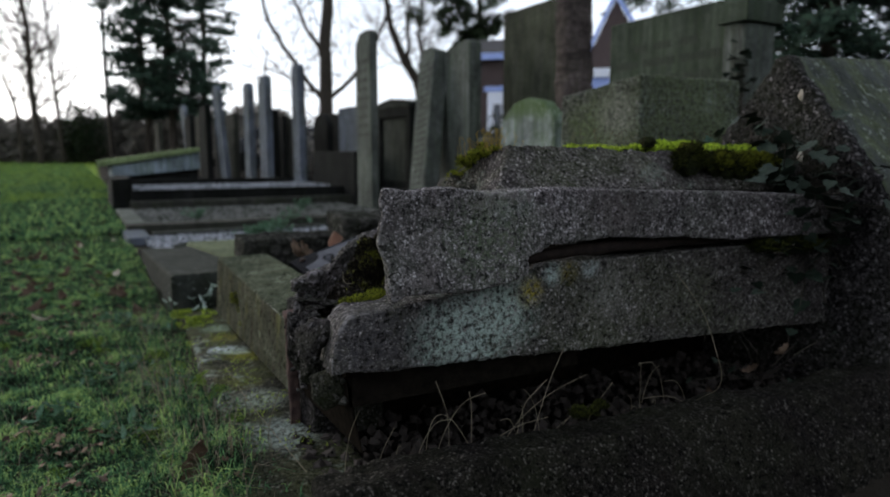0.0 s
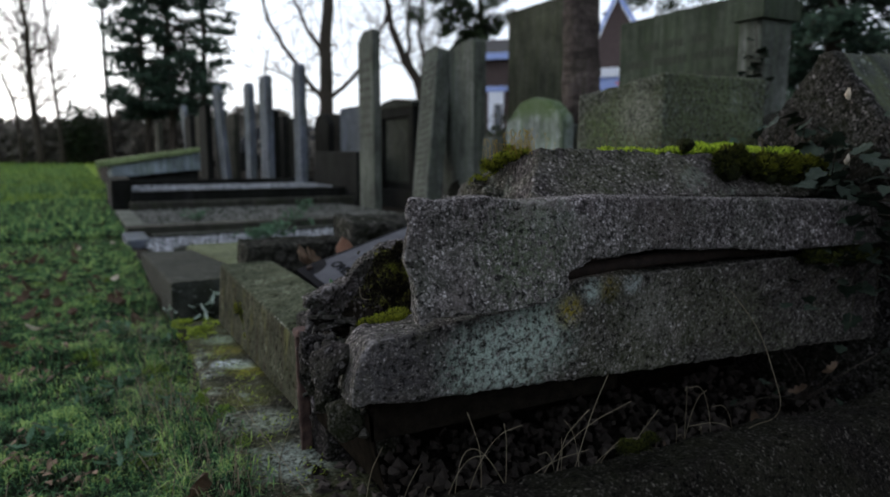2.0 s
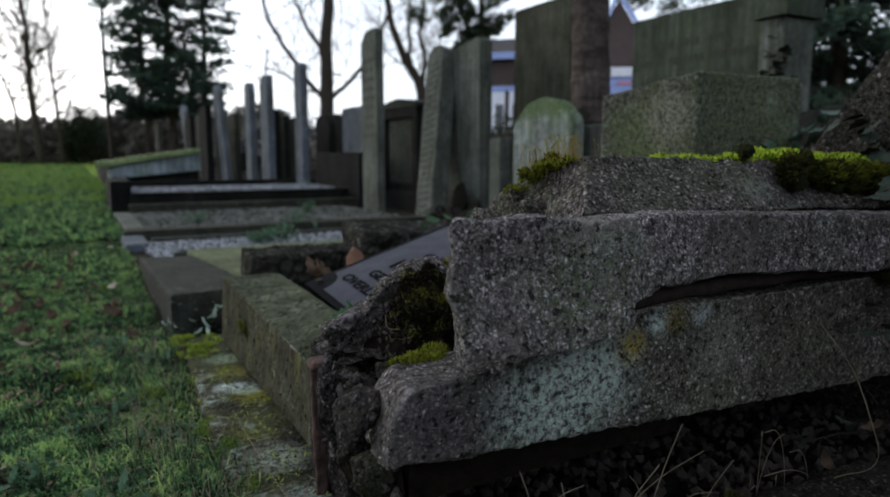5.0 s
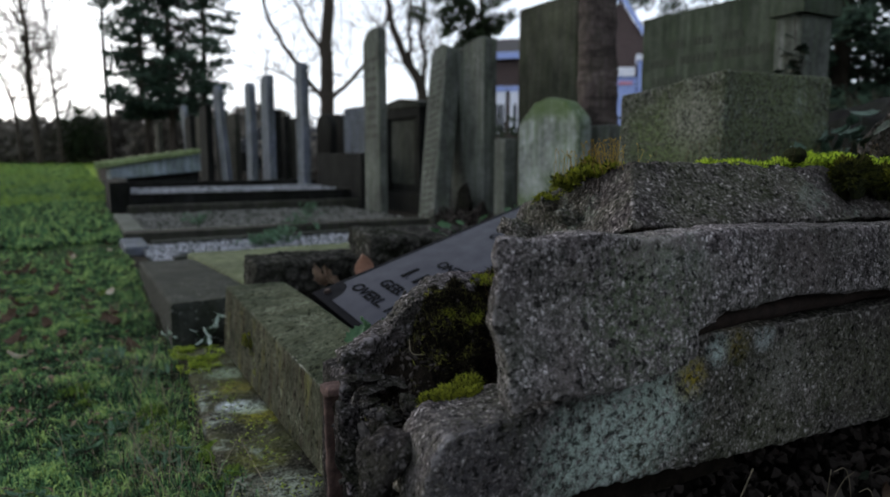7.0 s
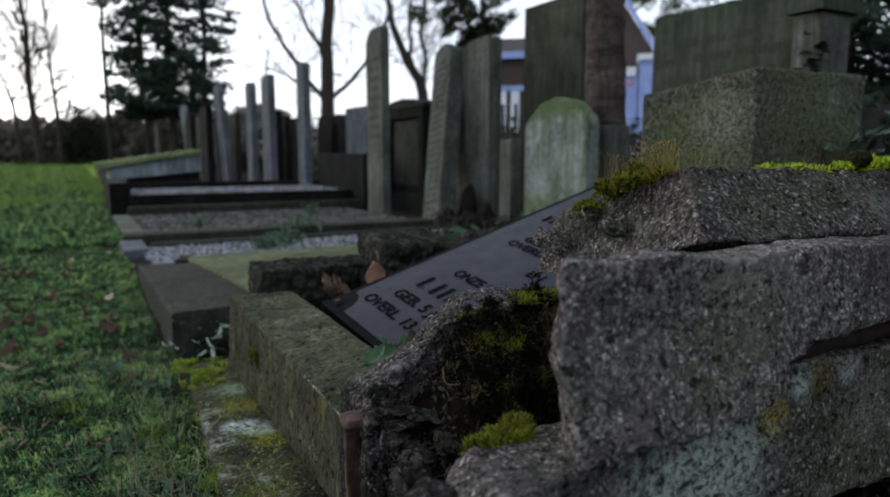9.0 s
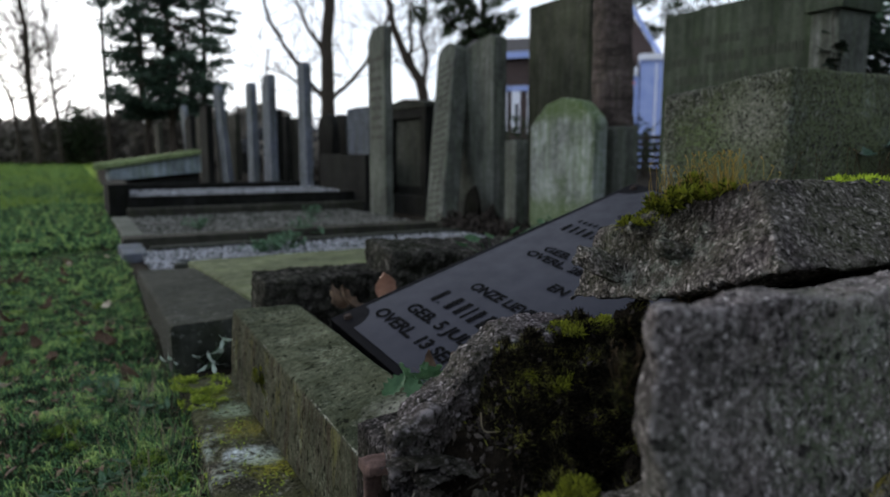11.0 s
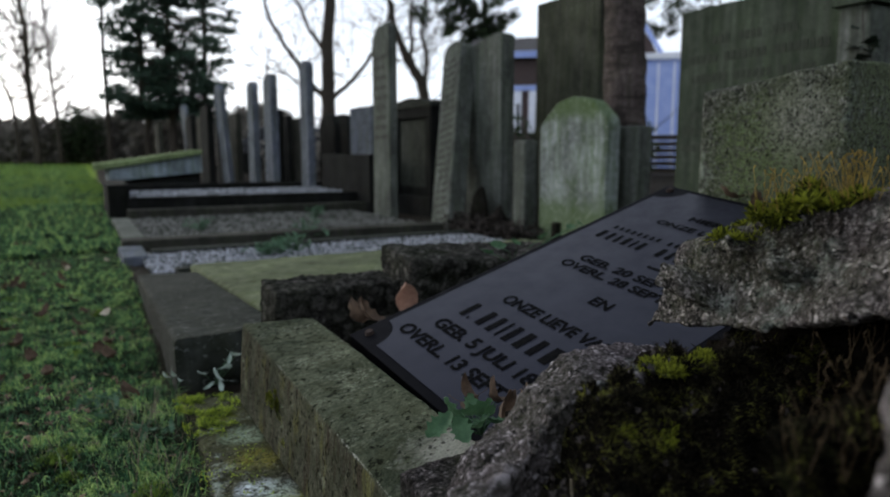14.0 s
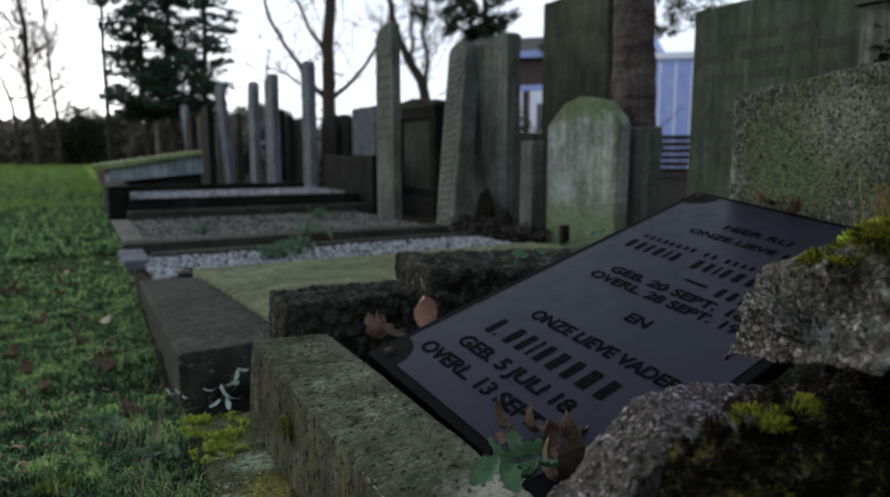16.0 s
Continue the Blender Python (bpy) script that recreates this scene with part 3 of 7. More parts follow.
def tube(bm, points, radii, sides=7):
    """A tapered tube along points."""
    rings = []
    for i, p in enumerate(points):
        p = Vector(p)
        d = (Vector(points[min(i + 1, len(points) - 1)]) - Vector(points[max(i - 1, 0)])).normalized()
        u = d.orthogonal().normalized()
        w = d.cross(u)
        rings.append([bm.verts.new(p + (u * math.cos(k * math.tau / sides) + w * math.sin(k * math.tau / sides)) * radii[i]) for k in range(sides)])
    for r0, r1 in zip(rings, rings[1:]):
        turn = min(range(sides), key=lambda s: (r0[0].co - r1[s].co).length)
        for k in range(sides):
            bm.faces.new((r0[k], r0[(k + 1) % sides], r1[(k + 1 + turn) % sides], r1[(k + turn) % sides]))
    bm.faces.new(rings[0][::-1])
    bm.faces.new(rings[-1])


def bent(points, steps=4, wobble=0.0):
    """More points along a line of points, with a slight wander."""
    out = []
    for a, b in zip(points, points[1:]):
        a, b = Vector(a), Vector(b)
        for k in range(steps):
            out.append(a.lerp(b, k / steps) + Vector((rng.gauss(0, wobble), rng.gauss(0, wobble), rng.gauss(0, wobble))))
    out.append(Vector(points[-1]))
    return out


# ---- ground ----
def ground_z(x, y):
    z = float(np.interp(y, [-40, 0, 2, 3, 4.5, 9, 20, 40, 200], [0.05, 0.05, 0.05, 0.0, -0.045, -0.045, -0.03, 0.12, 0.3]))
    near = max(0.0, 1 - max(0.0, y - 6) / 6)
    if x < 0.3 and near:
        z += near * (0.018 * noise.noise((x * 3, y * 3, 0)) + 0.012 * noise.noise((x * 11, y * 11, 4)))
    if 0.1 < x < 1.6 and 0.3 < y < 1.2:
        z += 0.02 + 0.02 * noise.noise((x * 9, y * 9, 2))
    return z


def spaced(*spans):
    out = []
    for a, b, n in spans:
        out += list(np.linspace(a, b, n, endpoint=False))
    return out + [spans[-1][1]]


gx = spaced((-90, -6, 12), (-6, -1.2, 14), (-1.2, 1.4, 70), (1.4, 8, 22), (8, 120, 14))
gy = spaced((-60, 0, 8), (0, 4.5, 90), (4.5, 12, 40), (12, 45, 22), (45, 220, 10))
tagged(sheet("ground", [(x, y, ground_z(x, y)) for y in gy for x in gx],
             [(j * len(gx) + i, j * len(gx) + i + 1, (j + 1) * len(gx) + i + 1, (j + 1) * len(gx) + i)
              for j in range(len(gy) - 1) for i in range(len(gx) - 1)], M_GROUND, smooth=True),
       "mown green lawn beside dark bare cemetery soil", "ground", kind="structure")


# ---- the broken grave: its near border, in layers ----
border = base("broken_grave_border", 0.7, 0.8, 0.1, "cracked washed-concrete grave border, broken open at its end and overgrown", "grave border")

low = [(0.228, 0.262), (0.55, 0.243), (0.944, 0.224), (1.30, 0.203), (1.30, 0.345), (1.14, 0.348), (0.876, 0.362), (0.667, 0.362), (0.50, 0.366),
       (0.478, 0.345), (0.42, 0.340), (0.30, 0.330), (0.250, 0.326), (0.238, 0.310), (0.232, 0.285)]
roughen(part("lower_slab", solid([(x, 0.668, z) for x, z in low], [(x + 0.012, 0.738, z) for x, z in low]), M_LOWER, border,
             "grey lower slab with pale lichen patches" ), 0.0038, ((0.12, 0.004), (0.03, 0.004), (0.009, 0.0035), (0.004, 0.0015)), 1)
up = [(0.297, 0.336), (0.309, 0.345), (0.34, 0.347), (0.37, 0.343), (0.42, 0.346), (0.452, 0.351), (0.474, 0.358), (0.472, 0.377), (0.487, 0.381), (0.510, 0.390), (0.54, 0.3895), (0.60, 0.394), (0.66, 0.388), (0.731, 0.386), (0.85, 0.376), (1.14, 0.372),
      (1.14, 0.430), (0.962, 0.440), (0.617, 0.455), (0.52, 0.459), (0.415, 0.458), (0.365, 0.464), (0.318, 0.461), (0.292, 0.465), (0.288, 0.450), (0.291, 0.436), (0.286, 0.420), (0.283, 0.400), (0.291, 0.385), (0.295, 0.366), (0.293, 0.352)]
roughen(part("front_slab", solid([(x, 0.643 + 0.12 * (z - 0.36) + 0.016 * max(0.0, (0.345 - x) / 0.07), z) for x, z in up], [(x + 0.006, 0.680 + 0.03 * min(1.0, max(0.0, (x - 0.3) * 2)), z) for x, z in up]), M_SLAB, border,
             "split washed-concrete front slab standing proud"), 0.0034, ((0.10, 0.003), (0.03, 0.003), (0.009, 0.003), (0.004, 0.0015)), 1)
rib = [(0.58, 0.70, 0.368), (1.12, 0.70, 0.368), (1.12, 0.70, 0.415), (0.60, 0.70, 0.408)]
roughen(part("core", solid(rib, [(x + 0.02, 0.96, z - 0.03) for x, y, z in rib]), M_SOILSHADE, border, "dark soil core showing in the split"), 0.008, ((0.05, 0.012),))

# coping stone on top: ends slanting, ridge forward, back lower
def coping_ring(x_bottom, x_top, lift):
    return [(x_bottom, 0.738, 0.451 + lift), (x_top, 0.803, 0.514 + lift), (x_top + 0.01, 0.87, 0.508 + lift), (x_top - 0.02, 0.975, 0.455 + lift),
            (x_bottom + 0.012, 0.985, 0.385 + lift), (x_bottom + 0.016, 0.87, 0.407 + lift)]


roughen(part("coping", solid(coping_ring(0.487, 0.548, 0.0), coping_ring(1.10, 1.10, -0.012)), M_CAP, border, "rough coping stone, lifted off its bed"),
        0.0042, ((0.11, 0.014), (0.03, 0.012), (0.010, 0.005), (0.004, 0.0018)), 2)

# the broken back wall with its pale fractured rim
rim = [(0.262, 0.17), (0.258, 0.300), (0.266, 0.318), (0.285, 0.326), (0.307, 0.336), (0.322, 0.356), (0.340, 0.368), (0.360, 0.380), (0.40, 0.380), (0.45, 0.377), (0.52, 0.362), (0.72, 0.360), (1.10, 0.360), (1.10, 0.17)]
roughen(part("back_wall", solid([(x, 0.905 - 0.02 * (0.6 - x), z) for x, z in rim], [(x + 0.03, 0.965, z) for x, z in rim]), M_RUBBLE, border,
             "fractured back wall of pale broken concrete"), 0.0045, ((0.06, 0.010), (0.02, 0.010), (0.008, 0.006), (0.004, 0.003)))

# soil and moss that fill the open end
def fill_z(x, y):
    rise = min(1.0, max(0.0, (x - 0.225) / 0.14))
    back = min(1.0, max(0.0, (y - 0.800) / 0.085))
    back = back * back * (3 - 2 * back)
    bank = min(1.0, max(0.0, (x - 0.285) / 0.06))
    top = 0.262 + 0.026 * bank + 0.084 * rise * bank * (0.10 + 0.90 * back)
    return top + 0.024 * noise.noise((x * 28, y * 28, 1)) + 0.018 * noise.noise((x * 60, y * 60, 3)) + 0.008 * noise.noise((x * 130, y * 130, 5))


fx = np.linspace(0.258, 0.60, 70)
fy = np.linspace(0.700, 0.925, 44)
fv = [(x, y, fill_z(x, y)) for y in fy for x in fx]
ff = [(j * 70 + i, j * 70 + i + 1, (j + 1) * 70 + i + 1, (j + 1) * 70 + i) for j in range(43) for i in range(69)]
edge_loop = [i for i in range(70)] + [j * 70 + 69 for j in range(1, 44)] + [43 * 70 + i for i in range(68, -1, -1)] + [j * 70 for j in range(42, 0, -1)]
low_start = len(fv)
fv += [(fv[i][0] + (0.020 if fv[i][0] < 0.262 else 0.0), fv[i][1], 0.15 if fv[i][0] < 0.262 else 0.21) for i in edge_loop]
for k in range(len(edge_loop)):
    k2 = (k + 1) % len(edge_loop)
    ff.append((edge_loop[k2], edge_loop[k], low_start + k, low_start + k2))
sheet("earth_fill", fv, ff, M_SOILSHADE, border, "dark earth and moss in the broken end", smooth=True)

# lumps of concrete at the broken end
def shard(points, seed):
    """An angular broken piece: the hull of a few random points, its edges chipped."""
    r = random.Random(seed)
    bm = bmesh.new()
    for _ in range(points):
        d = Vector((r.gauss(0, 1), r.gauss(0, 1), r.gauss(0, 1))).normalized()
        bm.verts.new(d * r.uniform(0.75, 1.1))
    got = bmesh.ops.convex_hull(bm, input=bm.verts)
    bmesh.ops.delete(bm, geom=[v for v in got["geom_interior"] if isinstance(v, bmesh.types.BMVert)], context="VERTS")
    return bm


def boulder(name, centre, radii, material, parent, turn, label=""):
    bm = bmesh.new()
    bmesh.ops.create_icosphere(bm, subdivisions=4, radius=1.0)
    shift = Vector(centre) * 17
    for v in bm.verts:
        d = v.co.normalized()
        flat = 1.0 + 0.22 * noise.noise(d * 1.6 + shift) + 0.16 * noise.noise(d * 4.0 + shift) + 0.07 * noise.noise(d * 11 + shift)
        cut = max(abs(d.x), abs(d.y), abs(d.z))
        v.co = Vector((d.x * radii[0], d.y * radii[1], d.z * radii[2])) * flat * (0.72 / cut * 0.55 + 0.5)
    bmesh.ops.transform(bm, matrix=pose(*centre, *turn), verts=bm.verts)
    return part(name, bm, material, parent, label, smooth=True)


def lump(centre, radii, turn, seed):
    bm = shard(15, seed)
    bmesh.ops.transform(bm, matrix=pose(*centre, *turn) @ Matrix.Diagonal((radii[0] * 1.15, radii[1] * 1.15, radii[2] * 1.15, 1)), verts=bm.verts)
    return roughen(part("broken_lump", bm, M_LUMP, border), 0.0028, ((0.03, 0.008), (0.010, 0.003), (0.004, 0.0012)), 1)


for centre, radii, turn in [((0.228, 0.722, 0.290), (0.017, 0.024, 0.030), (10, 14, 20)), ((0.247, 0.775, 0.262), (0.018, 0.026, 0.044), (0, 12, 8)), ((0.246, 0.842, 0.246), (0.016, 0.022, 0.060), (0, -6, 30)),
                            ((0.262, 0.815, 0.268), (0.020, 0.022, 0.022), (8, 0, 30)), ((0.255, 0.745, 0.225), (0.020, 0.03, 0.034), (30, 0, 12)), ((0.285, 0.895, 0.225), (0.020, 0.034, 0.050), (0, -6, 0)),
                            ((0.290, 0.770, 0.285), (0.020, 0.020, 0.014), (5, 10, 60)), ((0.300, 0.825, 0.290), (0.018, 0.018, 0.012), (0, 8, 10))]:
    lump(centre, radii, turn, int(centre[1] * 1000))
# thin broken layers under the fractured rim
for k, (x, y, z, w) in enumerate(((0.275, 0.880, 0.302, 0.036), (0.283, 0.874, 0.292, 0.030), (0.268, 0.868, 0.283, 0.026), (0.300, 0.866, 0.296, 0.030), (0.285, 0.855, 0.276, 0.030))):
    bm = shard(14, 700 + k)
    bmesh.ops.transform(bm, matrix=pose(x, y, z, 4 * k - 8, 6 - 3 * k, 25 * k) @ Matrix.Diagonal((w, 0.020, 0.0045, 1)), verts=bm.verts)
    roughen(part("broken_layer", bm, M_LUMP, border), 0.0022, ((0.02, 0.004), (0.006, 0.002)), 1)
for k, (x, y, z, a, b, c) in enumerate(((0.268, 0.892, 0.322, 0.026, 0.018, 0.013), (0.292, 0.896, 0.330, 0.024, 0.016, 0.012))):
    bm = shard(15, 740 + k)
    bmesh.ops.transform(bm, matrix=pose(x, y, z, 0, -14, 10) @ Matrix.Diagonal((a, b, c, 1)), verts=bm.verts)
    roughen(part("broken_lump", bm, M_RUBBLE, border), 0.0026, ((0.03, 0.006), (0.010, 0.005), (0.004, 0.002)), 1)
for k, (x, y, z, a, b, c) in enumerate(((0.503, 0.945, 0.428, 0.026, 0.036, 0.022), (0.516, 0.865, 0.452, 0.014, 0.018, 0.010), (0.530, 0.915, 0.455, 0.022, 0.028, 0.016))):
    bm = shard(13, 760 + k)
    bmesh.ops.transform(bm, matrix=pose(x, y, z, 10, 20, 30 * k) @ Matrix.Diagonal((a, b, c, 1)), verts=bm.verts)
    roughen(part("broken_lump", bm, M_CAP, border), 0.003, ((0.03, 0.008), (0.010, 0.005), (0.004, 0.002)), 1)

rc = random.Random(91)
CRUST = []
for k in range(4):
    bm = shard(10, 300 + k)
    bmesh.ops.transform(bm, matrix=Matrix.Diagonal((1.0, 0.8, 0.5, 1)), verts=bm.verts)
    me = bpy.data.meshes.new("crust_fragment")
    bm.to_mesh(me)
    bm.free()
    me.materials.append(M_LUMP)
    CRUST.append(me)


def crust(line, count, spread, size):
    for _ in range(count):
        k = rc.uniform(0, len(line) - 1.001)
        p = Vector(line[int(k)]).lerp(Vector(line[int(k) + 1]), k - int(k)) + Vector((rc.gauss(0, spread), rc.gauss(0, spread), rc.gauss(0, spread)))
        ob = new("crust_fragment", rc.choice(CRUST))
        s = size * rc.uniform(0.4, 1.4)
        ob.parent = border
        ob.matrix_parent_inverse = border.matrix_basis.inverted()
        ob.matrix_basis = pose(p.x, p.y, p.z, rc.uniform(0, 360), rc.uniform(0, 360), rc.uniform(0, 360)) @ Matrix.Diagonal((s, s, s, 1))


crust([(0.255, 0.905, 0.305), (0.285, 0.905, 0.322), (0.307, 0.905, 0.334), (0.340, 0.905, 0.366), (0.360, 0.905, 0.378), (0.44, 0.905, 0.376), (0.56, 0.905, 0.360)], 70, 0.005, 0.004)
crust([(0.242, 0.70, 0.30), (0.238, 0.76, 0.295), (0.245, 0.82, 0.285), (0.262, 0.88, 0.30)], 30, 0.010, 0.006)
crust([(0.250, 0.70, 0.23), (0.252, 0.78, 0.22), (0.262, 0.87, 0.20)], 14, 0.012, 0.007)

bm = bmesh.new()
tube(bm, bent([(0.462, 0.672, 0.371), (0.60, 0.674, 0.378), (0.80, 0.676, 0.376), (1.10, 0.69, 0.372)], 5, 0.0012), [0.0085] * 16, 9)
part("reinforcing_bar", bm, M_RUST, border, "rusted iron bar bared in the crack", smooth=True)
bm = bmesh.new()
band = [(0.277, 0.968, 0.090), (0.274, 0.966, 0.160), (0.272, 0.964, 0.225), (0.271, 0.962, 0.258), (0.276, 0.960, 0.268)]
for (ax, ay, az), (bx, by, bz) in zip(band, band[1:]):
    prism(bm, [(ax - 0.009, ay, az), (ax + 0.009, ay + 0.003, az), (ax + 0.009, ay + 0.009, az), (ax - 0.009, ay + 0.006, az)],
          [(bx - 0.009, by, bz), (bx + 0.009, by + 0.003, bz), (bx + 0.009, by + 0.009, bz), (bx - 0.009, by + 0.006, bz)])
prism(bm, [(0.264, 0.956, 0.257), (0.264, 0.984, 0.257), (0.264, 0.984, 0.267), (0.264, 0.956, 0.267)], [(0.328, 0.940, 0.262), (0.328, 0.968, 0.262), (0.328, 0.968, 0.271), (0.328, 0.940, 0.271)])
roughen(part("rusted_strap", bm, M_STRAP, border, "flaking rusted iron strap bent over the kerb's end"), 0.0022, ((0.02, 0.004), (0.006, 0.002)), 1)
roughen(part("pier", box(0.288, 0.350, 0.915, 0.985, 0.03, 0.262), M_LUMP, border, "dark concrete pier under the border's corner"), 0.004, ((0.04, 0.006), (0.012, 0.005), (0.005, 0.002)), 1)
roughen(part("pier", box(0.286, 0.40, 0.915, 1.05, 0.02, 0.275), M_LUMP, border, "dirty concrete pier under the border's end"), 0.006, ((0.06, 0.008), (0.02, 0.006), (0.008, 0.002)))
# Wall coloured near-black: the hollow's shade is in its material.
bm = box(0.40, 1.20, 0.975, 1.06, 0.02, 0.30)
roughen(part("base_wall", bm, M_SOILSHADE, border, "set-back base wall in the hollow"), 0.010, ((0.08, 0.012), (0.02, 0.006)))

# ---- front kerb of the broken grave, tipped up at its near end ----
ka = base("front_kerb", 0.35, 1.37, 0.07, "algae-stained grey kerb stone with a scratched outer edge", "kerb stone")
far_ring = [(0.304, 1.714, 0.247), (0.418, 1.674, 0.253), (0.418, 1.674, 0.106), (0.294, 1.714, 0.106)]
near_ring = [(0.303, 0.985, 0.213), (0.398, 1.030, 0.252), (0.400, 1.030, 0.106), (0.293, 0.985, 0.106)]
# Black strip added to draw the line of shade below the kerb.
part("bed", box(0.312, 0.395, 1.02, 1.72, 0.02, 0.112), M_SOILSHADE, ka, "near-black recessed strip added as the shade gap under the kerb")
kerb_body = part("kerb_body", loft(far_ring, near_ring, 26, 260, 1), M_KERB, ka)
roughen(kerb_body, 0, ((0.16, 0.004), (0.03, 0.0025), (0.010, 0.0022), (0.004, 0.0010)))

footing = tagged(roughen(part("footing", solid([(0.165, 0.62, 0.02), (0.32, 0.62, 0.02), (0.32, 0.62, 0.086), (0.150, 0.62, 0.088)],
                                                [(0.225, 1.80, 0.02), (0.36, 1.80, 0.02), (0.36, 1.80, 0.096), (0.222, 1.80, 0.098)]), M_FOOT), 0.007,
                         ((0.10, 0.012), (0.03, 0.008), (0.01, 0.003))), "flaking lichen-covered concrete footing strip under the kerb", "footing", kind="structure")

# ---- far kerb of the broken grave ----
fk = base("far_kerb", 0.6, 1.88, 0.1, "dark porous kerb stone, pitted and crumbling", "kerb stone")
roughen(part("kerb_body", solid([(0.388, 1.85, 0.05), (0.70, 1.85, 0.05), (0.70, 1.85, 0.264), (0.398, 1.85, 0.264)],
                                [(0.388, 1.975, 0.05), (0.70, 1.985, 0.05), (0.70, 1.985, 0.268), (0.402, 1.975, 0.272)]), M_POROUS, fk), 0.006, ((0.06, 0.007), (0.02, 0.012), (0.009, 0.008)), 0)
fk2 = base("porous_block", 0.8, 1.88, 0.1, "rough dark porous block on the far kerb line", "stone block")
roughen(part("block_body", solid([(0.66, 1.80, 0.05), (1.25, 1.80, 0.05), (1.25, 1.80, 0.30), (0.90, 1.80, 0.305), (0.67, 1.80, 0.318)],
                                 [(0.66, 1.98, 0.05), (1.25, 1.98, 0.05), (1.25, 1.98, 0.30), (0.90, 1.98, 0.32), (0.68, 1.98, 0.33)]), M_POROUS, fk2), 0.007,
        ((0.07, 0.014), (0.02, 0.014), (0.009, 0.008)), 0)

# ---- fallen inscription plate ----
def plate_point(u, v, w=0.0):
    """u across the lines from their start, v up the plate, w out of its face."""
    a = radians(4.2)
    x = 0.440 + v * math.cos(a) + u * math.sin(a)
    y = 1.560 + v * math.sin(a) - u * math.cos(a)
    n = Vector((-0.275, -0.17, 1.0)).normalized()
    return Vector((x, y, 0.248 + 0.275 * (x - 0.42) + 0.17 * (y - 1.60))) + n * w


PW, PL = 0.43, 0.77
plate = base("inscription_plate", *plate_point(PW / 2, PL / 2, -0.03), "slate-grey memorial plate with dark lettering, slipped and leaning in the grave", "memorial plate")


def plate_outline(inset, notch):
    a, b, c, d = inset, PW - inset, inset, PL - inset
    pts = []
    for cu, cv, start in ((a, c, 90), (b, c, 180), (b, d, 270), (a, d, 0)):
        for k in range(7):
            ang = radians(start - k * 15)
            pts.append((cu + notch * math.cos(ang) * 1.0, cv + notch * math.sin(ang)) if notch else (cu, cv))
        if not notch:
            pts[-7:] = pts[-1:]
    return pts


outer = plate_outline(0.0, 0.0)
part("slab", solid([plate_point(u, v, 0.0) for u, v in outer], [plate_point(u, v, -0.028) for u, v in outer], 0.002), M_PLATERIM, plate, "polished black slab edge")
inner = plate_outline(0.015, 0.050)
part("face", solid([plate_point(u, v, 0.0012) for u, v in inner], [plate_point(u, v, -0.004) for u, v in inner]), M_PLATE, plate, "matt slate-grey face with scooped corners")


def on_plate(name, bm_verts, faces, parent):
    return sheet(name, [plate_point(u, v, 0.0022) for u, v in bm_verts], faces, M_LETTER, parent)


def lettering(text, u, v, height, width):
    """A line of sans letters that starts at u, v."""
    cu = bpy.data.curves.new("lettering", "FONT")
    cu.body, cu.size, cu.offset = text, 1.0, 0.033
    tmp = bpy.data.objects.new("lettering", cu)
    me = bpy.data.meshes.new_from_object(tmp)
    xs = [w.co.x for w in me.vertices]
    ys = [w.co.y for w in me.vertices]
    x0, x1, top = min(xs), max(xs), max(ys)
    for w in me.vertices:
        w.co = plate_point(u + (w.co.x - x0) / (x1 - x0) * width, v + w.co.y / top * height, 0.0022)
    me.materials.append(M_LETTER)
    ob = new("lettering", me)
    ob.parent = plate
    ob.matrix_parent_inverse = plate.matrix_basis.inverted()
    bpy.data.objects.remove(tmp)
    bpy.data.curves.remove(cu)
    return ob


def bars(u, v, height, widths, gap):
    for w in widths:
        a, b = (u, u + w) if w > 0.03 else (u + 0.14 * w, u + 0.80 * w)
        on_plate("inscription_bar", [(a, v), (b, v), (b, v + height), (a, v + height)], [(0, 1, 2, 3)], plate)
        u += w + gap


lettering("OVERL. 13 SEPT.", 0.048, 0.062, 0.025, 0.265)
lettering("GEB. 5 JULI 18", 0.080, 0.108, 0.025, 0.235)
bars(0.084, 0.154, 0.040, (0.018,), 0.0)
bars(0.106, 0.154, 0.006, (0.006,), 0.0)
bars(0.126, 0.154, 0.040, (0.020, 0.018, 0.007, 0.018, 0.022, 0.020, 0.026, 0.022), 0.0075)
lettering("ONZE LIEVE VADER", 0.108, 0.224, 0.024, 0.275)
lettering("EN", 0.222, 0.308, 0.023, 0.040)
lettering("OVERL. 28 SEPT. 19", 0.085, 0.374, 0.021, 0.275)
lettering("GEB. 20 SEPT. 18", 0.100, 0.405, 0.021, 0.250)
bars(0.215, 0.452, 0.006, (0.042,), 0.01)
bars(0.275, 0.440, 0.026, (0.014,) * 5, 0.006)
bars(0.052, 0.492, 0.030, (0.017, 0.014, 0.012, 0.016, 0.008, 0.014), 0.006)
bars(0.192, 0.492, 0.030, (0.016, 0.014, 0.006, 0.014, 0.018, 0.016, 0.020, 0.016), 0.006)
bars(0.058, 0.536, 0.014, (0.010,) * 8, 0.0045)
bars(0.186, 0.536, 0.014, (0.010, 0.010), 0.0045)
bars(0.226, 0.536, 0.014, (0.010,) * 8, 0.0045)
lettering("ONZE LIEVE", 0.108, 0.600, 0.018, 0.165)
bars(0.285, 0.600, 0.017, (0.011,) * 5, 0.005)
lettering("HIER RU", 0.150, 0.642, 0.019, 0.125)
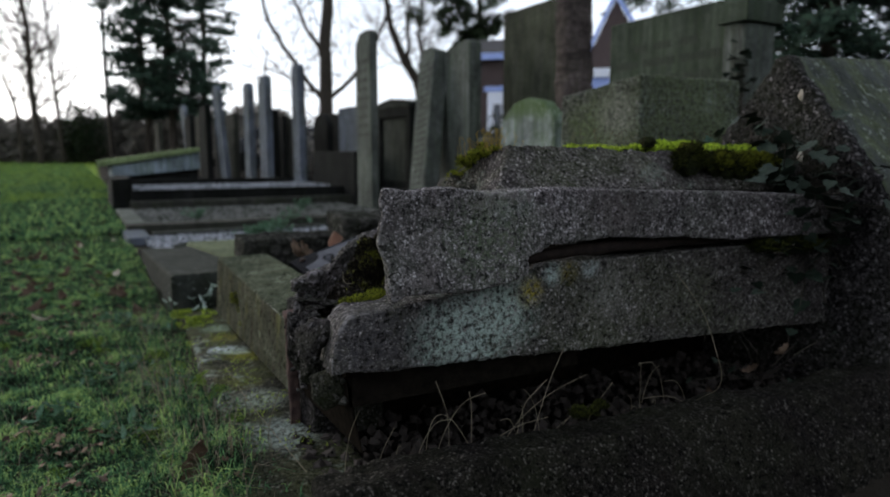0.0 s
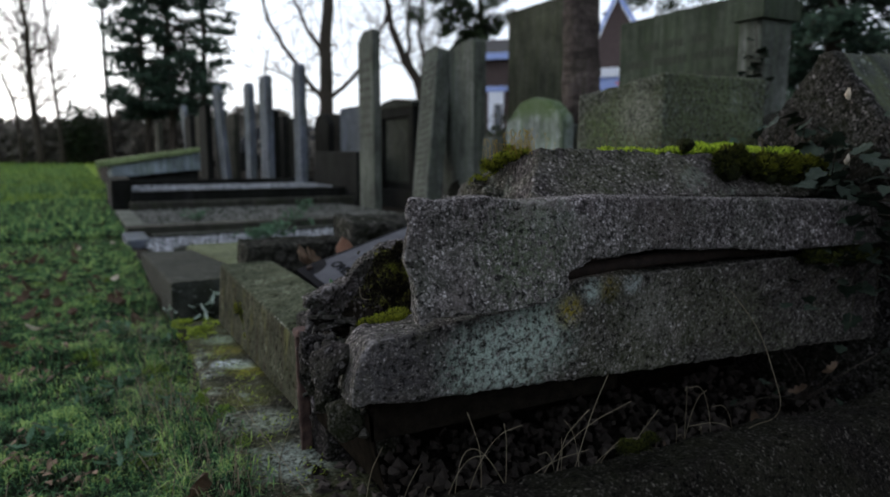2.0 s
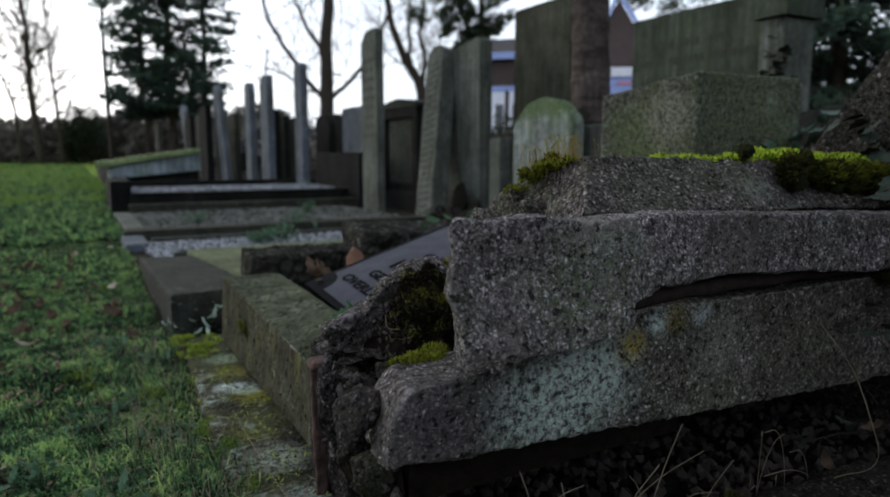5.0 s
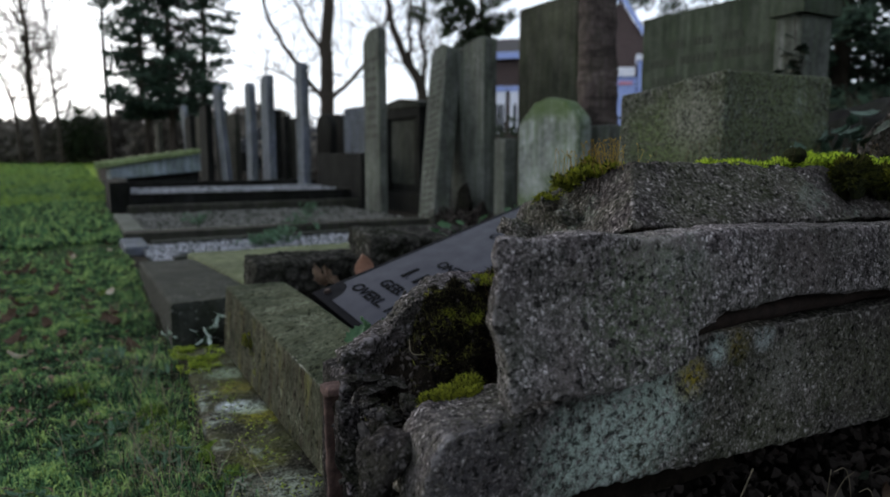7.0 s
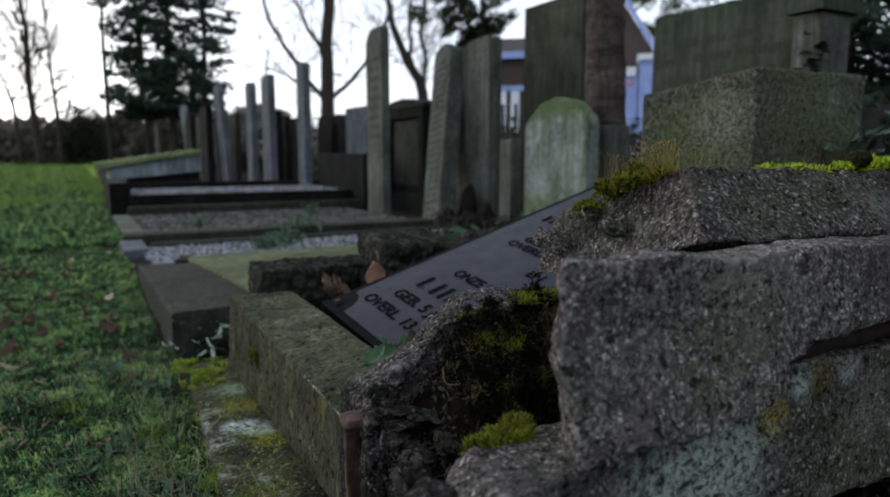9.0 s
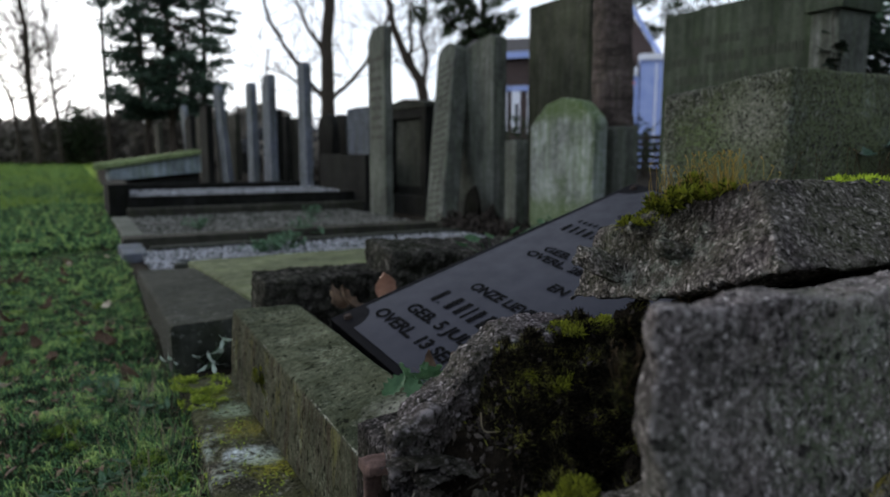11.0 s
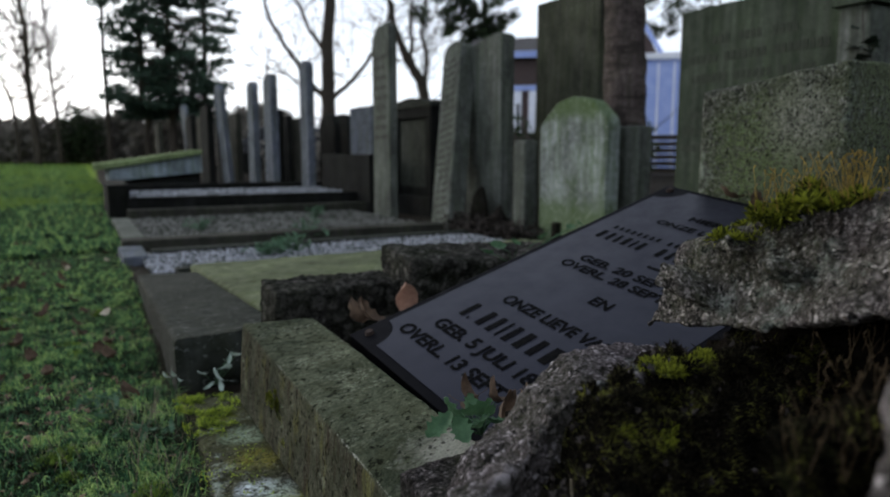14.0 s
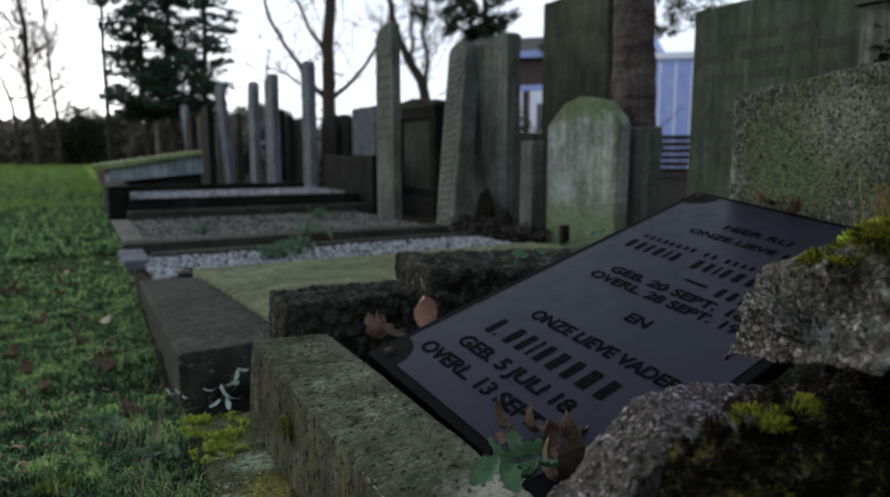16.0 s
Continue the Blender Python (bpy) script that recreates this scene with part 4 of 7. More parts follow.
for u, v in ((0.024, 0.024), (PW - 0.024, 0.024), (0.024, PL - 0.024), (PW - 0.024, PL - 0.024)):
    bm = bmesh.new()
    bmesh.ops.create_cone(bm, cap_ends=True, segments=14, radius1=0.008, radius2=0.006, depth=0.006)
    n = Vector((-0.275, -0.17, 1.0)).normalized()
    bmesh.ops.transform(bm, matrix=Matrix.Translation(plate_point(u, v, 0.003)) @ n.to_track_quat("Z", "Y").to_matrix().to_4x4(), verts=bm.verts)
    part("screw_cap", bm, M_RUST, plate)

# ---- terrazzo block at the head of the grave ----
blk = base("headstone_base_block", 1.45, 1.43, 0.1, "greenish mossy terrazzo block with a sloping top", "stone block")
roughen(part("block_body", solid([(1.268, 1.270, 0.05), (1.648, 1.270, 0.05), (1.648, 1.270, 0.708), (1.268, 1.270, 0.702)],
                                 [(1.272, 1.598, 0.05), (1.66, 1.598, 0.05), (1.66, 1.598, 0.665), (1.272, 1.598, 0.670)]), M_BOX, blk), 0.010, ((0.1, 0.006), (0.02, 0.003)))

# ---- gabled pebble-dashed stone ----
gab = base("gabled_stone", 1.5, 0.72, 0.1, "gabled block with an exposed-pebble end and smooth sloping sides", "gravestone")
g_ring = [(0.560, 0.05), (0.572, 0.40), (0.606, 0.466), (0.680, 0.556), (0.770, 0.672), (0.785, 0.677), (0.868, 0.577), (0.905, 0.535), (0.92, 0.05)]
roughen(part("block_body", solid([(1.130, y, z) for y, z in g_ring], [(2.30, y + 0.01, z + (0.06 if z > 0.2 else 0)) for y, z in g_ring]), M_RIDGETOP, gab), 0.011,
        ((0.1, 0.006), (0.02, 0.003)))
roughen(part("pebble_end", solid([(1.120, y, z) for y, z in g_ring], [(1.150, y, z) for y, z in g_ring]), M_RIDGE, gab, "dark exposed-pebble end face"), 0.006,
        ((0.05, 0.008), (0.012, 0.008)))

# ---- kerb of the neighbouring grave, nearest the camera ----
nk = base("neighbour_kerb", 0.8, 0.56, 0.05, "dark pebbly concrete kerb with a worn mossy edge", "kerb stone")
k_ring = [(0.0, -0.13, 0.0), (0.0, 0.085, 0.0), (0.0, 0.075, 0.185), (0.0, 0.055, 0.20), (0.0, 0.0, 0.208), (0.0, -0.014, 0.195)]
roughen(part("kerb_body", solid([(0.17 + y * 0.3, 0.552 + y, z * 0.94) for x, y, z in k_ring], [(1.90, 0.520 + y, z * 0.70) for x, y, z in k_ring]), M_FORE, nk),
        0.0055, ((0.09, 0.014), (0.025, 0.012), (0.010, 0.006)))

# ---- second grave: flat cover ----
kb = base("second_front_kerb", 0.36, 2.8, 0.0, "thick grey kerb slab, sunk at its far end", "kerb stone")
roughen(part("kerb_body", loft([(0.222, 1.972, 0.03), (0.452, 1.990, 0.03), (0.452, 1.990, 0.164), (0.222, 1.972, 0.166)],
                              [(0.275, 3.58, -0.10), (0.500, 3.50, -0.10), (0.500, 3.50, 0.046), (0.275, 3.58, 0.040)], 18, 190, 1), M_KERBB, kb), 0, ((0.15, 0.005), (0.03, 0.003), (0.012, 0.002)))
cs = base("cover_slab", 1.4, 2.9, 0.0, "flat greenish concrete cover slab with a cracked corner", "grave cover")
roughen(part("slab_body", solid([(0.466, 2.02, 0.05), (2.40, 2.02, 0.05), (2.40, 2.02, 0.156), (0.466, 2.02, 0.156)],
                                [(0.512, 3.80, -0.08), (2.40, 3.83, -0.08), (2.40, 3.83, 0.034), (0.512, 3.80, 0.034)]), M_SLABB, cs), 0.014, ((0.2, 0.008), (0.03, 0.004)))


# ---- gravel graves further along the row ----
def pebbles(name, x0, x1, y0, y1, z, size, count, material, label):
    vs, fs = [], []
    for _ in range(count):
        c = Vector((rng.uniform(x0, x1), rng.uniform(y0, y1), z + rng.uniform(-0.4, 0.6) * size))
        q = Euler((rng.uniform(0, 6), rng.uniform(0, 6), rng.uniform(0, 6))).to_matrix()
        s = size * rng.uniform(0.6, 1.3)
        n = len(vs)
        for d in ((1, 0, 0), (-0.8, 0.2, 0), (0, 0.8, 0), (0.1, -0.9, 0), (0, 0, 0.7), (0, 0.1, -0.6)):
            vs.append(c + q @ Vector(d) * s)
        for t in ((0, 2, 4), (2, 1, 4), (1, 3, 4), (3, 0, 4), (2, 0, 5), (1, 2, 5), (3, 1, 5), (0, 3, 5)):
            fs.append(tuple(n + k for k in t))
    n = len(vs)
    vs += [(x0, y0, z - size * 0.3), (x1, y0, z - size * 0.3), (x1, y1, z - size * 0.3), (x0, y1, z - size * 0.3)]
    fs.append((n, n + 1, n + 2, n + 3))
    return tagged(sheet(name, vs, fs, material), label, "gravel", kind="stuff")


def kerb(name, x0, x1, y0, y1, z0, z1, material, label, group=""):
    k = base(name, (x0 + x1) / 2, (y0 + y1) / 2, z0, label, "kerb stone", group)
    part("kerb_body", box(x0, x1, y0, y1, z0, z1, 0.008), material, k)
    return k


kerb("side_kerb", 0.46, 2.4, 3.835, 3.90, -0.12, 0.012, M_KERBB, "thin grey side kerb along white gravel")
pebbles("gravel_bed", 0.36, 2.45, 3.90, 4.52, -0.012, 0.013, 5200, M_GRAVEL, "white marble gravel in a grave bed")
kerb("corner_block", 0.267, 0.395, 4.36, 4.82, -0.12, 0.008, M_BLUEST, "pale grey front block of a gravel grave")
kerb("side_kerb", 0.42, 2.45, 4.52, 4.62, -0.12, 0.012, M_KERBB, "mossy dark side kerb between two graves")
kerb("side_kerb", 0.30, 2.45, 4.88, 5.06, -0.12, 0.030, M_BROWNST, "dark weathered side kerb between two graves")
pebbles("soil_strip", 0.42, 2.45, 4.62, 4.88, -0.05, 0.012, 700, M_GRAVELDULL, "dirty gravel in the strip between kerbs")
pebbles("gravel_bed", 0.46, 2.50, 5.06, 6.86, -0.015, 0.014, 4200, M_GRAVELDULL, "dirty mossy gravel in a grave bed")
kerb("front_strip", 0.33, 0.46, 5.06, 6.86, -0.12, 0.0, M_GREYST, "pale front kerb of a gravel grave")
kerb("side_kerb", 0.46, 2.75, 6.86, 6.97, -0.12, 0.062, M_BROWNST, "brown sandstone side kerb")
kerb("side_kerb", 0.50, 2.70, 7.12, 7.24, -0.12, 0.152, M_DARKST, "raised black granite side kerb")
pebbles("gravel_bed", 0.52, 2.55, 7.24, 8.20, 0.155, 0.013, 3200, M_GRAVEL, "white gravel filling a raised grave")
kerb("side_kerb", 0.50, 2.70, 8.20, 8.32, -0.12, 0.155, M_DARKST, "raised black granite side kerb")
kerb("corner_post", 0.335, 0.52, 7.30, 8.28, -0.12, 0.262, M_DARKST, "dark granite front of a raised grave")
kerb("side_kerb", 0.55, 3.0, 9.3, 9.42, -0.12, 0.18, M_DARKST, "black granite kerb of a far grave")
kerb("corner_post", 0.45, 0.60, 8.9, 9.42, -0.12, 0.24, M_DARKST, "dark granite corner of a far grave")

ledger = base("tilted_ledger", 1.1, 10.6, 0.0, "pale grave cover tilted up, its edge green with algae", "grave cover")
part("cover", solid([(0.295, 10.0, 0.330), (1.60, 10.0, 0.535), (1.60, 10.0, 0.600), (0.295, 10.0, 0.410)],
                    [(0.33, 11.2, 0.330), (1.66, 11.2, 0.535), (1.66, 11.2, 0.600), (0.33, 11.2, 0.410)], 0.01), M_LEDGER, ledger, "algae-green cover slab")
part("side_panel", solid([(0.48, 10.05, 0.195), (1.60, 10.05, 0.300), (1.60, 10.05, 0.53), (0.48, 10.05, 0.340)],
                         [(0.48, 11.1, 0.195), (1.60, 11.1, 0.300), (1.60, 11.1, 0.53), (0.48, 11.1, 0.340)]), M_LEDGERSIDE, ledger, "pale blue-grey side panel")
# Black block added where only shade lies beneath the side panel.
part("plinth", solid([(0.55, 10.12, -0.08), (1.58, 10.12, -0.08), (1.58, 10.12, 0.30), (0.55, 10.12, 0.202)],
                     [(0.55, 11.0, -0.08), (1.58, 11.0, -0.08), (1.58, 11.0, 0.30), (0.55, 11.0, 0.202)]), M_DARKST, ledger, "dark block standing in for the shaded void under the cover")



# ---- headstones of the row, all facing the lawn ----
def headstone(name, x, y0, y1, z0, z1, thick, material, label, top="flat", lean=0.0, tilt=0.0, lines=(), group="headstones of the row", ink=None):
    """A slab with its face at x, from y0 to y1, leaning back by lean degrees. lines: height, then y spans of inscription bars."""
    h = base(name, x, (y0 + y1) / 2, z0, label, "headstone", group)
    w = y1 - y0
    if top == "shoulder":
        ring = [(y0, z0), (y1, z0), (y1, z1 - 0.17), (y1 - 0.04, z1 - 0.13), (y1 - 0.27 * w, z1 - 0.03), (y0 + 0.5 * w, z1), (y0 + 0.22 * w, z1 - 0.035), (y0 + 0.02, z1 - 0.13), (y0, z1 - 0.17)]
    elif top == "round":
        ring = [(y0, z0), (y1, z0)] + [(y0 + w / 2 + w / 2 * math.cos(radians(k)), z1 - w * 0.3 + w * 0.3 * math.sin(radians(k))) for k in range(0, 181, 15)]
    elif top == "cut":
        ring = [(y0, z0), (y1, z0), (y1, z1 - 0.10), (y1 - 0.25 * w, z1 - 0.02), (y1 - 0.4 * w, z1), (y0 + 0.1 * w, z1), (y0, z1 - 0.03)]
    elif top == "wave":
        ring = [(y0, z0), (y1, z0), (y1, z1 - 0.12), (y1 - 0.2 * w, z1 - 0.05), (y1 - 0.55 * w, z1 - 0.015), (y0 + 0.08 * w, z1), (y0, z1 - 0.02)]
    else:
        ring = [(y0, z0), (y1, z0), (y1, z1), (y0, z1)]
    turn = Matrix.Translation((x, (y0 + y1) / 2, z0)) @ pose(0, 0, 0, tilt, lean, 0) @ Matrix.Translation((-x, -(y0 + y1) / 2, -z0))
    bm = solid([(x, y, z) for y, z in ring], [(x + thick, y, z) for y, z in ring], min(0.012, thick * 0.15))
    bmesh.ops.transform(bm, matrix=turn, verts=bm.verts)
    part("stone", bm, material, h)
    for z, height, spans in lines:
        for a, b in spans:
            bm = box(x - 0.0015, x + 0.004, a, b, z, z + height)
            bmesh.ops.transform(bm, matrix=turn, verts=bm.verts)
            part("inscription_bar", bm, ink or M_FADED, h)
    return h


def rows(z_top, z_low, step, height, y0, y1, seed):
    """Rows of unreadable inscription as bars between y0 and y1."""
    r, out, z = random.Random(seed), [], z_top
    while z > z_low:
        m = (y1 - y0) * r.uniform(0.05, 0.22)
        mid = r.uniform(0.4, 0.6) * (y1 - y0) + y0
        out.append((z, height, [(y0 + m, mid - 0.012), (mid + 0.012, y1 - m)]))
        z -= step
    return out


headstone("narrow_headstone", 2.48, 5.90, 6.27, -0.08, 1.64, 0.075, M_GREYST, "tall narrow grey headstone with worn lettering and a clipped corner", "cut",
          lines=rows(1.35, 0.6, 0.085, 0.035, 5.92, 6.25, 1))
headstone("leaning_headstone", 2.50, 4.93, 5.20, -0.10, 1.47, 0.145, M_GREYST, "grey-green headstone leaning back, covered in rows of lettering", "round", lean=10.5, tilt=-10.0,
          lines=rows(1.30, 0.02, 0.055, 0.020, 4.945, 5.185, 2) + [(1.02, 0.008, [(4.98, 5.13)]), (0.875, 0.008, [(4.98, 5.13)])])
headstone("wavy_headstone", 2.86, 4.76, 5.26, -0.08, 1.42, 0.12, M_GREYST, "broad brown-green headstone with a sloping shoulder", "wave")
headstone("tall_headstone", 3.33, 4.24, 4.97, -0.08, 1.69, 0.16, M_OLIVE, "tall olive-dark sandstone headstone with a flat top")
headstone("short_post", 2.70, 4.225, 4.36, -0.08, 0.63, 0.11, M_GREYST, "short square grey stone post", group="")
headstone("white_headstone", 2.75, 3.50, 4.13, -0.08, 0.885, 0.10, M_PALE, "pale marble headstone with rounded shoulders, streaked white and green", "shoulder")
headstone("low_headstone", 2.92, 3.42, 3.60, -0.08, 0.70, 0.10, M_GREYST, "low green-stained square stone beside the pale headstone")
headstone("dark_block", 2.65, 6.78, 8.20, -0.08, 0.535, 0.18, M_DARKST, "low broad black granite headstone", "flat")
framed = headstone("framed_headstone", 3.0, 6.05, 6.90, -0.08, 1.00, 0.12, M_DARKST, "dark granite headstone with a framed panel and a projecting cap", "flat")
part("panel", box(2.988, 3.002, 6.17, 6.78, 0.22, 0.86, 0.004), M_KERBB, framed, "duller recessed panel")
for y0, y1 in ((6.05, 6.16), (6.79, 6.90)):
    part("pilaster", box(2.955, 3.0, y0, y1, 0.14, 0.88, 0.006), M_DARKST, framed)
part("lintel", box(2.955, 3.0, 6.05, 6.90, 0.88, 0.97, 0.006), M_DARKST, framed)
capring = [(6.03, 0.97), (6.92, 0.97), (6.92, 1.01), (6.70, 1.05), (6.475, 1.07), (6.25, 1.05), (6.03, 1.01)]
part("cap", solid([(2.94, y, z) for y, z in capring], [(3.14, y, z) for y, z in capring], 0.008), M_KERBB, framed, "projecting arched cap")
part("plinth", box(2.92, 3.16, 5.99, 6.96, -0.10, 0.14, 0.008), M_DARKST, framed)
headstone("bluish_headstone", 3.0, 7.55, 8.2, -0.08, 1.07, 0.10, M_BLUEST, "pale bluish headstone with a stepped top")
headstone("slim_headstone", 2.6, 8.56, 8.86, -0.08, 1.66, 0.09, M_BLUEST, "slim bluish-grey headstone with a rounded top", "round")
headstone("pale_headstone", 2.6, 10.22, 10.66, -0.08, 1.67, 0.10, M_BLUEST, "tall pale headstone catching the light", "cut")
headstone("pale_headstone", 2.6, 11.33, 11.70, -0.08, 1.67, 0.10, M_BLUEST, "tall pale headstone catching the light", "round")
headstone("thin_headstone", 2.55, 13.0, 13.55, -0.08, 1.78, 0.09, M_BLUEST, "thin headstone leaning forward", "round", lean=-4)
headstone("thin_headstone", 2.6, 17.4, 18.1, -0.08, 1.7, 0.09, M_BLUEST, "thin headstone leaning forward", "round", lean=-5)
for x, y, w, h, m in ((2.3, 14.0, 0.8, 1.45, M_DARKST), (2.75, 14.9, 0.7, 1.3, M_DARKST), (3.2, 12.6, 0.9, 1.3, M_DARKST), (3.5, 11.9, 0.9, 1.15, M_BROWNST),
                      (4.1, 12.2, 0.8, 1.25, M_DARKST), (4.5, 12.6, 0.8, 1.28, M_DARKST), (3.7, 9.6, 0.8, 1.2, M_DARKST), (3.2, 15.8, 0.8, 1.4, M_BROWNST),
                      (3.9, 14.4, 0.8, 1.3, M_DARKST), (3.4, 8.9, 0.7, 1.15, M_BROWNST), (4.4, 10.1, 0.8, 1.15, M_DARKST), (5.0, 11.2, 0.8, 1.2, M_DARKST),
                      (2.4, 16.6, 0.8, 1.4, M_DARKST), (3.0, 19.0, 0.9, 1.5, M_BROWNST), (2.2, 21.0, 0.9, 1.4, M_BROWNST)):
    headstone("far_headstone", x, y - w / 2, y + w / 2, -0.08, h, 0.12, m, "dark weathered headstone in the far row", rng.choice(("round", "wave", "flat")), group="far headstones")

# ---- dark rubble and dead growth at the feet of the stones ----
for x, y, z, a, b, c, turn in ((2.74, 4.86, 0.10, 0.07, 0.09, 0.22, 8), (2.72, 4.55, 0.02, 0.08, 0.12, 0.16, -12), (2.66, 4.42, -0.02, 0.07, 0.10, 0.10, 25), (2.62, 4.68, -0.05, 0.10, 0.16, 0.07, 0)):
    bm = shard(14, int(y * 100))
    bmesh.ops.transform(bm, matrix=pose(x, y, z, 0, turn * 0.4, turn) @ Matrix.Diagonal((a, b, c, 1)), verts=bm.verts)
    tagged(roughen(part("rubble_stone", bm, M_FORE), 0.012, ((0.08, 0.012), (0.03, 0.006)), 1), "dark broken stone lying at the headstones' feet", "stone", "rubble at the headstones")
r = random.Random(55)
vs, fs = [], []
for _ in range(2600):
    y = r.uniform(4.05, 5.0)
    x = 2.50 + abs(r.gauss(0, 0.14))
    p = Vector((x, y, r.uniform(-0.09, 0.02) + 0.10 * r.random() ** 2))
    q = Euler((r.uniform(-0.9, 0.9), r.uniform(-0.9, 0.9), r.uniform(0, 6.28))).to_matrix()
    a, b = r.uniform(0.010, 0.030), r.uniform(0.006, 0.014)
    n = len(vs)
    vs += [p + q @ Vector(d) for d in ((-a, 0, 0), (0, -b, 0.004), (a, 0, 0), (0, b, 0.006))]
    fs += [(n, n + 1, n + 3), (n + 1, n + 2, n + 3)]
tagged(sheet("leaf_litter", vs, fs, M_DARKCRUMB), "dark rotten leaves heaped between the headstones", "leaf litter", kind="stuff")
headstone("marker_stone", 2.60, 3.765, 3.808, -0.08, 0.125, 0.05, M_FORE, "small dark upright marker stone by the gravel", group="")

# ---- wide family stone with pillars ----
fam = base("family_stone", 2.75, 2.6, 0.0, "wide green-stained family stone with dark lettering between capped pillars", "headstone")
part("panel", box(2.70, 2.86, 2.125, 2.955, -0.05, 1.215, 0.012), M_OLIVELIGHT, fam, "olive-green inscribed panel")
for z, h, spans in ((1.035, 0.045, ((2.34, 2.46), (2.51, 2.63), (2.67, 2.77))), (0.955, 0.045, ((2.20, 2.45), (2.48, 2.70), (2.73, 2.90))),
                    (0.865, 0.045, ((2.25, 2.42), (2.45, 2.64), (2.67, 2.88))), (0.70, 0.04, ((2.66, 2.88),)), (0.625, 0.04, ((2.72, 2.82), (2.84, 2.92))),
                    (0.545, 0.04, ((2.60, 2.92),))):
    for a, b in spans:
        count = max(2, round((b - a) / 0.032))
        for k in range(count):
            part("inscription_bar", box(2.6975, 2.705, a + (b - a) * (k + 0.12) / count, a + (b - a) * (k + 0.80) / count, z + 0.004, z + h - 0.004), M_FADED, fam)
pil = part("pillar", box(2.61, 2.81, 2.005, 2.122, -0.05, 1.075, 0.012), M_GREYST, fam, "pale grey pillar")
cap = bmesh.new()
prism(cap, [(2.585, 1.985, 1.077), (2.835, 1.985, 1.077), (2.835, 2.142, 1.077), (2.585, 2.142, 1.077)],
      [(2.585, 1.985, 1.160), (2.835, 1.985, 1.160), (2.835, 2.142, 1.160), (2.585, 2.142, 1.160)])
prism(cap, [(2.60, 2.0, 1.162), (2.82, 2.0, 1.162), (2.82, 2.128, 1.162), (2.60, 2.128, 1.162)],
      [(2.66, 2.03, 1.24), (2.76, 2.03, 1.24), (2.76, 2.098, 1.24), (2.66, 2.098, 1.24)])
part("pillar_cap", cap, M_OLIVELIGHT, pil, "projecting stepped cap")


# ---- moss ----
def moss(name, blobs, material, body, tufts, length, label, spread=0.5):
    """A cushion of moss: low lumps (centre, radii) set with many short shoots."""
    vs, fs, shoots = [], [], []
    r = random.Random(len(blobs) * 31 + tufts)
    weights = [b[1][0] * b[1][1] for b in blobs]
    for _ in range(int(tufts * 1.7)):
        (c, rad) = r.choices(blobs, weights)[0]
        while True:
            d = Vector((r.gauss(0, 1), r.gauss(0, 1), r.gauss(0.5, 1)))
            if d.length > 0.1 and d.normalized().z > -0.25:
                break
        d.normalize()
        wob = 1 + 0.25 * noise.noise(Vector(c) * 30 + d * 2.2)
        p = Vector(c) + Vector((d.x * rad[0], d.y * rad[1], d.z * rad[2])) * wob
        nrm = Vector((d.x / rad[0], d.y / rad[1], d.z / rad[2])).normalized()
        tip = p + (nrm + Vector((r.gauss(0, spread), r.gauss(0, spread), r.gauss(0.2, spread)))).normalized() * length * r.uniform(0.5, 1.3)
        side = nrm.orthogonal().normalized() * length * 0.13
        other = nrm.cross(side).normalized() * length * 0.13
        n = len(vs)
        mid = p.lerp(tip, 0.55)
        vs += [p - side * 0.7, p + side * 0.7, mid + other * 1.1, tip, mid - other * 1.1]
        fs += [(n, n + 1, n + 2), (n, n + 2, n + 3), (n + 1, n + 4, n + 3), (n, n + 4, n + 1)]
    ob = tagged(sheet(name, vs, fs, material), label, "moss", kind="stuff")
    bm = bmesh.new()
    for c, rad in blobs:
        got = bmesh.ops.create_icosphere(bm, subdivisions=3, radius=1.0)["verts"]
        for v in got:
            d = v.co.normalized()
            k = 0.86 * (1 + 0.25 * noise.noise(Vector(c) * 30 + d * 2.2))
            v.co = Vector(c) + Vector((d.x * rad[0], d.y * rad[1], d.z * rad[2])) * k
    part("cushion", bm, body, ob, smooth=True)
    return ob


def moss_mat(name, spans, z, count, length, material, label, seed, patch=26.0):
    """Loose leafy moss lying flat in ragged patches over the spans x0, x1, y0, y1."""
    r, vs, fs = random.Random(seed), [], []
    while len(fs) < count * 2:
        x0, x1, y0, y1 = r.choice(spans)
        x, y = r.uniform(x0, x1), r.uniform(y0, y1)
        thickness = noise.noise((x * patch, y * patch, seed)) + 0.5 * noise.noise((x * patch * 3, y * patch * 3, seed))
        if thickness < r.uniform(-0.05, 0.35):
            continue
        p = Vector((x, y, z + r.uniform(0, 0.008) * min(1.0, thickness + 0.3)))
        d = Vector((r.gauss(0, 1), r.gauss(0, 1), r.uniform(0.1, 0.9))).normalized() * length * r.uniform(0.5, 1.4)
        w = d.cross(Vector((0, 0, 1))).normalized() * length * 0.16
        n = len(vs)
        vs += [p - w * 0.5, p + w * 0.5, p + d * 0.55 + w, p + d, p + d * 0.55 - w]
        fs += [(n, n + 1, n + 2, n + 4), (n + 4, n + 2, n + 3)]
    return tagged(sheet(name, vs, fs, material), label, "moss", kind="stuff")


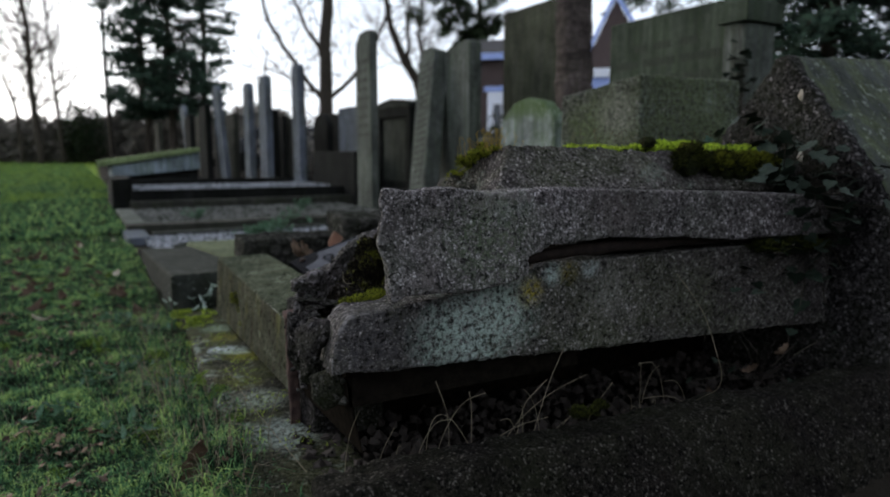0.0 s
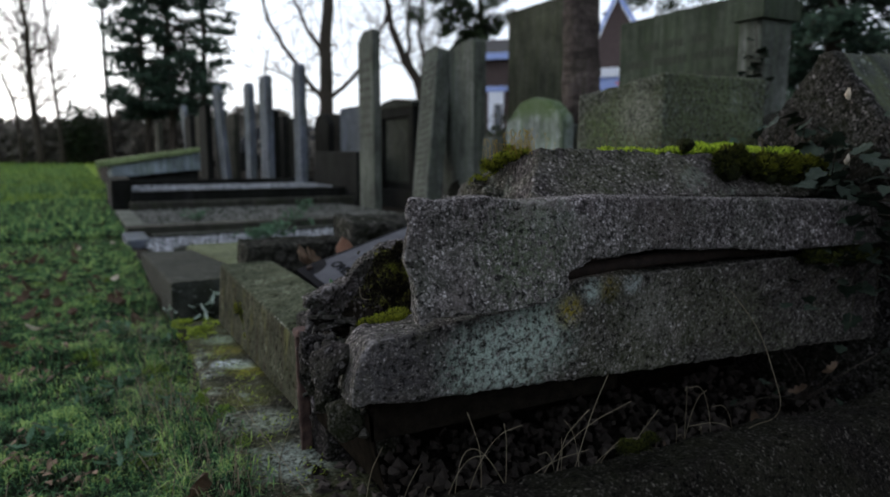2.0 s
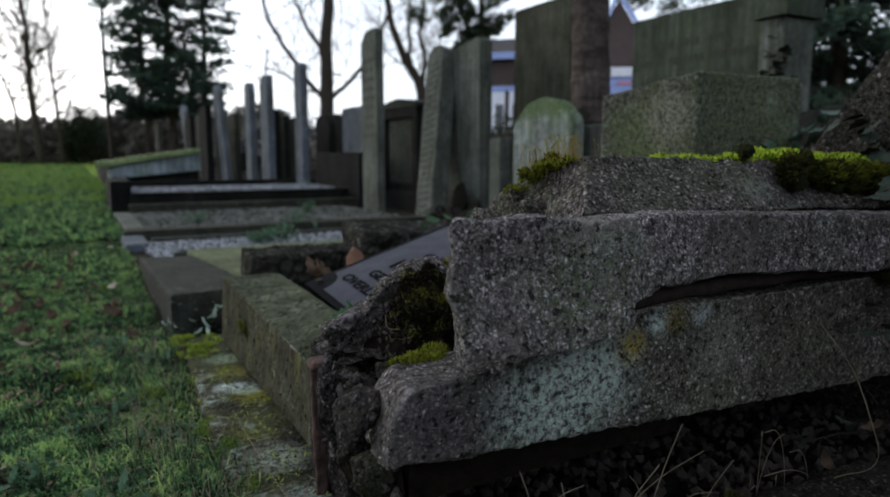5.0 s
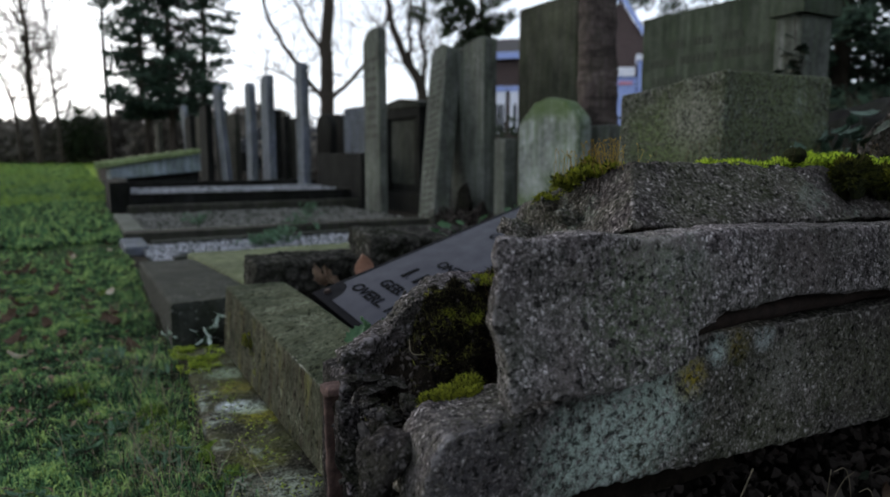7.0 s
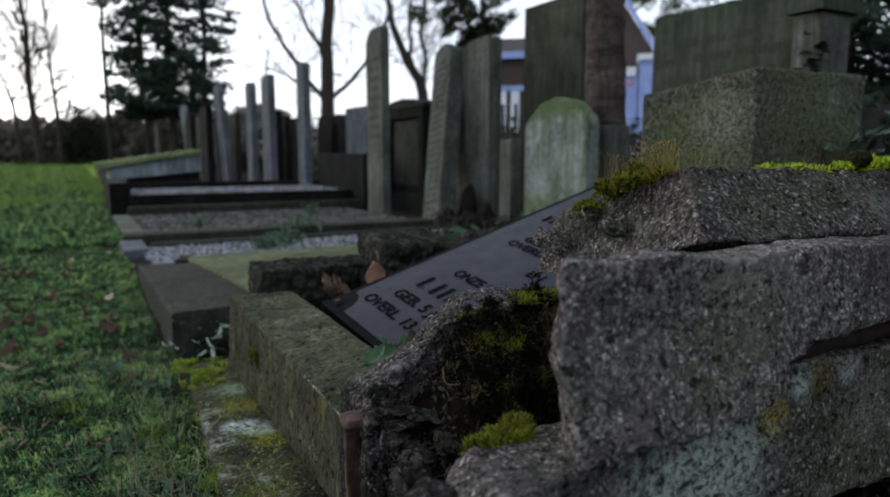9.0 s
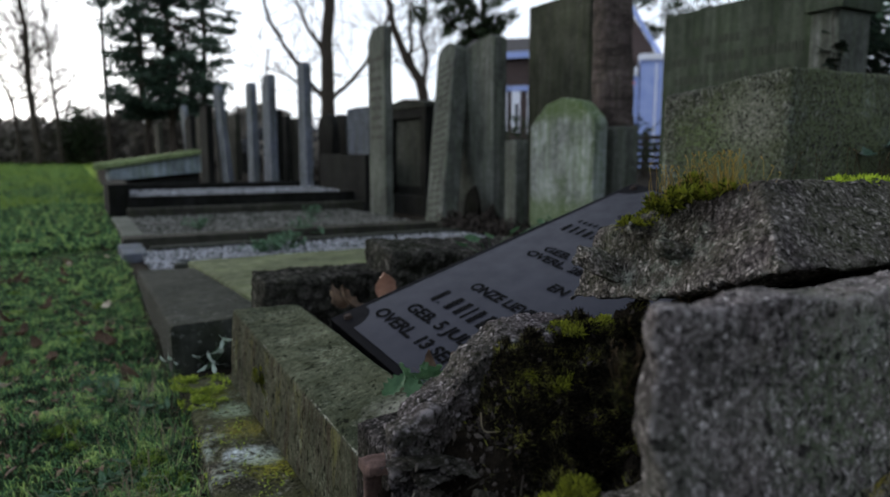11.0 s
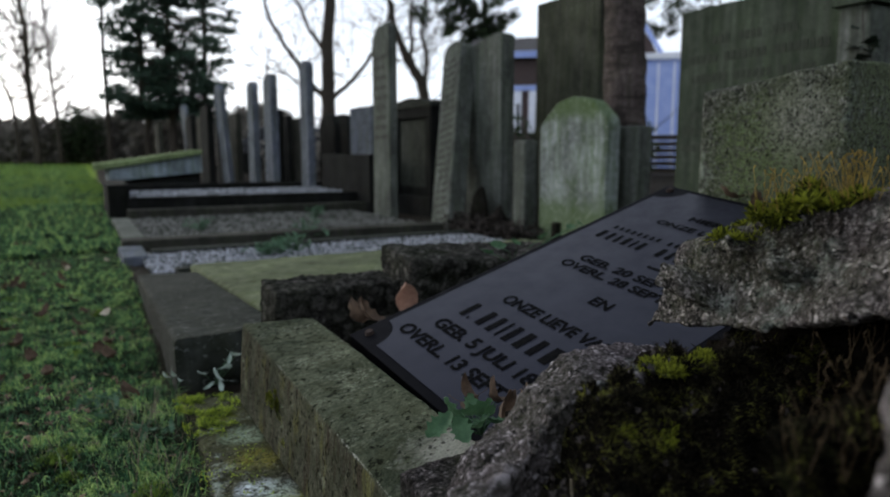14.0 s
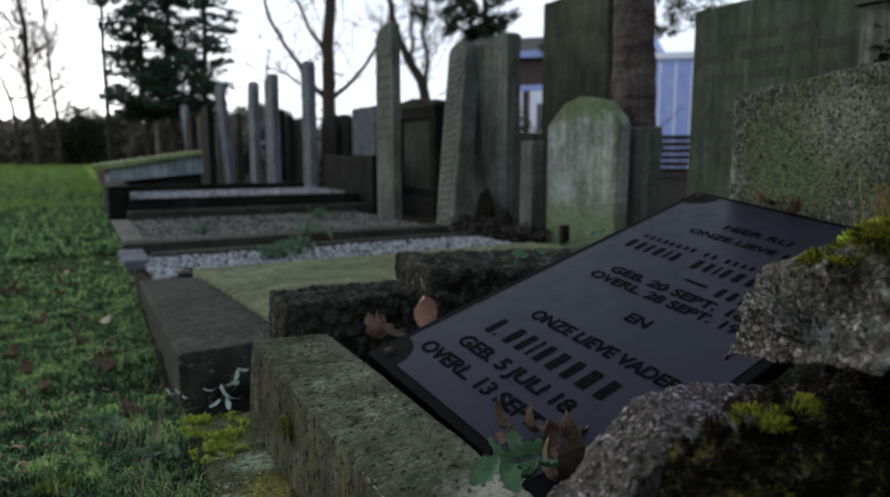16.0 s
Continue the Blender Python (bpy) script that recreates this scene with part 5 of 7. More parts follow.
def drift(points, radii, n, jitter, seed):
    """Lumps scattered along a line of points."""
    r, out = random.Random(seed), []
    for _ in range(n):
        k = r.uniform(0, len(points) - 1.001)
        i = int(k)
        p = Vector(points[i]).lerp(Vector(points[i + 1]), k - i)
        s = r.uniform(0.35, 1.35)
        out.append(((p.x + r.gauss(0, jitter), p.y + r.gauss(0, jitter), p.z + r.gauss(0, jitter * 0.25)), tuple(q * s for q in radii)))
    return out


moss("moss_cushion", drift([(0.66, 0.815, 0.508), (0.80, 0.82, 0.508), (0.86, 0.82, 0.508)], (0.012, 0.007, 0.002), 20, 0.006, 1), M_MOSS, M_MOSSDARK, 1300, 0.007,
     "thin line of bright green moss along the coping edge", 0.9)
moss("moss_cushion", drift([(0.865, 0.815, 0.508), (0.97, 0.815, 0.506), (1.08, 0.81, 0.500)], (0.018, 0.013, 0.004), 24, 0.011, 2), M_MOSS, M_MOSSDARK, 4200, 0.010,
     "bright green moss cushion on top of the coping", 0.85)
moss("hanging_moss", drift([(0.88, 0.778, 0.492), (0.97, 0.768, 0.482), (1.08, 0.764, 0.474)], (0.012, 0.006, 0.016), 26, 0.010, 3), M_MOSSMID, M_MOSSDARK, 5200, 0.010,
     "yellow-brown moss hanging over the coping's front", 0.8)
moss("hanging_moss", drift([(0.86, 0.770, 0.486), (0.97, 0.760, 0.474), (1.09, 0.756, 0.464)], (0.014, 0.006, 0.018), 30, 0.010, 33), M_MOSSDEEP, M_MOSSDARK, 3600, 0.011,
     "dark hanging moss and roots over the coping's front", 0.8)
boulder("moss_knob", (0.825, 0.808, 0.520), (0.014, 0.012, 0.010), M_MOSSDARK, None, (0, 0, 0))
tagged(bpy.context.scene.objects["moss_knob"], "dark knob of dead moss on the coping", "moss")
moss("moss_cushion", drift([(0.549, 0.832, 0.508), (0.546, 0.870, 0.496), (0.541, 0.902, 0.480), (0.534, 0.930, 0.462)],
                           (0.005, 0.006, 0.0028), 38, 0.010, 4), M_MOSSBROWN, M_MOSSDARK, 4200, 0.0085, "yellow-green moss along the coping's broken end", 0.85)
moss("moss_cushion", drift([(0.60, 0.945, 0.466), (0.66, 0.93, 0.476), (0.72, 0.92, 0.482)], (0.020, 0.018, 0.012), 12, 0.008, 14),
     M_MOSS, M_MOSSDARK, 1800, 0.010, "green moss on the coping's back slope")
moss("moss_cushion", drift([(0.285, 0.738, 0.322), (0.300, 0.742, 0.325), (0.322, 0.742, 0.328)], (0.009, 0.007, 0.003), 12, 0.004, 5), M_MOSSBROWN, M_MOSSDARK, 2600, 0.0065,
     "olive-yellow moss on the lower slab's broken edge", 0.8)
moss_mat("footing_moss", [(0.195, 0.30, 1.64, 1.80), (0.195, 0.25, 1.62, 1.82)], 0.097, 2600, 0.0065, M_MOSSFOOT, "yellow-green leafy moss on the footing strip", 6)
moss_mat("footing_moss", [(0.185, 0.30, 0.85, 1.62)], 0.095, 700, 0.0055, M_MOSSFOOT, "sparse leafy moss along the flaking footing", 16, 18.0)
moss("footing_moss", drift([(0.200, 1.30, 0.084), (0.195, 1.1, 0.082), (0.20, 0.92, 0.082)], (0.010, 0.016, 0.004), 16, 0.010, 7), M_MOSSLAWN, M_MOSSDARK, 2200, 0.007,
     "patchy green moss at the footing's edge")
moss("kerb_moss", drift([(0.3005, 1.505, 0.190), (0.3005, 1.475, 0.165), (0.299, 1.435, 0.130)], (0.0015, 0.012, 0.014), 18, 0.004, 8), M_MOSSBROWN, M_MOSSDARK, 2400, 0.0045,
     "yellowish moss streaks on the kerb's side")
moss("kerb_moss", drift([(0.92, 0.664, 0.358), (1.0, 0.662, 0.352), (1.08, 0.664, 0.35)], (0.024, 0.014, 0.010), 10, 0.008, 9), M_MOSSDEEP, M_MOSSDARK, 1300, 0.010,
     "dull moss along the crack of the lower slab")
moss("kerb_moss", drift([(0.47, 0.566, 0.206), (0.54, 0.563, 0.204)], (0.008, 0.006, 0.003), 5, 0.004, 10), M_MOSSDEEP, M_MOSSDARK, 500, 0.006,
     "olive moss tuft on the neighbouring kerb's edge")

# shoots over the earth in the broken end: dark ones all over, lighter tufts in clumps
vs, fs = [], []
r = random.Random(21)
while len(fs) < 150000:
    x, y = r.uniform(0.250, 0.60), r.uniform(0.705, 0.920)
    if x < 0.335 + 0.05 * noise.noise((y * 30, x * 30, 2)) and r.random() < 0.975:
        continue
    if r.random() < 0.72:
        y = r.uniform(0.800, 0.905)
    elif r.random() < 0.5 or noise.noise((x * 16, y * 16, 7)) < -0.1:
        continue
    z = fill_z(x, y)
    steep = (fill_z(x, y + 0.004) - fill_z(x, y - 0.004)) / 0.008
    out = Vector((0, -steep, 1.0)).normalized()
    p = Vector((x, y, z))
    s = 0.0046 * r.uniform(0.5, 1.7)
    tip = p + (out + Vector((r.gauss(0, 0.55), r.gauss(0, 0.55), r.gauss(-0.1, 0.5)))).normalized() * s
    side = out.orthogonal().normalized()
    side = (side * math.cos(s * 9000) + out.cross(side) * math.sin(s * 9000)) * s * 0.13
    n = len(vs)
    vs += [p - side, p + side, tip, p.lerp(tip, 0.5) + side.cross(out)]
    fs += [(n, n + 1, n + 2), (n, n + 3, n + 2)]
cv, cf = [], []
for _ in range(5200):
    x, y = r.uniform(0.262, 0.60), r.uniform(0.702, 0.915)
    if x > 0.35 and r.random() < 0.6:
        continue
    p = Vector((x, y, fill_z(x, y) + r.uniform(-0.001, 0.003)))
    q = Euler((r.uniform(0, 6), r.uniform(0, 6), r.uniform(0, 6))).to_matrix()
    k = r.choice((0.0012, 0.0016, 0.0022, 0.0034, 0.0050)) * r.uniform(0.7, 1.2)
    n = len(cv)
    cv += [p + q @ (Vector(d) * k) for d in ((1, 0, 0), (-0.8, 0.2, 0), (0, 0.5, 0), (0.1, -0.6, 0), (0, 0, 0.5), (0, 0.1, -0.4))]
    cf += [(n, n + 2, n + 4), (n + 2, n + 1, n + 4), (n + 1, n + 3, n + 4), (n + 3, n, n + 4), (n + 2, n, n + 5), (n + 1, n + 2, n + 5), (n + 3, n + 1, n + 5), (n, n + 3, n + 5)]
tagged(sheet("soil_crumbs", cv, cf, M_DARKCRUMB), "black crumbs of soil and rotten leaf in the broken end", "soil", kind="stuff")
tagged(sheet("mound_moss", vs, fs, M_MOUND), "dark olive moss over the earth in the broken end", "moss", kind="stuff")
moss("mound_moss_tuft", [((x, y, fill_z(x, y) - 0.004), (0.016, 0.014, 0.008)) for x, y in
                         ((0.43, 0.888), (0.46, 0.890), (0.50, 0.890), (0.40, 0.87), (0.54, 0.87))],
     M_MOUND, M_MOSSDARK, 5200, 0.005, "lighter moss cushions on the mound of earth")



def stalks(name, spots, count, height, material, label, seed):
    r = random.Random(seed)
    bm = bmesh.new()
    for _ in range(count):
        c, rad = r.choice(spots)
        p = Vector((c[0] + r.gauss(0, rad), c[1] + r.gauss(0, rad), c[2]))
        h = height * r.uniform(0.5, 1.2)
        lean = Vector((r.gauss(0, 0.25), r.gauss(0, 0.25), 1)).normalized()
        q = p + lean * h
        tube(bm, [p, p.lerp(q, 0.6), q, q + Vector((r.gauss(0, 0.3), r.gauss(0, 0.3), 0.4)).normalized() * h * 0.16], [0.00025, 0.0002, 0.0002, 0.0006], 4)
    return tagged(part(name, bm, material), label, "moss", kind="stuff")


stalks("moss_stalks", [((0.548, 0.83, 0.505), 0.010), ((0.548, 0.86, 0.500), 0.010), ((0.545, 0.885, 0.492), 0.010)], 120, 0.028, M_STALKGOLD, "golden moss stalks on the coping's end", 1)
moss("split_moss", drift([(0.335, 0.725, 0.388), (0.365, 0.735, 0.392), (0.40, 0.735, 0.396)], (0.016, 0.012, 0.014), 12, 0.006, 51), M_MOUND, M_MOSSDARK, 5200, 0.006,
     "brown-green moss clump behind the front slab")
stalks("moss_stalks", [((0.345, 0.73, 0.40), 0.012), ((0.39, 0.735, 0.405), 0.014)], 40, 0.026, M_STALK, "reddish moss stalks behind the front slab", 12)
moss("mound_moss_tuft", drift([(0.43, 0.894, 0.382), (0.455, 0.890, 0.382), (0.475, 0.888, 0.376)], (0.007, 0.006, 0.004), 12, 0.007, 71), M_MOSSBROWN, M_MOSSDARK, 1000, 0.0050, "yellow-green moss tuft on the fractured rim", 0.8)
moss("mound_moss_tuft", drift([(0.345, 0.872, 0.352), (0.372, 0.868, 0.356), (0.40, 0.862, 0.350)], (0.006, 0.006, 0.005), 9, 0.006, 72), M_MOSSBROWN, M_MOSSDARK, 900, 0.005, "yellow-green moss specks on the bank of earth", 0.9)
stalks("moss_stalks", [((0.52, 0.80, 0.40), 0.03), ((0.47, 0.76, 0.39), 0.02)], 34, 0.030, M_STALK, "reddish moss stalks in the dark split", 2)
stalks("moss_stalks", [((0.75, 0.82, 0.51), 0.06), ((0.98, 0.81, 0.51), 0.05)], 40, 0.024, M_STALK, "fine moss stalks along the coping", 3)

# ---- grass ----
def blades(name, count, where, height, width, material, label, seed, accept=None):
    r = random.Random(seed)
    vs, fs = [], []
    made = 0
    while made < count:
        x, y = where(r)
        if accept and not accept(x, y, r):
            continue
        made += 1
        z = ground_z(x, y) - 0.004
        h = height * r.uniform(0.4, 1.3)
        a = r.uniform(0, math.tau)
        d = Vector((math.cos(a), math.sin(a), 0))
        s = Vector((-d.y, d.x, 0)) * width * r.uniform(0.6, 1.3)
        lean = r.uniform(0.4, 1.35)
        p = Vector((x, y, z))
        m = p + d * h * 0.35 * lean + Vector((0, 0, h * 0.65))
        t = p + d * h * 1.0 * lean + Vector((0, 0, h * (1.05 - 0.52 * lean)))
        n = len(vs)
        vs += [p - s, p + s, m + s * 0.7, m - s * 0.7, t]
        fs += [(n, n + 1, n + 2, n + 3), (n + 3, n + 2, n + 4)]
    return tagged(sheet(name, vs, fs, material), label, "grass", kind="stuff")


def lawn_edge(y):
    return float(np.interp(y, [0, 0.8, 1.8, 2.0, 3.6, 5, 7, 9, 12], [0.15, 0.165, 0.165, 0.19, 0.26, 0.29, 0.36, 0.42, 0.52]))


def near_lawn(r):
    y = 0.55 + 2.9 * r.random() ** 1.5
    return r.uniform(-0.26 - 0.10 * y, lawn_edge(y) + 0.01), y


def far_lawn(r):
    y = 3.2 + 10 * r.random() ** 1.9
    return r.uniform(-0.3 - 0.14 * y, lawn_edge(y) + 0.01), y


def thick(x, y, r):
    bare = 0.30 * max(0.0, 1.0 - abs(y - 1.35) / 0.55) * min(1.0, max(0.0, (x + 0.22) / 0.15))
    return noise.noise((x * 6, y * 6, 9)) + 0.5 * noise.noise((x * 17, y * 17, 3)) > r.uniform(-0.95, 0.12) + bare


blades("lawn_grass", 120000, near_lawn, 0.022, 0.0013, M_GRASS, "short damp green lawn grass", 1, thick)
blades("lawn_grass", 45000, far_lawn, 0.026, 0.0024, M_GRASS, "short green lawn grass further off", 2, thick)
blades("lawn_grass", 42000, lambda r: (lambda y: (r.uniform(-0.2 - 0.14 * y, lawn_edge(y)), y))(5 + 33 * r.random() ** 1.5), 0.050, 0.0055, M_GRASS, "rough green lawn grass at the far end", 21)
blades("lawn_grass", 12000, lambda r: (lambda y: (r.uniform(-0.2 - 0.14 * y, lawn_edge(y)), y))(9 + 30 * r.random() ** 1.2), 0.055, 0.009, M_MOSSLAWN, "bright tufts in the lawn at its far end", 22,
       lambda x, y, r: noise.noise((x * 1.3, y * 0.6, 12)) > r.uniform(-0.1, 0.4))
blades("edge_grass", 1800, lambda r: (lambda y: (lawn_edge(y) - abs(r.gauss(0, 0.05)), y))(0.6 + 1.4 * r.random()), 0.045, 0.0010, M_GRASS, "longer grass along the footing", 3)
blades("dead_grass", 1500, near_lawn, 0.032, 0.0008, M_STRAW, "thin dead grass stems in the lawn", 4)
moss("lawn_moss", drift([(0.07, 0.92, 0.05), (0.12, 1.04, 0.055), (0.15, 1.2, 0.056), (0.13, 1.4, 0.054), (0.16, 1.55, 0.056)], (0.024, 0.024, 0.008), 26, 0.022, 61),
     M_MOSSLAWN, M_MOSSDARK, 4200, 0.010, "bright yellow-green moss in the lawn by the footing")

def litter(count, seed):
    """Crumbs of dead leaf and twig lying between the blades."""
    r, vs, fs = random.Random(seed), [], []
    for _ in range(count):
        x, y = near_lawn(r)
        if noise.noise((x * 4, y * 4, 44)) < -0.05:
            continue
        p = Vector((x, y, ground_z(x, y) + r.uniform(0.004, 0.014)))
        q = Euler((r.gauss(0, 0.5), r.gauss(0, 0.5), r.uniform(0, 6.28))).to_matrix()
        a, b = r.uniform(0.004, 0.014), r.uniform(0.002, 0.006)
        n = len(vs)
        vs += [p + q @ Vector(c) for c in ((-a, -b * 0.5, 0), (0, -b, 0.003), (a, 0, 0.001), (0.2 * a, b, 0.004), (-0.6 * a, b * 0.7, 0))]
        fs += [(n, n + 1, n + 3, n + 4), (n + 1, n + 2, n + 3)]
    return tagged(sheet("leaf_litter", vs, fs, M_CRUMB), "brown crumbs of dead leaf among the grass", "leaf litter", kind="stuff")


litter(2400, 5)
pebbles("soil_clods", 0.135, 0.205, 0.78, 1.95, 0.052, 0.007, 1500, M_LITTER, "dark crumbs of soil and rotten leaf along the footing")
blades("edge_grass", 1500, lambda r: (r.uniform(0.125, 0.215), 0.75 + 1.2 * r.random()), 0.042, 0.0010, M_GRASS, "thin grass in the dark soil by the footing", 23)
blades("dead_grass", 260, lambda r: (r.uniform(0.08, 0.215), 0.75 + 1.15 * r.random()), 0.075, 0.0007, M_STRAW, "bent dead stems in the dark soil by the footing", 24)
rm = random.Random(77)
spots = []
for _ in range(40):
    y = 0.75 + 2.8 * rm.random() ** 1.4
    x = rm.uniform(-0.2 - 0.1 * y, lawn_edge(y) - 0.02)
    if noise.noise((x * 5, y * 5, 31)) > -0.1:
        spots.append(((x, y, ground_z(x, y) - 0.002), (rm.uniform(0.012, 0.032), rm.uniform(0.012, 0.032), rm.uniform(0.004, 0.010))))
moss("lawn_moss", spots, M_MOSSLAWN, M_MOSSDARK, 4200, 0.012, "scattered clumps of moss among the grass")
blades("dead_grass", 220, lambda r: (lambda y: (lawn_edge(y) - abs(r.gauss(0, 0.06)), y))(0.75 + 1.1 * r.random()), 0.085, 0.0007, M_STRAW, "long dry stems in the grass by the footing", 8)

# ---- leaves ----
def leaf_mesh(name, length, width, lobes, curl, seed, material):
    """A single thick-edged leaf with a midrib fold and a curled, toothed outline."""
    r = random.Random(seed)
    n = 14
    bm = bmesh.new()
    rows_ = []
    for i in range(n + 1):
        t = i / n
        half = width * 0.5 * math.sin(math.pi * min(1, t * 0.96 + 0.02)) ** 0.75 * (1 + 0.28 * math.sin(t * lobes * math.pi) * (1 if lobes else 0))
        y = (t - 0.5) * length
        row = []
        for k in (-1, -0.5, 0, 0.5, 1):
            z = abs(k) * half * 0.45 + curl * length * (t - 0.45) ** 2 * 2.2 + curl * length * 0.35 * k * k * (t - 0.2) + r.gauss(0, length * 0.012)
            row.append(bm.verts.new((k * half + r.gauss(0, width * 0.012), y + r.gauss(0, length * 0.01), z)))
        rows_.append(row)
    for a, b in zip(rows_, rows_[1:]):
        for k in range(4):
            bm.faces.new((a[k], a[k + 1], b[k + 1], b[k]))
    tube(bm, [(0, -0.5 * length, curl * length * 0.5), (0, -0.66 * length, curl * length * 0.65), (0, -0.8 * length, curl * length * 0.95)], [length * 0.012, length * 0.009, length * 0.012], 5)
    me = bpy.data.meshes.new(name)
    bm.to_mesh(me)
    bm.free()
    me.polygons.foreach_set("use_smooth", [True] * len(me.polygons))
    me.materials.append(material)
    return me


def drop(name, me, x, y, z, rx, ry, rz, scale, label, category="leaf", group=""):
    ob = new(name, me)
    ob.matrix_basis = pose(x, y, z, rx, ry, rz) @ Matrix.Diagonal((scale, scale, scale, 1))
    return tagged(ob, label, category, group)


TAN = leaf_mesh("tan_leaf", 0.078, 0.040, 0, 0.45, 6, M_LEAFTAN)
DEAD = [leaf_mesh("dead_leaf", 0.055, 0.032, 6, 0.5, 1, M_LEAFBROWN), leaf_mesh("dead_leaf", 0.050, 0.036, 0, 0.9, 2, M_LEAFBROWN), leaf_mesh("dead_leaf", 0.060, 0.030, 8, 0.7, 3, M_LEAFBROWN)]
PALE = leaf_mesh("pale_leaf", 0.045, 0.028, 0, 0.5, 4, M_LEAFPALE)
for x, y in ((-0.108, 2.245), (-0.137, 1.857), (-0.137, 2.566), (-0.048, 2.422), (0.119, 2.329), (0.072, 3.075), (-0.145, 3.748), (-0.005, 3.67)):
    drop("dead_leaf", rng.choice(DEAD), x, y, ground_z(x, y) + 0.016, rng.uniform(-30, 30), rng.uniform(-30, 30), rng.uniform(0, 360), rng.uniform(0.6, 0.95), "curled brown dead leaf lying on the lawn", group="leaves on the lawn")
for x, y in ((-0.15, 2.896), (-0.087, 2.599), (-0.12, 2.214), (-0.047, 3.066), (-0.15, 2.537), (0.022, 4.275), (-0.208, 5.558), (0.269, 7.372), (-0.188, 3.935)):
    drop("dead_leaf", rng.choice(DEAD), x, y, ground_z(x, y) + 0.016, rng.uniform(-30, 30), rng.uniform(-30, 30), rng.uniform(0, 360), rng.uniform(0.9, 1.3), "large crumpled brown leaf lying on the lawn", group="leaves on the lawn")
for _ in range(60):
    y = 1.9 + 6 * rng.random() ** 1.3
    x = rng.uniform(-0.15 - 0.11 * y, lawn_edge(y) - 0.03)
    drop("dead_leaf", rng.choice(DEAD), x, y, ground_z(x, y) + 0.012, rng.uniform(-35, 35), rng.uniform(-35, 35), rng.uniform(0, 360), rng.uniform(0.5, 1.0), "curled brown dead leaf lying on the lawn", group="leaves on the lawn")
for x, y in ((0.128, 2.967), (-0.10, 2.05), (0.02, 4.2), (0.2, 4.5)):
    drop("pale_leaf", PALE, x, y, ground_z(x, y) + 0.018, rng.uniform(-40, 40), 20, rng.uniform(0, 360), 0.9, "pale bleached leaf lying on the lawn", group="leaves on the lawn")
drop("dead_leaf", DEAD[2], 0.110, 0.893, 0.088, 65, 10, 15, 1.1, "red-brown leaf stuck upright in the grass")
# leaves caught in the grave
drop("large_dead_leaf", TAN, 0.606, 1.700, 0.268, 106, -14, -12, 1.1, "large orange-brown leaf standing against the plate")
drop("large_dead_leaf", DEAD[0], 0.520, 1.675, 0.240, 30, -10, 60, 1.15, "brown lobed leaf lying at the plate's corner")
drop("large_dead_leaf", DEAD[2], 0.478, 1.62, 0.252, 40, 20, 130, 0.9, "brown lobed leaf lying at the plate's corner")
for x, y, z, rx, ry, rz, s in ((0.488, 1.272, 0.226, 15, 10, 20, 0.64), (0.512, 1.246, 0.226, 30, 0, 80, 0.68), (0.540, 1.205, 0.224, 25, 20, 150, 0.68), (0.500, 1.199, 0.226, 45, 15, -20, 0.72),
                               (0.475, 1.228, 0.228, 20, 30, 200, 0.64), (0.530, 1.180, 0.226, 35, -30, 260, 0.68), (0.500, 1.155, 0.232, 40, 10, 310, 0.72), (0.445, 1.125, 0.238, 25, 25, 40, 0.77),
                               (0.47, 1.16, 0.230, 30, -20, 100, 0.72), (0.560, 1.222, 0.222, 10, 15, 70, 0.59), (0.52, 1.225, 0.224, 50, 0, 10, 0.51)):
    drop("dead_leaf", rng.choice(DEAD), x, y, z, rx, ry, rz, s, "crumpled brown dead leaf caught at the plate's foot", group="leaves in the grave")
drop("dead_leaf", DEAD[0], 1.235, 1.475, 0.448, 12, 10, 40, 0.9, "brown dead leaf on the plate's upper edge")
drop("dead_leaf", DEAD[2], 1.215, 1.40, 0.436, 8, 14, 140, 0.85, "brown dead leaf on the plate's upper edge")
drop("pale_leaf", PALE, 0.66, 1.16, 0.245, 4, -8, 30, 0.6, "small pale leaf lying on the plate")
for x, y, z in ((0.70, 0.70, 0.10), (0.62, 0.66, 0.12), (0.85, 0.68, 0.12), (0.92, 0.66, 0.16), (0.78, 0.64, 0.12), (1.0, 0.66, 0.18)):
    drop("dead_leaf", rng.choice(DEAD), x, y, z, rng.uniform(-60, 60), rng.uniform(-60, 60), rng.uniform(0, 360), 0.5, "shrivelled leaf in the hollow under the border", group="leaves in the hollow")


def smooth_line(points, times=3):
    """Rounds the corners of a line of points."""
    pts = [Vector(p) for p in points]
    for _ in range(times):
        out = [pts[0]]
        for a, b in zip(pts, pts[1:]):
            out += [a.lerp(b, 0.25), a.lerp(b, 0.75)]
        pts = out + [pts[-1]]
    return pts


def plant(name, spots, me, material, label, category, stem=0.0010, seed=5, root=None):
    """A plant: a thin stem to each leaf, every leaf a part of its own."""
    c = root or (sum(s[0] for s in spots) / len(spots), sum(s[1] for s in spots) / len(spots), min(s[2] for s in spots) - 0.03)
    p = base(name, *c, label, category)
    r = random.Random(seed)
    for x, y, z, s in spots:
        bm = bmesh.new()
        mid = Vector(c).lerp(Vector((x, y, z)), 0.55) + Vector((r.gauss(0, 0.006), r.gauss(0, 0.006), 0.008))
        tube(bm, [c, mid, (x, y, z)], [stem, stem, stem * 0.7], 5)
        part("stem", bm, material, p)
    for x, y, z, s in spots:
        ob = new("leaf", me)
        ob.parent = p
        ob.matrix_basis = pose(x - c[0], y - c[1], z - c[2], r.uniform(-50, 40), r.uniform(-40, 40), r.uniform(0, 360)) @ Matrix.Diagonal((s, s, s, 1))
    return p


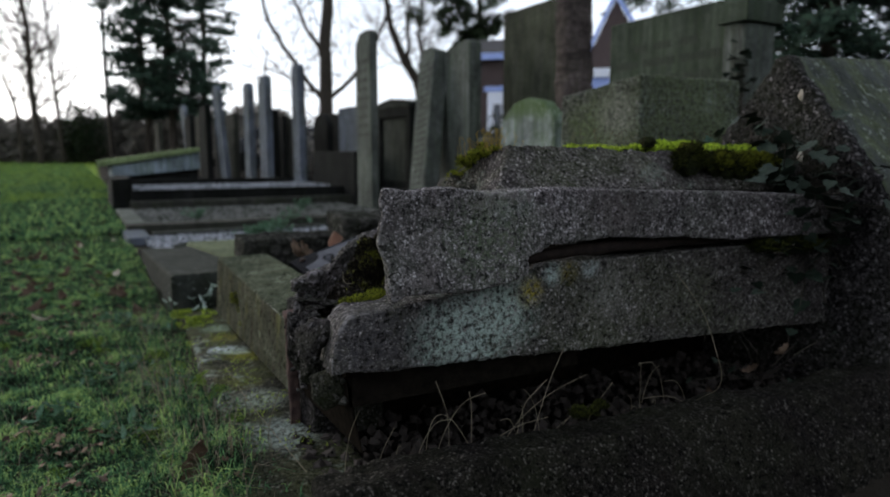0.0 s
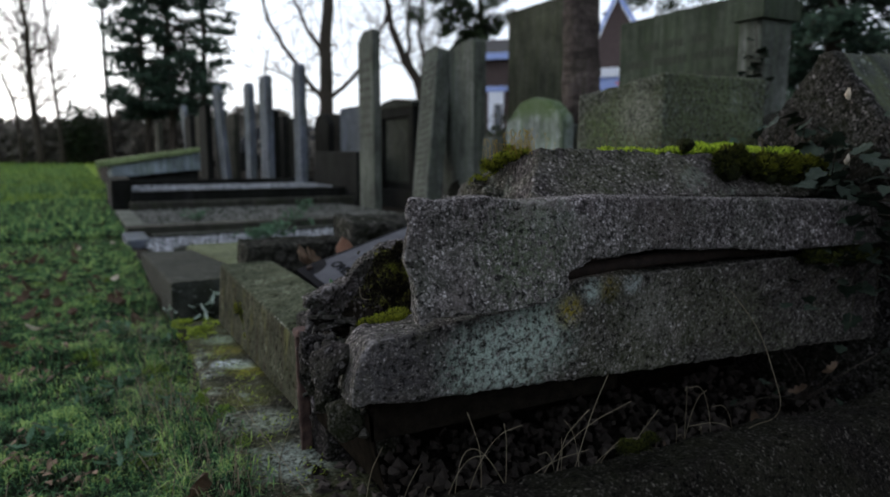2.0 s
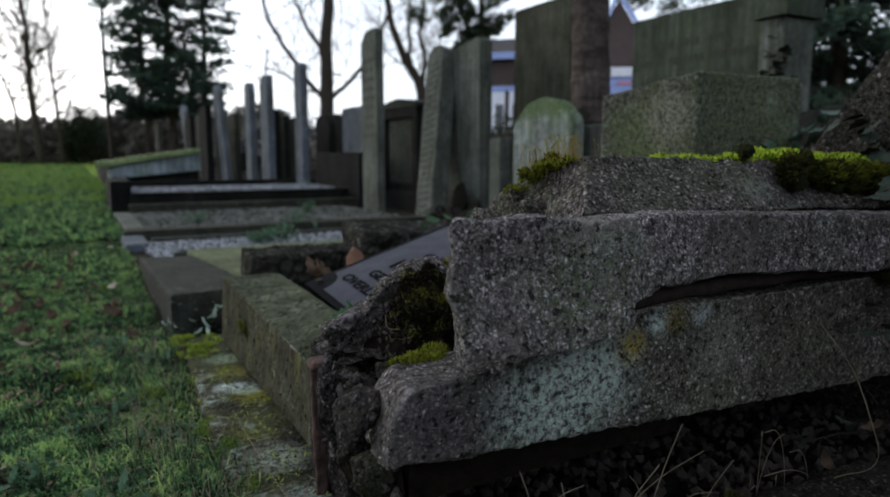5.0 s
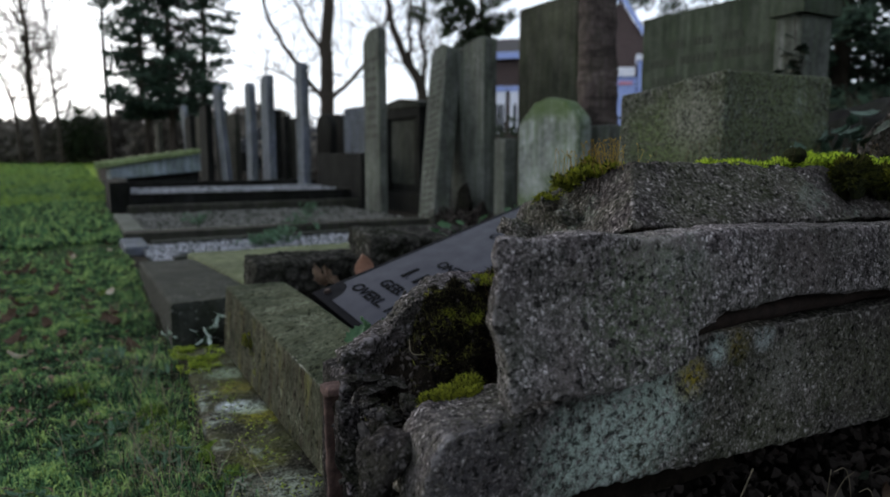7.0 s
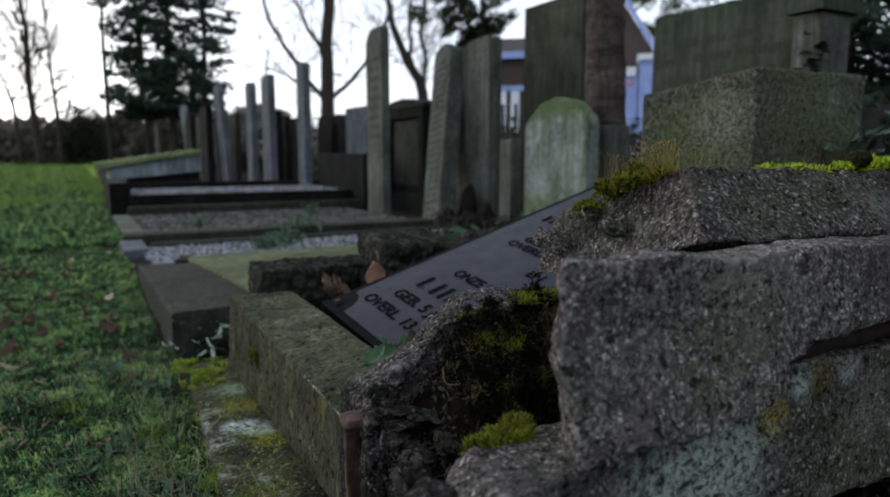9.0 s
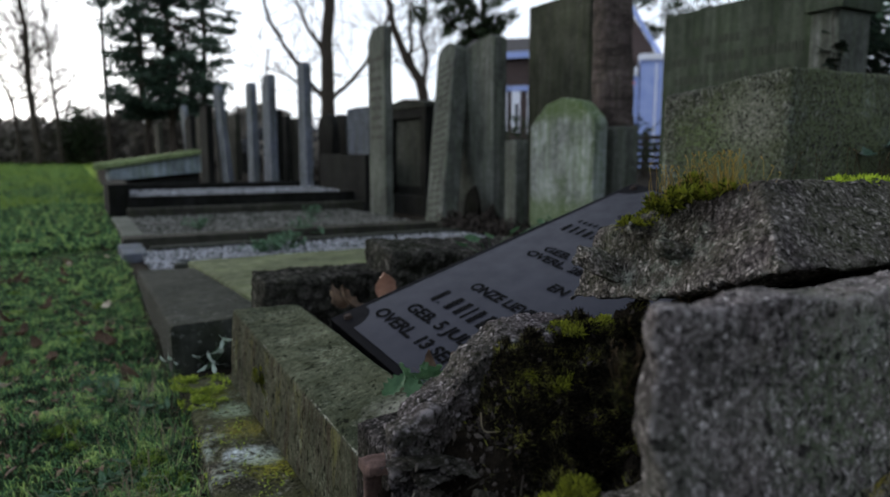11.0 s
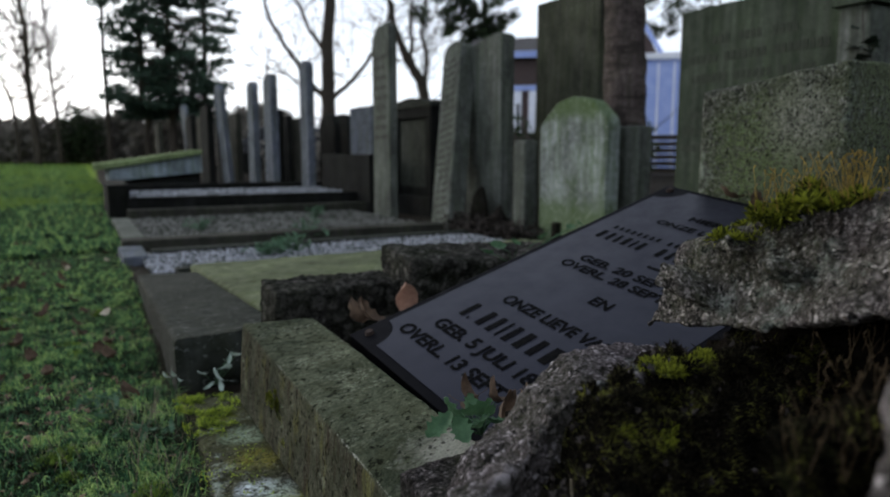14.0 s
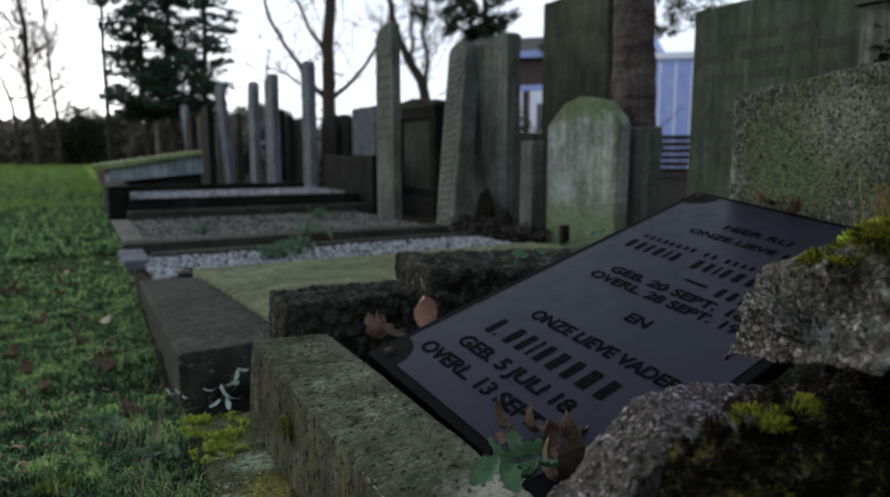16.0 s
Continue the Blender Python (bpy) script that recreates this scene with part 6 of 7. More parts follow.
def ivy_leaf(name, size, material, seed):
    r = random.Random(seed)
    bm = bmesh.new()
    shape = [(0, -0.42), (0.30, -0.50), (0.52, -0.22), (0.36, -0.02), (0.40, 0.18), (0.16, 0.22), (0.0, 0.62)]
    ring = [(x, y) for x, y in shape] + [(-x, y) for x, y in shape[-2:0:-1]]
    c = bm.verts.new((0, 0, 0))
    vs = [bm.verts.new((x * size, y * size, (0.16 * abs(x) - 0.22 * max(0, y) ** 2 + r.gauss(0, 0.015)) * size)) for x, y in ring]
    for i in range(len(vs)):
        bm.faces.new((c, vs[i], vs[(i + 1) % len(vs)]))
    bmesh.ops.subdivide_edges(bm, edges=bm.edges[:], cuts=1)
    me = bpy.data.meshes.new(name)
    bm.to_mesh(me)
    bm.free()
    me.polygons.foreach_set("use_smooth", [True] * len(me.polygons))
    me.materials.append(material)
    return me


IVY = ivy_leaf("ivy_leaf", 0.032, M_IVY, 1)
LAUREL = leaf_mesh("laurel_leaf", 0.055, 0.022, 0, 0.35, 15, M_LAUREL)
HERB = leaf_mesh("herb_leaf", 0.042, 0.027, 9, 0.25, 2, M_HERB)
SPRIG = leaf_mesh("sprig_leaf", 0.030, 0.011, 0, 0.4, 9, M_HERBPALE)
ri = random.Random(3)


def cloud(cx, cy, cz, sx, sy, sz, n, s0, s1):
    return [(cx + ri.gauss(0, sx), cy + ri.gauss(0, sy), cz + ri.gauss(0, sz), ri.uniform(s0, s1)) for _ in range(n)]


plant("ivy", cloud(1.085, 0.80, 0.54, 0.02, 0.030, 0.025, 14, 0.7, 1.2), IVY, M_BARK, "dark ivy growing between the coping and the gabled stone", "ivy", root=(1.10, 0.82, 0.45))
plant("ivy", cloud(1.055, 0.685, 0.42, 0.045, 0.045, 0.055, 150, 0.6, 1.2), IVY, M_BARK, "dark ivy trailing over the border's end", "ivy", root=(1.11, 0.78, 0.40))
plant("ivy", cloud(1.00, 0.648, 0.34, 0.08, 0.012, 0.055, 46, 0.5, 1.0), IVY, M_BARK, "sparse ivy shoots on the lower slab", "ivy", root=(1.11, 0.68, 0.35))
plant("ivy", cloud(0.98, 0.67, 0.19, 0.10, 0.02, 0.03, 14, 0.4, 0.65), IVY, M_BARK, "dark ivy leaves in the hollow", "ivy", root=(1.0, 0.70, 0.12))
plant("ivy", cloud(2.60, 2.00, 0.86, 0.010, 0.030, 0.10, 26, 1.0, 1.8), IVY, M_BARK, "dark ivy creeping up the pillar of the family stone", "ivy", root=(2.60, 2.0, 0.55))
plant("laurel_shoot", cloud(1.66, 1.20, 0.53, 0.05, 0.05, 0.035, 34, 0.9, 1.5), LAUREL, M_BARK, "glossy dark green leaves beside the terrazzo block", "shrub", root=(1.72, 1.22, 0.35))
plant("green_herb", [(0.346, 1.078, 0.288, 0.75), (0.366, 1.085, 0.290, 0.95), (0.390, 1.092, 0.286, 0.95), (0.408, 1.098, 0.280, 0.8), (0.380, 1.066, 0.284, 0.9), (0.358, 1.062, 0.286, 0.7), (0.414, 1.08, 0.276, 0.7), (0.404, 1.125, 0.280, 0.6)], HERB, M_HERB,
      "fresh green lobed leaves growing by the kerb's broken end", "herb", root=(0.39, 1.08, 0.27))
plant("green_herb", [(0.797, 1.71, 0.335, 0.8), (0.83, 1.72, 0.345, 0.9), (0.86, 1.70, 0.352, 0.7), (0.935, 1.70, 0.362, 0.6), (1.0, 1.69, 0.378, 0.6), (1.03, 1.70, 0.385, 0.5)], HERB, M_HERB,
      "small green leaves along the plate's far edge", "herb", root=(0.88, 1.74, 0.30))
plant("pale_sprig", [(0.276, 1.90, 0.082, 0.8), (0.287, 1.885, 0.101, 1.2), (0.300, 1.90, 0.113, 0.7), (0.324, 1.89, 0.140, 0.9), (0.310, 1.88, 0.118, 1.3), (0.292, 1.87, 0.086, 0.9), (0.262, 1.89, 0.112, 0.7), (0.315, 1.91, 0.126, 0.8)], SPRIG, M_HERB,
      "pale green sprig growing out between two kerbs", "herb", root=(0.29, 1.94, 0.07))
plant("pale_sprig", [(0.212, 1.93, 0.104, 0.8), (0.20, 1.95, 0.098, 0.8), (0.222, 1.92, 0.095, 0.7)], SPRIG, M_HERB, "pale green sprig at the kerb's foot", "herb", root=(0.212, 1.94, 0.06))
WEED = leaf_mesh("weed_leaf", 0.055, 0.018, 8, 0.35, 12, M_WEED)
for x, y in ((0.07, 1.96), (0.10, 1.88), (0.02, 1.45), (-0.04, 1.25), (0.05, 1.12), (0.14, 1.72), (0.09, 1.5), (0.13, 1.3)):
    plant("lawn_weed", [(x + rng.gauss(0, 0.022), y + rng.gauss(0, 0.022), ground_z(x, y) + rng.uniform(0.018, 0.030), rng.uniform(0.35, 0.6)) for _ in range(11)], WEED, M_HERB,
          "blue-green rosette weed in the lawn", "weed", root=(x, y, ground_z(x, y)))
for x, y, s, z in ((1.40, 4.94, 0.07, 0.0), (1.05, 4.2, 0.04, 0.0), (1.15, 4.3, 0.05, 0.0), (0.95, 4.15, 0.04, 0.0), (0.85, 5.6, 0.05, 0.0), (1.9, 6.2, 0.05, 0.0)):
    plant("grave_weed", [(x + rng.gauss(0, s), y + rng.gauss(0, s), z + rng.uniform(0.01, 1.6 * s), rng.uniform(0.5, 1.1)) for _ in range(30)], WEED, M_HERB,
          "feathery green weed growing in the gravel", "weed", stem=0.002, root=(x, y, z - 0.02))
for y, z in ((0.735, 0.60), (0.728, 0.495)):
    drop("pale_leaf", PALE, 1.104, y, z, 80, 10, 80, 0.42, "small pale leaf stuck on the pebble face")

# ---- dry stems in the hollow ----
for line in ([(0.256, 0.713, 0.09), (0.258, 0.70, 0.172), (0.26, 0.665, 0.219)], 
             [(0.362, 0.646, 0.11), (0.366, 0.649, 0.194), (0.355, 0.650, 0.226), (0.348, 0.650, 0.243)], [(0.337, 0.661, 0.11), (0.344, 0.661, 0.194), (0.365, 0.651, 0.204), (0.392, 0.632, 0.150)],
             [(0.427, 0.612, 0.10), (0.438, 0.611, 0.207), (0.465, 0.612, 0.226), (0.48, 0.615, 0.233)], [(0.44, 0.615, 0.10), (0.473, 0.610, 0.22), (0.497, 0.606, 0.272)],
             [(0.657, 0.417, 0.187), (0.654, 0.424, 0.223), (0.647, 0.437, 0.278), (0.64, 0.448, 0.32), (0.618, 0.466, 0.362)], [(0.385, 0.635, 0.10), (0.39, 0.638, 0.207), (0.388, 0.642, 0.226)],
             [(0.29, 0.70, 0.10), (0.295, 0.69, 0.15), (0.31, 0.68, 0.185)],
             [(0.227, 1.267, 0.108), (0.225, 1.054, 0.103), (0.231, 0.773, 0.108)], [(0.21, 0.86, 0.09), (0.19, 0.80, 0.16), (0.20, 0.77, 0.22)],
             [(0.55, 0.64, 0.10), (0.56, 0.63, 0.17), (0.59, 0.62, 0.21)]):
    if line[0][1] == 0.417:
        line = [(0.70, 0.640, 0.10), (0.72, 0.60, 0.17)] + [(x * 1.06, y * 1.25, z - 0.01) for x, y, z in line[1:]]
    pts = smooth_line(line)
    bm = bmesh.new()
    tube(bm, pts, [0.0005] * len(pts), 5)
    tagged(part("dry_stem", bm, M_STRAW), "thin dry grass stem", "stem", "dry stems")
rq = random.Random(17)
for _ in range(22):
    x, y = rq.uniform(0.262, 0.33), rq.uniform(0.72, 0.88)
    z = fill_z(x, y) + rq.uniform(0.002, 0.012)
    a, ln = rq.gauss(0.15, 0.5), rq.uniform(0.02, 0.07)
    d = Vector((math.cos(a), math.sin(a) * 0.6, rq.gauss(0, 0.15))) * ln
    pts = smooth_line([(x, y, z), Vector((x, y, z)) + d * 0.4 + Vector((0, 0, rq.gauss(0.002, 0.004))), Vector((x, y, z)) + d * 0.7 + Vector((0, 0, rq.gauss(0, 0.004))), Vector((x, y, z)) + d - Vector((0, 0, 0.006))], 2)
    bm = bmesh.new()
    tube(bm, pts, [rq.uniform(0.0004, 0.0009)] * len(pts), 5)
    tagged(part("dead_root", bm, M_BARK), "dark dead root across the broken earth", "root", "dead roots")
bm = bmesh.new()
pts = smooth_line([(0.317, 0.862, 0.340), (0.317, 0.860, 0.325), (0.330, 0.860, 0.3225), (0.352, 0.858, 0.322), (0.372, 0.862, 0.324)], 2)
tube(bm, pts, [0.0006] * len(pts), 5)
tagged(part("dry_stem", bm, M_STRAW), "thin pale bent stem in the broken end", "stem", "dry stems")
rs = random.Random(63)
for _ in range(18):
    x = rs.uniform(0.27, 0.80)
    h, lean = rs.uniform(0.06, 0.13), rs.gauss(0, 0.035)
    bm = bmesh.new()
    pts = smooth_line([(x, 0.645, 0.10), (x + lean * 0.3, 0.640, 0.10 + h * 0.6), (x + lean, 0.632, 0.10 + h), (x + lean * 1.8, 0.626, 0.10 + h * rs.uniform(0.95, 1.2))])
    tube(bm, pts, [0.00045] * len(pts), 5)
    tagged(part("dry_stem", bm, M_STRAW), "thin dry grass stem", "stem", "dry stems")
pebbles("hollow_rubble", 0.25, 1.2, 0.63, 0.93, 0.085, 0.011, 1500, M_DARKCRUMB, "dark clods and rubble in the hollow")

# ---- trees and distance ----
def limb(bm, pts, r0, r1, sides=8):
    n = len(pts)
    tube(bm, pts, [r0 + (r1 - r0) * i / (n - 1) for i in range(n)], sides)


def twigs(bm, start, way, length, radius, depth, r, droop=0.0, spread=0.55):
    """A branch that forks into finer ones."""
    pts, d, p = [Vector(start)], Vector(way).normalized(), Vector(start)
    n = 4
    for k in range(n):
        d = (d + Vector((r.gauss(0, 0.16), r.gauss(0, 0.16), r.gauss(0.05 - droop, 0.14)))).normalized()
        p = p + d * length / n
        pts.append(p.copy())
    limb(bm, pts, radius, radius * 0.55, 5 if depth < 2 else 6)
    if depth:
        for k in range(2 + (depth > 1)):
            at_ = pts[r.randint(2, n)]
            turn = (d + Vector((r.gauss(0, spread), r.gauss(0, spread), r.gauss(0.1, spread * 0.8)))).normalized()
            twigs(bm, at_, turn, length * r.uniform(0.55, 0.8), radius * 0.55, depth - 1, r, droop, spread)


def bare_tree(name, limbs, twig_spec, label, seed, material=None):
    """A leafless tree: main limbs, then finer branches along them."""
    r = random.Random(seed)
    t = base(name, *limbs[0][0][0], label, "tree")
    trunk = bmesh.new()
    limb(trunk, bent(limbs[0][0], 5, limbs[0][1] * 0.05), limbs[0][1], limbs[0][2], 10)
    part("trunk", trunk, material or M_BARKFAR, t, smooth=True)
    crown = bmesh.new()
    for pts, r0, r1 in limbs[1:]:
        limb(crown, bent(pts, 4, r0 * 0.25), r0, r1, 7)
    length, radius, per = twig_spec
    for pts, r0, r1 in limbs:
        for p, q in zip(pts[1:], pts[2:]):
            for _ in range(per):
                s = Vector(p).lerp(Vector(q), r.random())
                if s.z < 1.2:
                    continue
                twigs(crown, s, Vector((r.gauss(0, 1), r.gauss(0, 0.6), r.uniform(0.1, 1.2))), length * r.uniform(0.5, 1.1), radius, 3, r)
    tagged(part("limb", crown, material or M_BARKFAR, t, smooth=True), kind="stuff")
    return t


HUB = Vector((0.044, 0.366, 0.525))


def off(points, k):
    """Points of a tree set k times as far from the graves, its foot on the ground."""
    return [tuple(HUB + (Vector(p) - HUB) * k) if p[2] > 0.2 else (*(HUB + (Vector(p) - HUB) * k)[:2], p[2]) for p in points]


def tree_off(limbs, k):
    return [(off(pts, k), r0 * k, r1 * k) for pts, r0, r1 in limbs]


bare_tree("bare_tree", tree_off([([(3.72, 10.9, -0.1), (3.74, 10.99, 0.91), (3.79, 11.09, 1.65), (3.82, 11.17, 2.29), (3.91, 11.24, 3.03), (4.0, 11.36, 4.14), (4.0, 11.4, 6.0)], 0.125, 0.07),
                                 ([(3.75, 11.06, 1.39), (3.44, 11.31, 1.88), (3.19, 11.53, 2.34), (3.01, 11.69, 2.76), (2.93, 11.83, 3.31)], 0.045, 0.022),
                                 ([(3.79, 11.17, 2.16), (3.57, 11.35, 2.57), (3.44, 11.5, 2.99), (3.36, 11.64, 3.59)], 0.035, 0.02),
                                 ([(3.84, 11.02, 1.44), (4.08, 10.92, 1.65), (4.35, 10.83, 2.0), (4.58, 10.77, 2.39), (4.82, 10.72, 2.94)], 0.040, 0.022),
                                 ([(3.74, 11.09, 1.51), (3.5, 11.23, 1.57), (3.31, 11.36, 1.74), (2.96, 11.59, 1.92)], 0.025, 0.010)], 3.4),
          (2.9, 0.026, 4), "leafless tree with forked limbs behind the headstones", 3)
bare_tree("bare_tree", tree_off([([(6.52, 12.93, -0.1), (6.52, 12.93, 1.02), (6.54, 13.04, 1.78), (6.49, 13.12, 2.07), (6.3, 13.28, 2.43), (6.18, 13.42, 2.84), (6.08, 13.54, 3.25), (6.04, 13.67, 3.95)], 0.13, 0.05),
                                 ([(6.52, 13.1, 2.02), (6.38, 13.24, 2.43), (6.38, 13.33, 3.01), (6.46, 13.4, 3.72)], 0.05, 0.03),
                                 ([(6.55, 13.07, 1.96), (6.66, 13.1, 2.54), (6.58, 13.22, 3.01), (6.7, 13.25, 3.6), (6.81, 13.28, 4.19)], 0.05, 0.03)], 2.9),
          (2.8, 0.030, 4), "leafless tree with several stems", 4)
bare_tree("bare_tree", [([(-1.15, 35.7, 0.0), (-1.28, 35.9, 2.3), (-1.35, 36.1, 4.2), (-1.30, 36.3, 6.0), (-1.48, 36.5, 7.4), (-2.2, 36.7, 8.6), (-2.6, 37.0, 10.0)], 0.15, 0.05),
                        ([(-1.32, 36.0, 3.6), (-1.6, 36.1, 4.3), (-1.7, 36.2, 5.0)], 0.05, 0.02)], (2.0, 0.028, 12), "tall leafless tree at the far edge of the lawn", 5)
bare_tree("bare_tree", [([(-0.30, 35.39, 0.0), (-0.34, 35.58, 2.4), (-0.45, 35.74, 4.0), (-0.50, 35.92, 5.6), (-0.55, 36, 7.5)], 0.09, 0.03)], (1.5, 0.024, 10), "slender leafless tree at the lawn's far edge", 6)
bare_tree("bare_tree", [([(-1.90, 36.13, 0.0), (-2.0, 36.3, 2.59), (-2.3, 36.48, 3.6), (-2.7, 36.65, 4.8)], 0.08, 0.03)], (1.3, 0.024, 10), "slender leafless tree at the lawn's far edge", 7)
bare_tree("bare_tree", [([(1.60, 33.16, 0.0), (1.62, 33.44, 3.49), (1.60, 33.67, 5.2), (1.66, 33.81, 6.9), (1.62, 33.9, 9.5)], 0.10, 0.05)], (1.2, 0.016, 4), "leafless tree beside the conifer", 8)
bare_tree("bare_tree", tree_off([([(4.16, 16.5, 0.0), (4.25, 16.62, 1.76), (4.25, 16.73, 2.43), (4.33, 16.81, 3.0)], 0.05, 0.012)], 2.2), (1.2, 0.02, 3), "thin leafless sapling beyond the headstones", 9)

# the near trunk beside the pale headstone
near_trunk = base("near_tree", 3.10, 3.79, -0.05, "grey-brown tree trunk standing among the headstones", "tree")
bm = bmesh.new()
tr = bent([(3.10, 3.72, -0.1), (3.10, 3.74, 0.7), (3.115, 3.775, 1.16), (3.145, 3.81, 1.53), (3.20, 3.87, 2.4), (3.3, 3.95, 4.5)], 5, 0.006)
tube(bm, tr, [0.138 - 0.030 * i / len(tr) + 0.05 * max(0, 1 - i / 4) for i in range(len(tr))], 20)
roughen(part("trunk", bm, M_TRUNK, near_trunk), 0.018, ((0.12, 0.03), (0.035, 0.014)))
bm = bmesh.new()
rt = random.Random(40)
for k in range(7):
    p = tr[-1 - k * 1]
    twigs(bm, p, (rt.gauss(0, 1), rt.gauss(0, 1), 0.7), 1.6, 0.05, 3, rt)
tagged(part("limb", bm, M_BARKFAR, near_trunk), kind="stuff")


def leafy(vs, fs, centre, radii, n, size, r, flat=0.0):
    """Small leaves scattered through a lump of foliage."""
    for _ in range(n):
        d = Vector((r.gauss(0, 1), r.gauss(0, 1), r.gauss(0, 1))).normalized() * r.random() ** 0.45
        c = Vector(centre) + Vector((d.x * radii[0], d.y * radii[1], d.z * radii[2]))
        a = Vector((r.gauss(0, 1), r.gauss(0, 1), r.gauss(0, 1) * (1 - flat))).normalized()
        b = a.orthogonal().normalized()
        s = size * r.uniform(0.5, 1.3)
        k = len(vs)
        vs += [c - a * s, c + b * s * 0.4, c + a * s, c - b * s * 0.4]
        fs.append((k, k + 1, k + 2, k + 3))


def conifer(name, x, y, height, width, low, whorls, label, seed, size=0.16, per=34, material=None):
    r = random.Random(seed)
    t = base(name, x, y, 0.0, label, "tree")
    bm = bmesh.new()
    limb(bm, [(x, y, -0.1), (x + 0.05, y, height * 0.5), (x, y, height)], 0.035 * width + 0.05, 0.02, 9)
    vs, fs = [], []
    for k in range(whorls):
        f = k / whorls
        z = low + (height - low) * f
        reach = width * 0.5 * (1 - f) ** 0.7 * r.uniform(0.75, 1.1)
        for j in range(r.randint(5, 7)):
            a = r.uniform(0, math.tau)
            ln = reach * r.uniform(0.55, 1.12)
            tip = Vector((x + math.cos(a) * ln, y + math.sin(a) * ln, z - 0.22 * ln + r.gauss(0, 0.1)))
            mid = Vector((x, y, z)).lerp(tip, 0.55) + Vector((0, 0, 0.06 * ln))
            limb(bm, [(x, y, z), mid, tip], 0.03, 0.008, 4)
            for q in (0.3, 0.5, 0.68, 0.85, 1.0):
                if r.random() < 0.14:
                    continue
                c = Vector((x, y, z)).lerp(tip, q) + Vector((r.gauss(0, 0.08), r.gauss(0, 0.08), r.gauss(-0.05, 0.06)))
                leafy(vs, fs, c, (0.30 + 0.07 * ln, 0.30 + 0.07 * ln, 0.16), per, size, r, 0.5)
    part("trunk", bm, M_BARKFAR, t, smooth=True)
    sheet("crown", vs, fs, material or M_NEEDLE, t)
    return t


def broad_conifer(name, x, y, low, high, half, clumps, label, seed, size):
    """An old conifer: several bare stems inside an uneven mass of hanging foliage."""
    r = random.Random(seed)
    t = base(name, x, y, 0.0, label, "tree")
    for dx, dy in ((0.0, 0.0), (-0.9, 0.3), (1.1, -0.2)):
        bm = bmesh.new()
        limb(bm, bent([(x + dx, y + dy, -0.1), (x + dx * 1.2, y + dy, 4.0), (x + dx * 1.4, y + dy, high)], 4, 0.05), 0.17, 0.06, 9)
        part("trunk", bm, M_BARKFAR, t, smooth=True)
    bm = bmesh.new()
    vs, fs = [], []
    for _ in range(clumps):
        z = r.uniform(low, high)
        reach = half * (0.80 + 0.22 * noise.noise((z * 0.9, 3.1, seed))) * min(1.0, 0.72 + (z - low) * 0.35)
        a = r.uniform(0, math.tau)
        ln = reach * math.sqrt(r.random()) * 1.05
        c = Vector((x + math.cos(a) * ln, y + math.sin(a) * ln, z - 0.12 * ln))
        if noise.noise(c * 1.1) < -0.22:
            continue
        limb(bm, [(x, y, z + 0.15), Vector((x, y, z + 0.1)).lerp(c, 0.5) + Vector((0, 0, 0.08)), c], 0.03, 0.01, 4)
        leafy(vs, fs, c + Vector((0, 0, -0.05)), (0.52, 0.52, 0.17), 40, size, r, 0.55)
    tagged(part("bough", bm, M_BARKFAR, t), kind="stuff")
    sheet("crown", vs, fs, M_NEEDLE, t)
    return t


broad_conifer("conifer", 3.95, 31.2, 2.2, 10.5, 2.95, 640, "large dark conifer with hanging boughs at the lawn's end", 11, 0.15)
conifer("conifer", 12.8, 8.0, 8.5, 4.4, 1.0, 28, "dark conifer behind the family stone", 12, size=0.11, per=40)
conifer("conifer", 14.6, 6.3, 9.5, 3.6, 0.8, 24, "dark conifer behind the family stone", 13, size=0.11, per=36)
conifer("conifer", 17.0, 8.2, 10.0, 4.4, 0.8, 24, "dark conifer behind the family stone", 14, size=0.14, per=22)
conifer("conifer", 11.0, 3.4, 9.0, 3.6, 0.6, 22, "dark conifer beyond the graves", 15, size=0.12, per=22)


def ivy_tree(name, x, y, trunk_r, height, lumps, label, seed, size=0.07):
    r = random.Random(seed)
    t = base(name, x, y, 0.0, label, "tree")
    bm = bmesh.new()
    limb(bm, bent([(x, y, -0.1), (x + 0.1, y, height * 0.5), (x, y + 0.1, height)], 4, 0.03), trunk_r, trunk_r * 0.4, 8)
    vs, fs = [], []
    for c, rad, n in lumps:
        limb(bm, bent([(x, y, max(1.0, c[2] - 0.9)), c], 3, 0.03), 0.035, 0.012, 5)
        for _ in range(9):
            d = Vector((r.gauss(0, 0.5), r.gauss(0, 0.5), r.gauss(0, 0.5)))
            leafy(vs, fs, (c[0] + d.x * rad, c[1] + d.y * rad, c[2] + d.z * rad), (rad * 0.42, rad * 0.42, rad * 0.36), n // 9, size, r)
    part("trunk", bm, M_BARKFAR, t, smooth=True)
    sheet("crown", vs, fs, M_IVYFAR, t)
    return t


def ivy_off(x, y, r, height, lumps, k, label, seed):
    fx, fy, _ = HUB + (Vector((x, y, 0)) - HUB) * k
    ivy_tree("evergreen_tree", fx, fy, r * k * 0.6, height * k, [(tuple(HUB + (Vector(c) - HUB) * k), rad * k, n) for c, rad, n in lumps], label, seed, 0.06 * k)


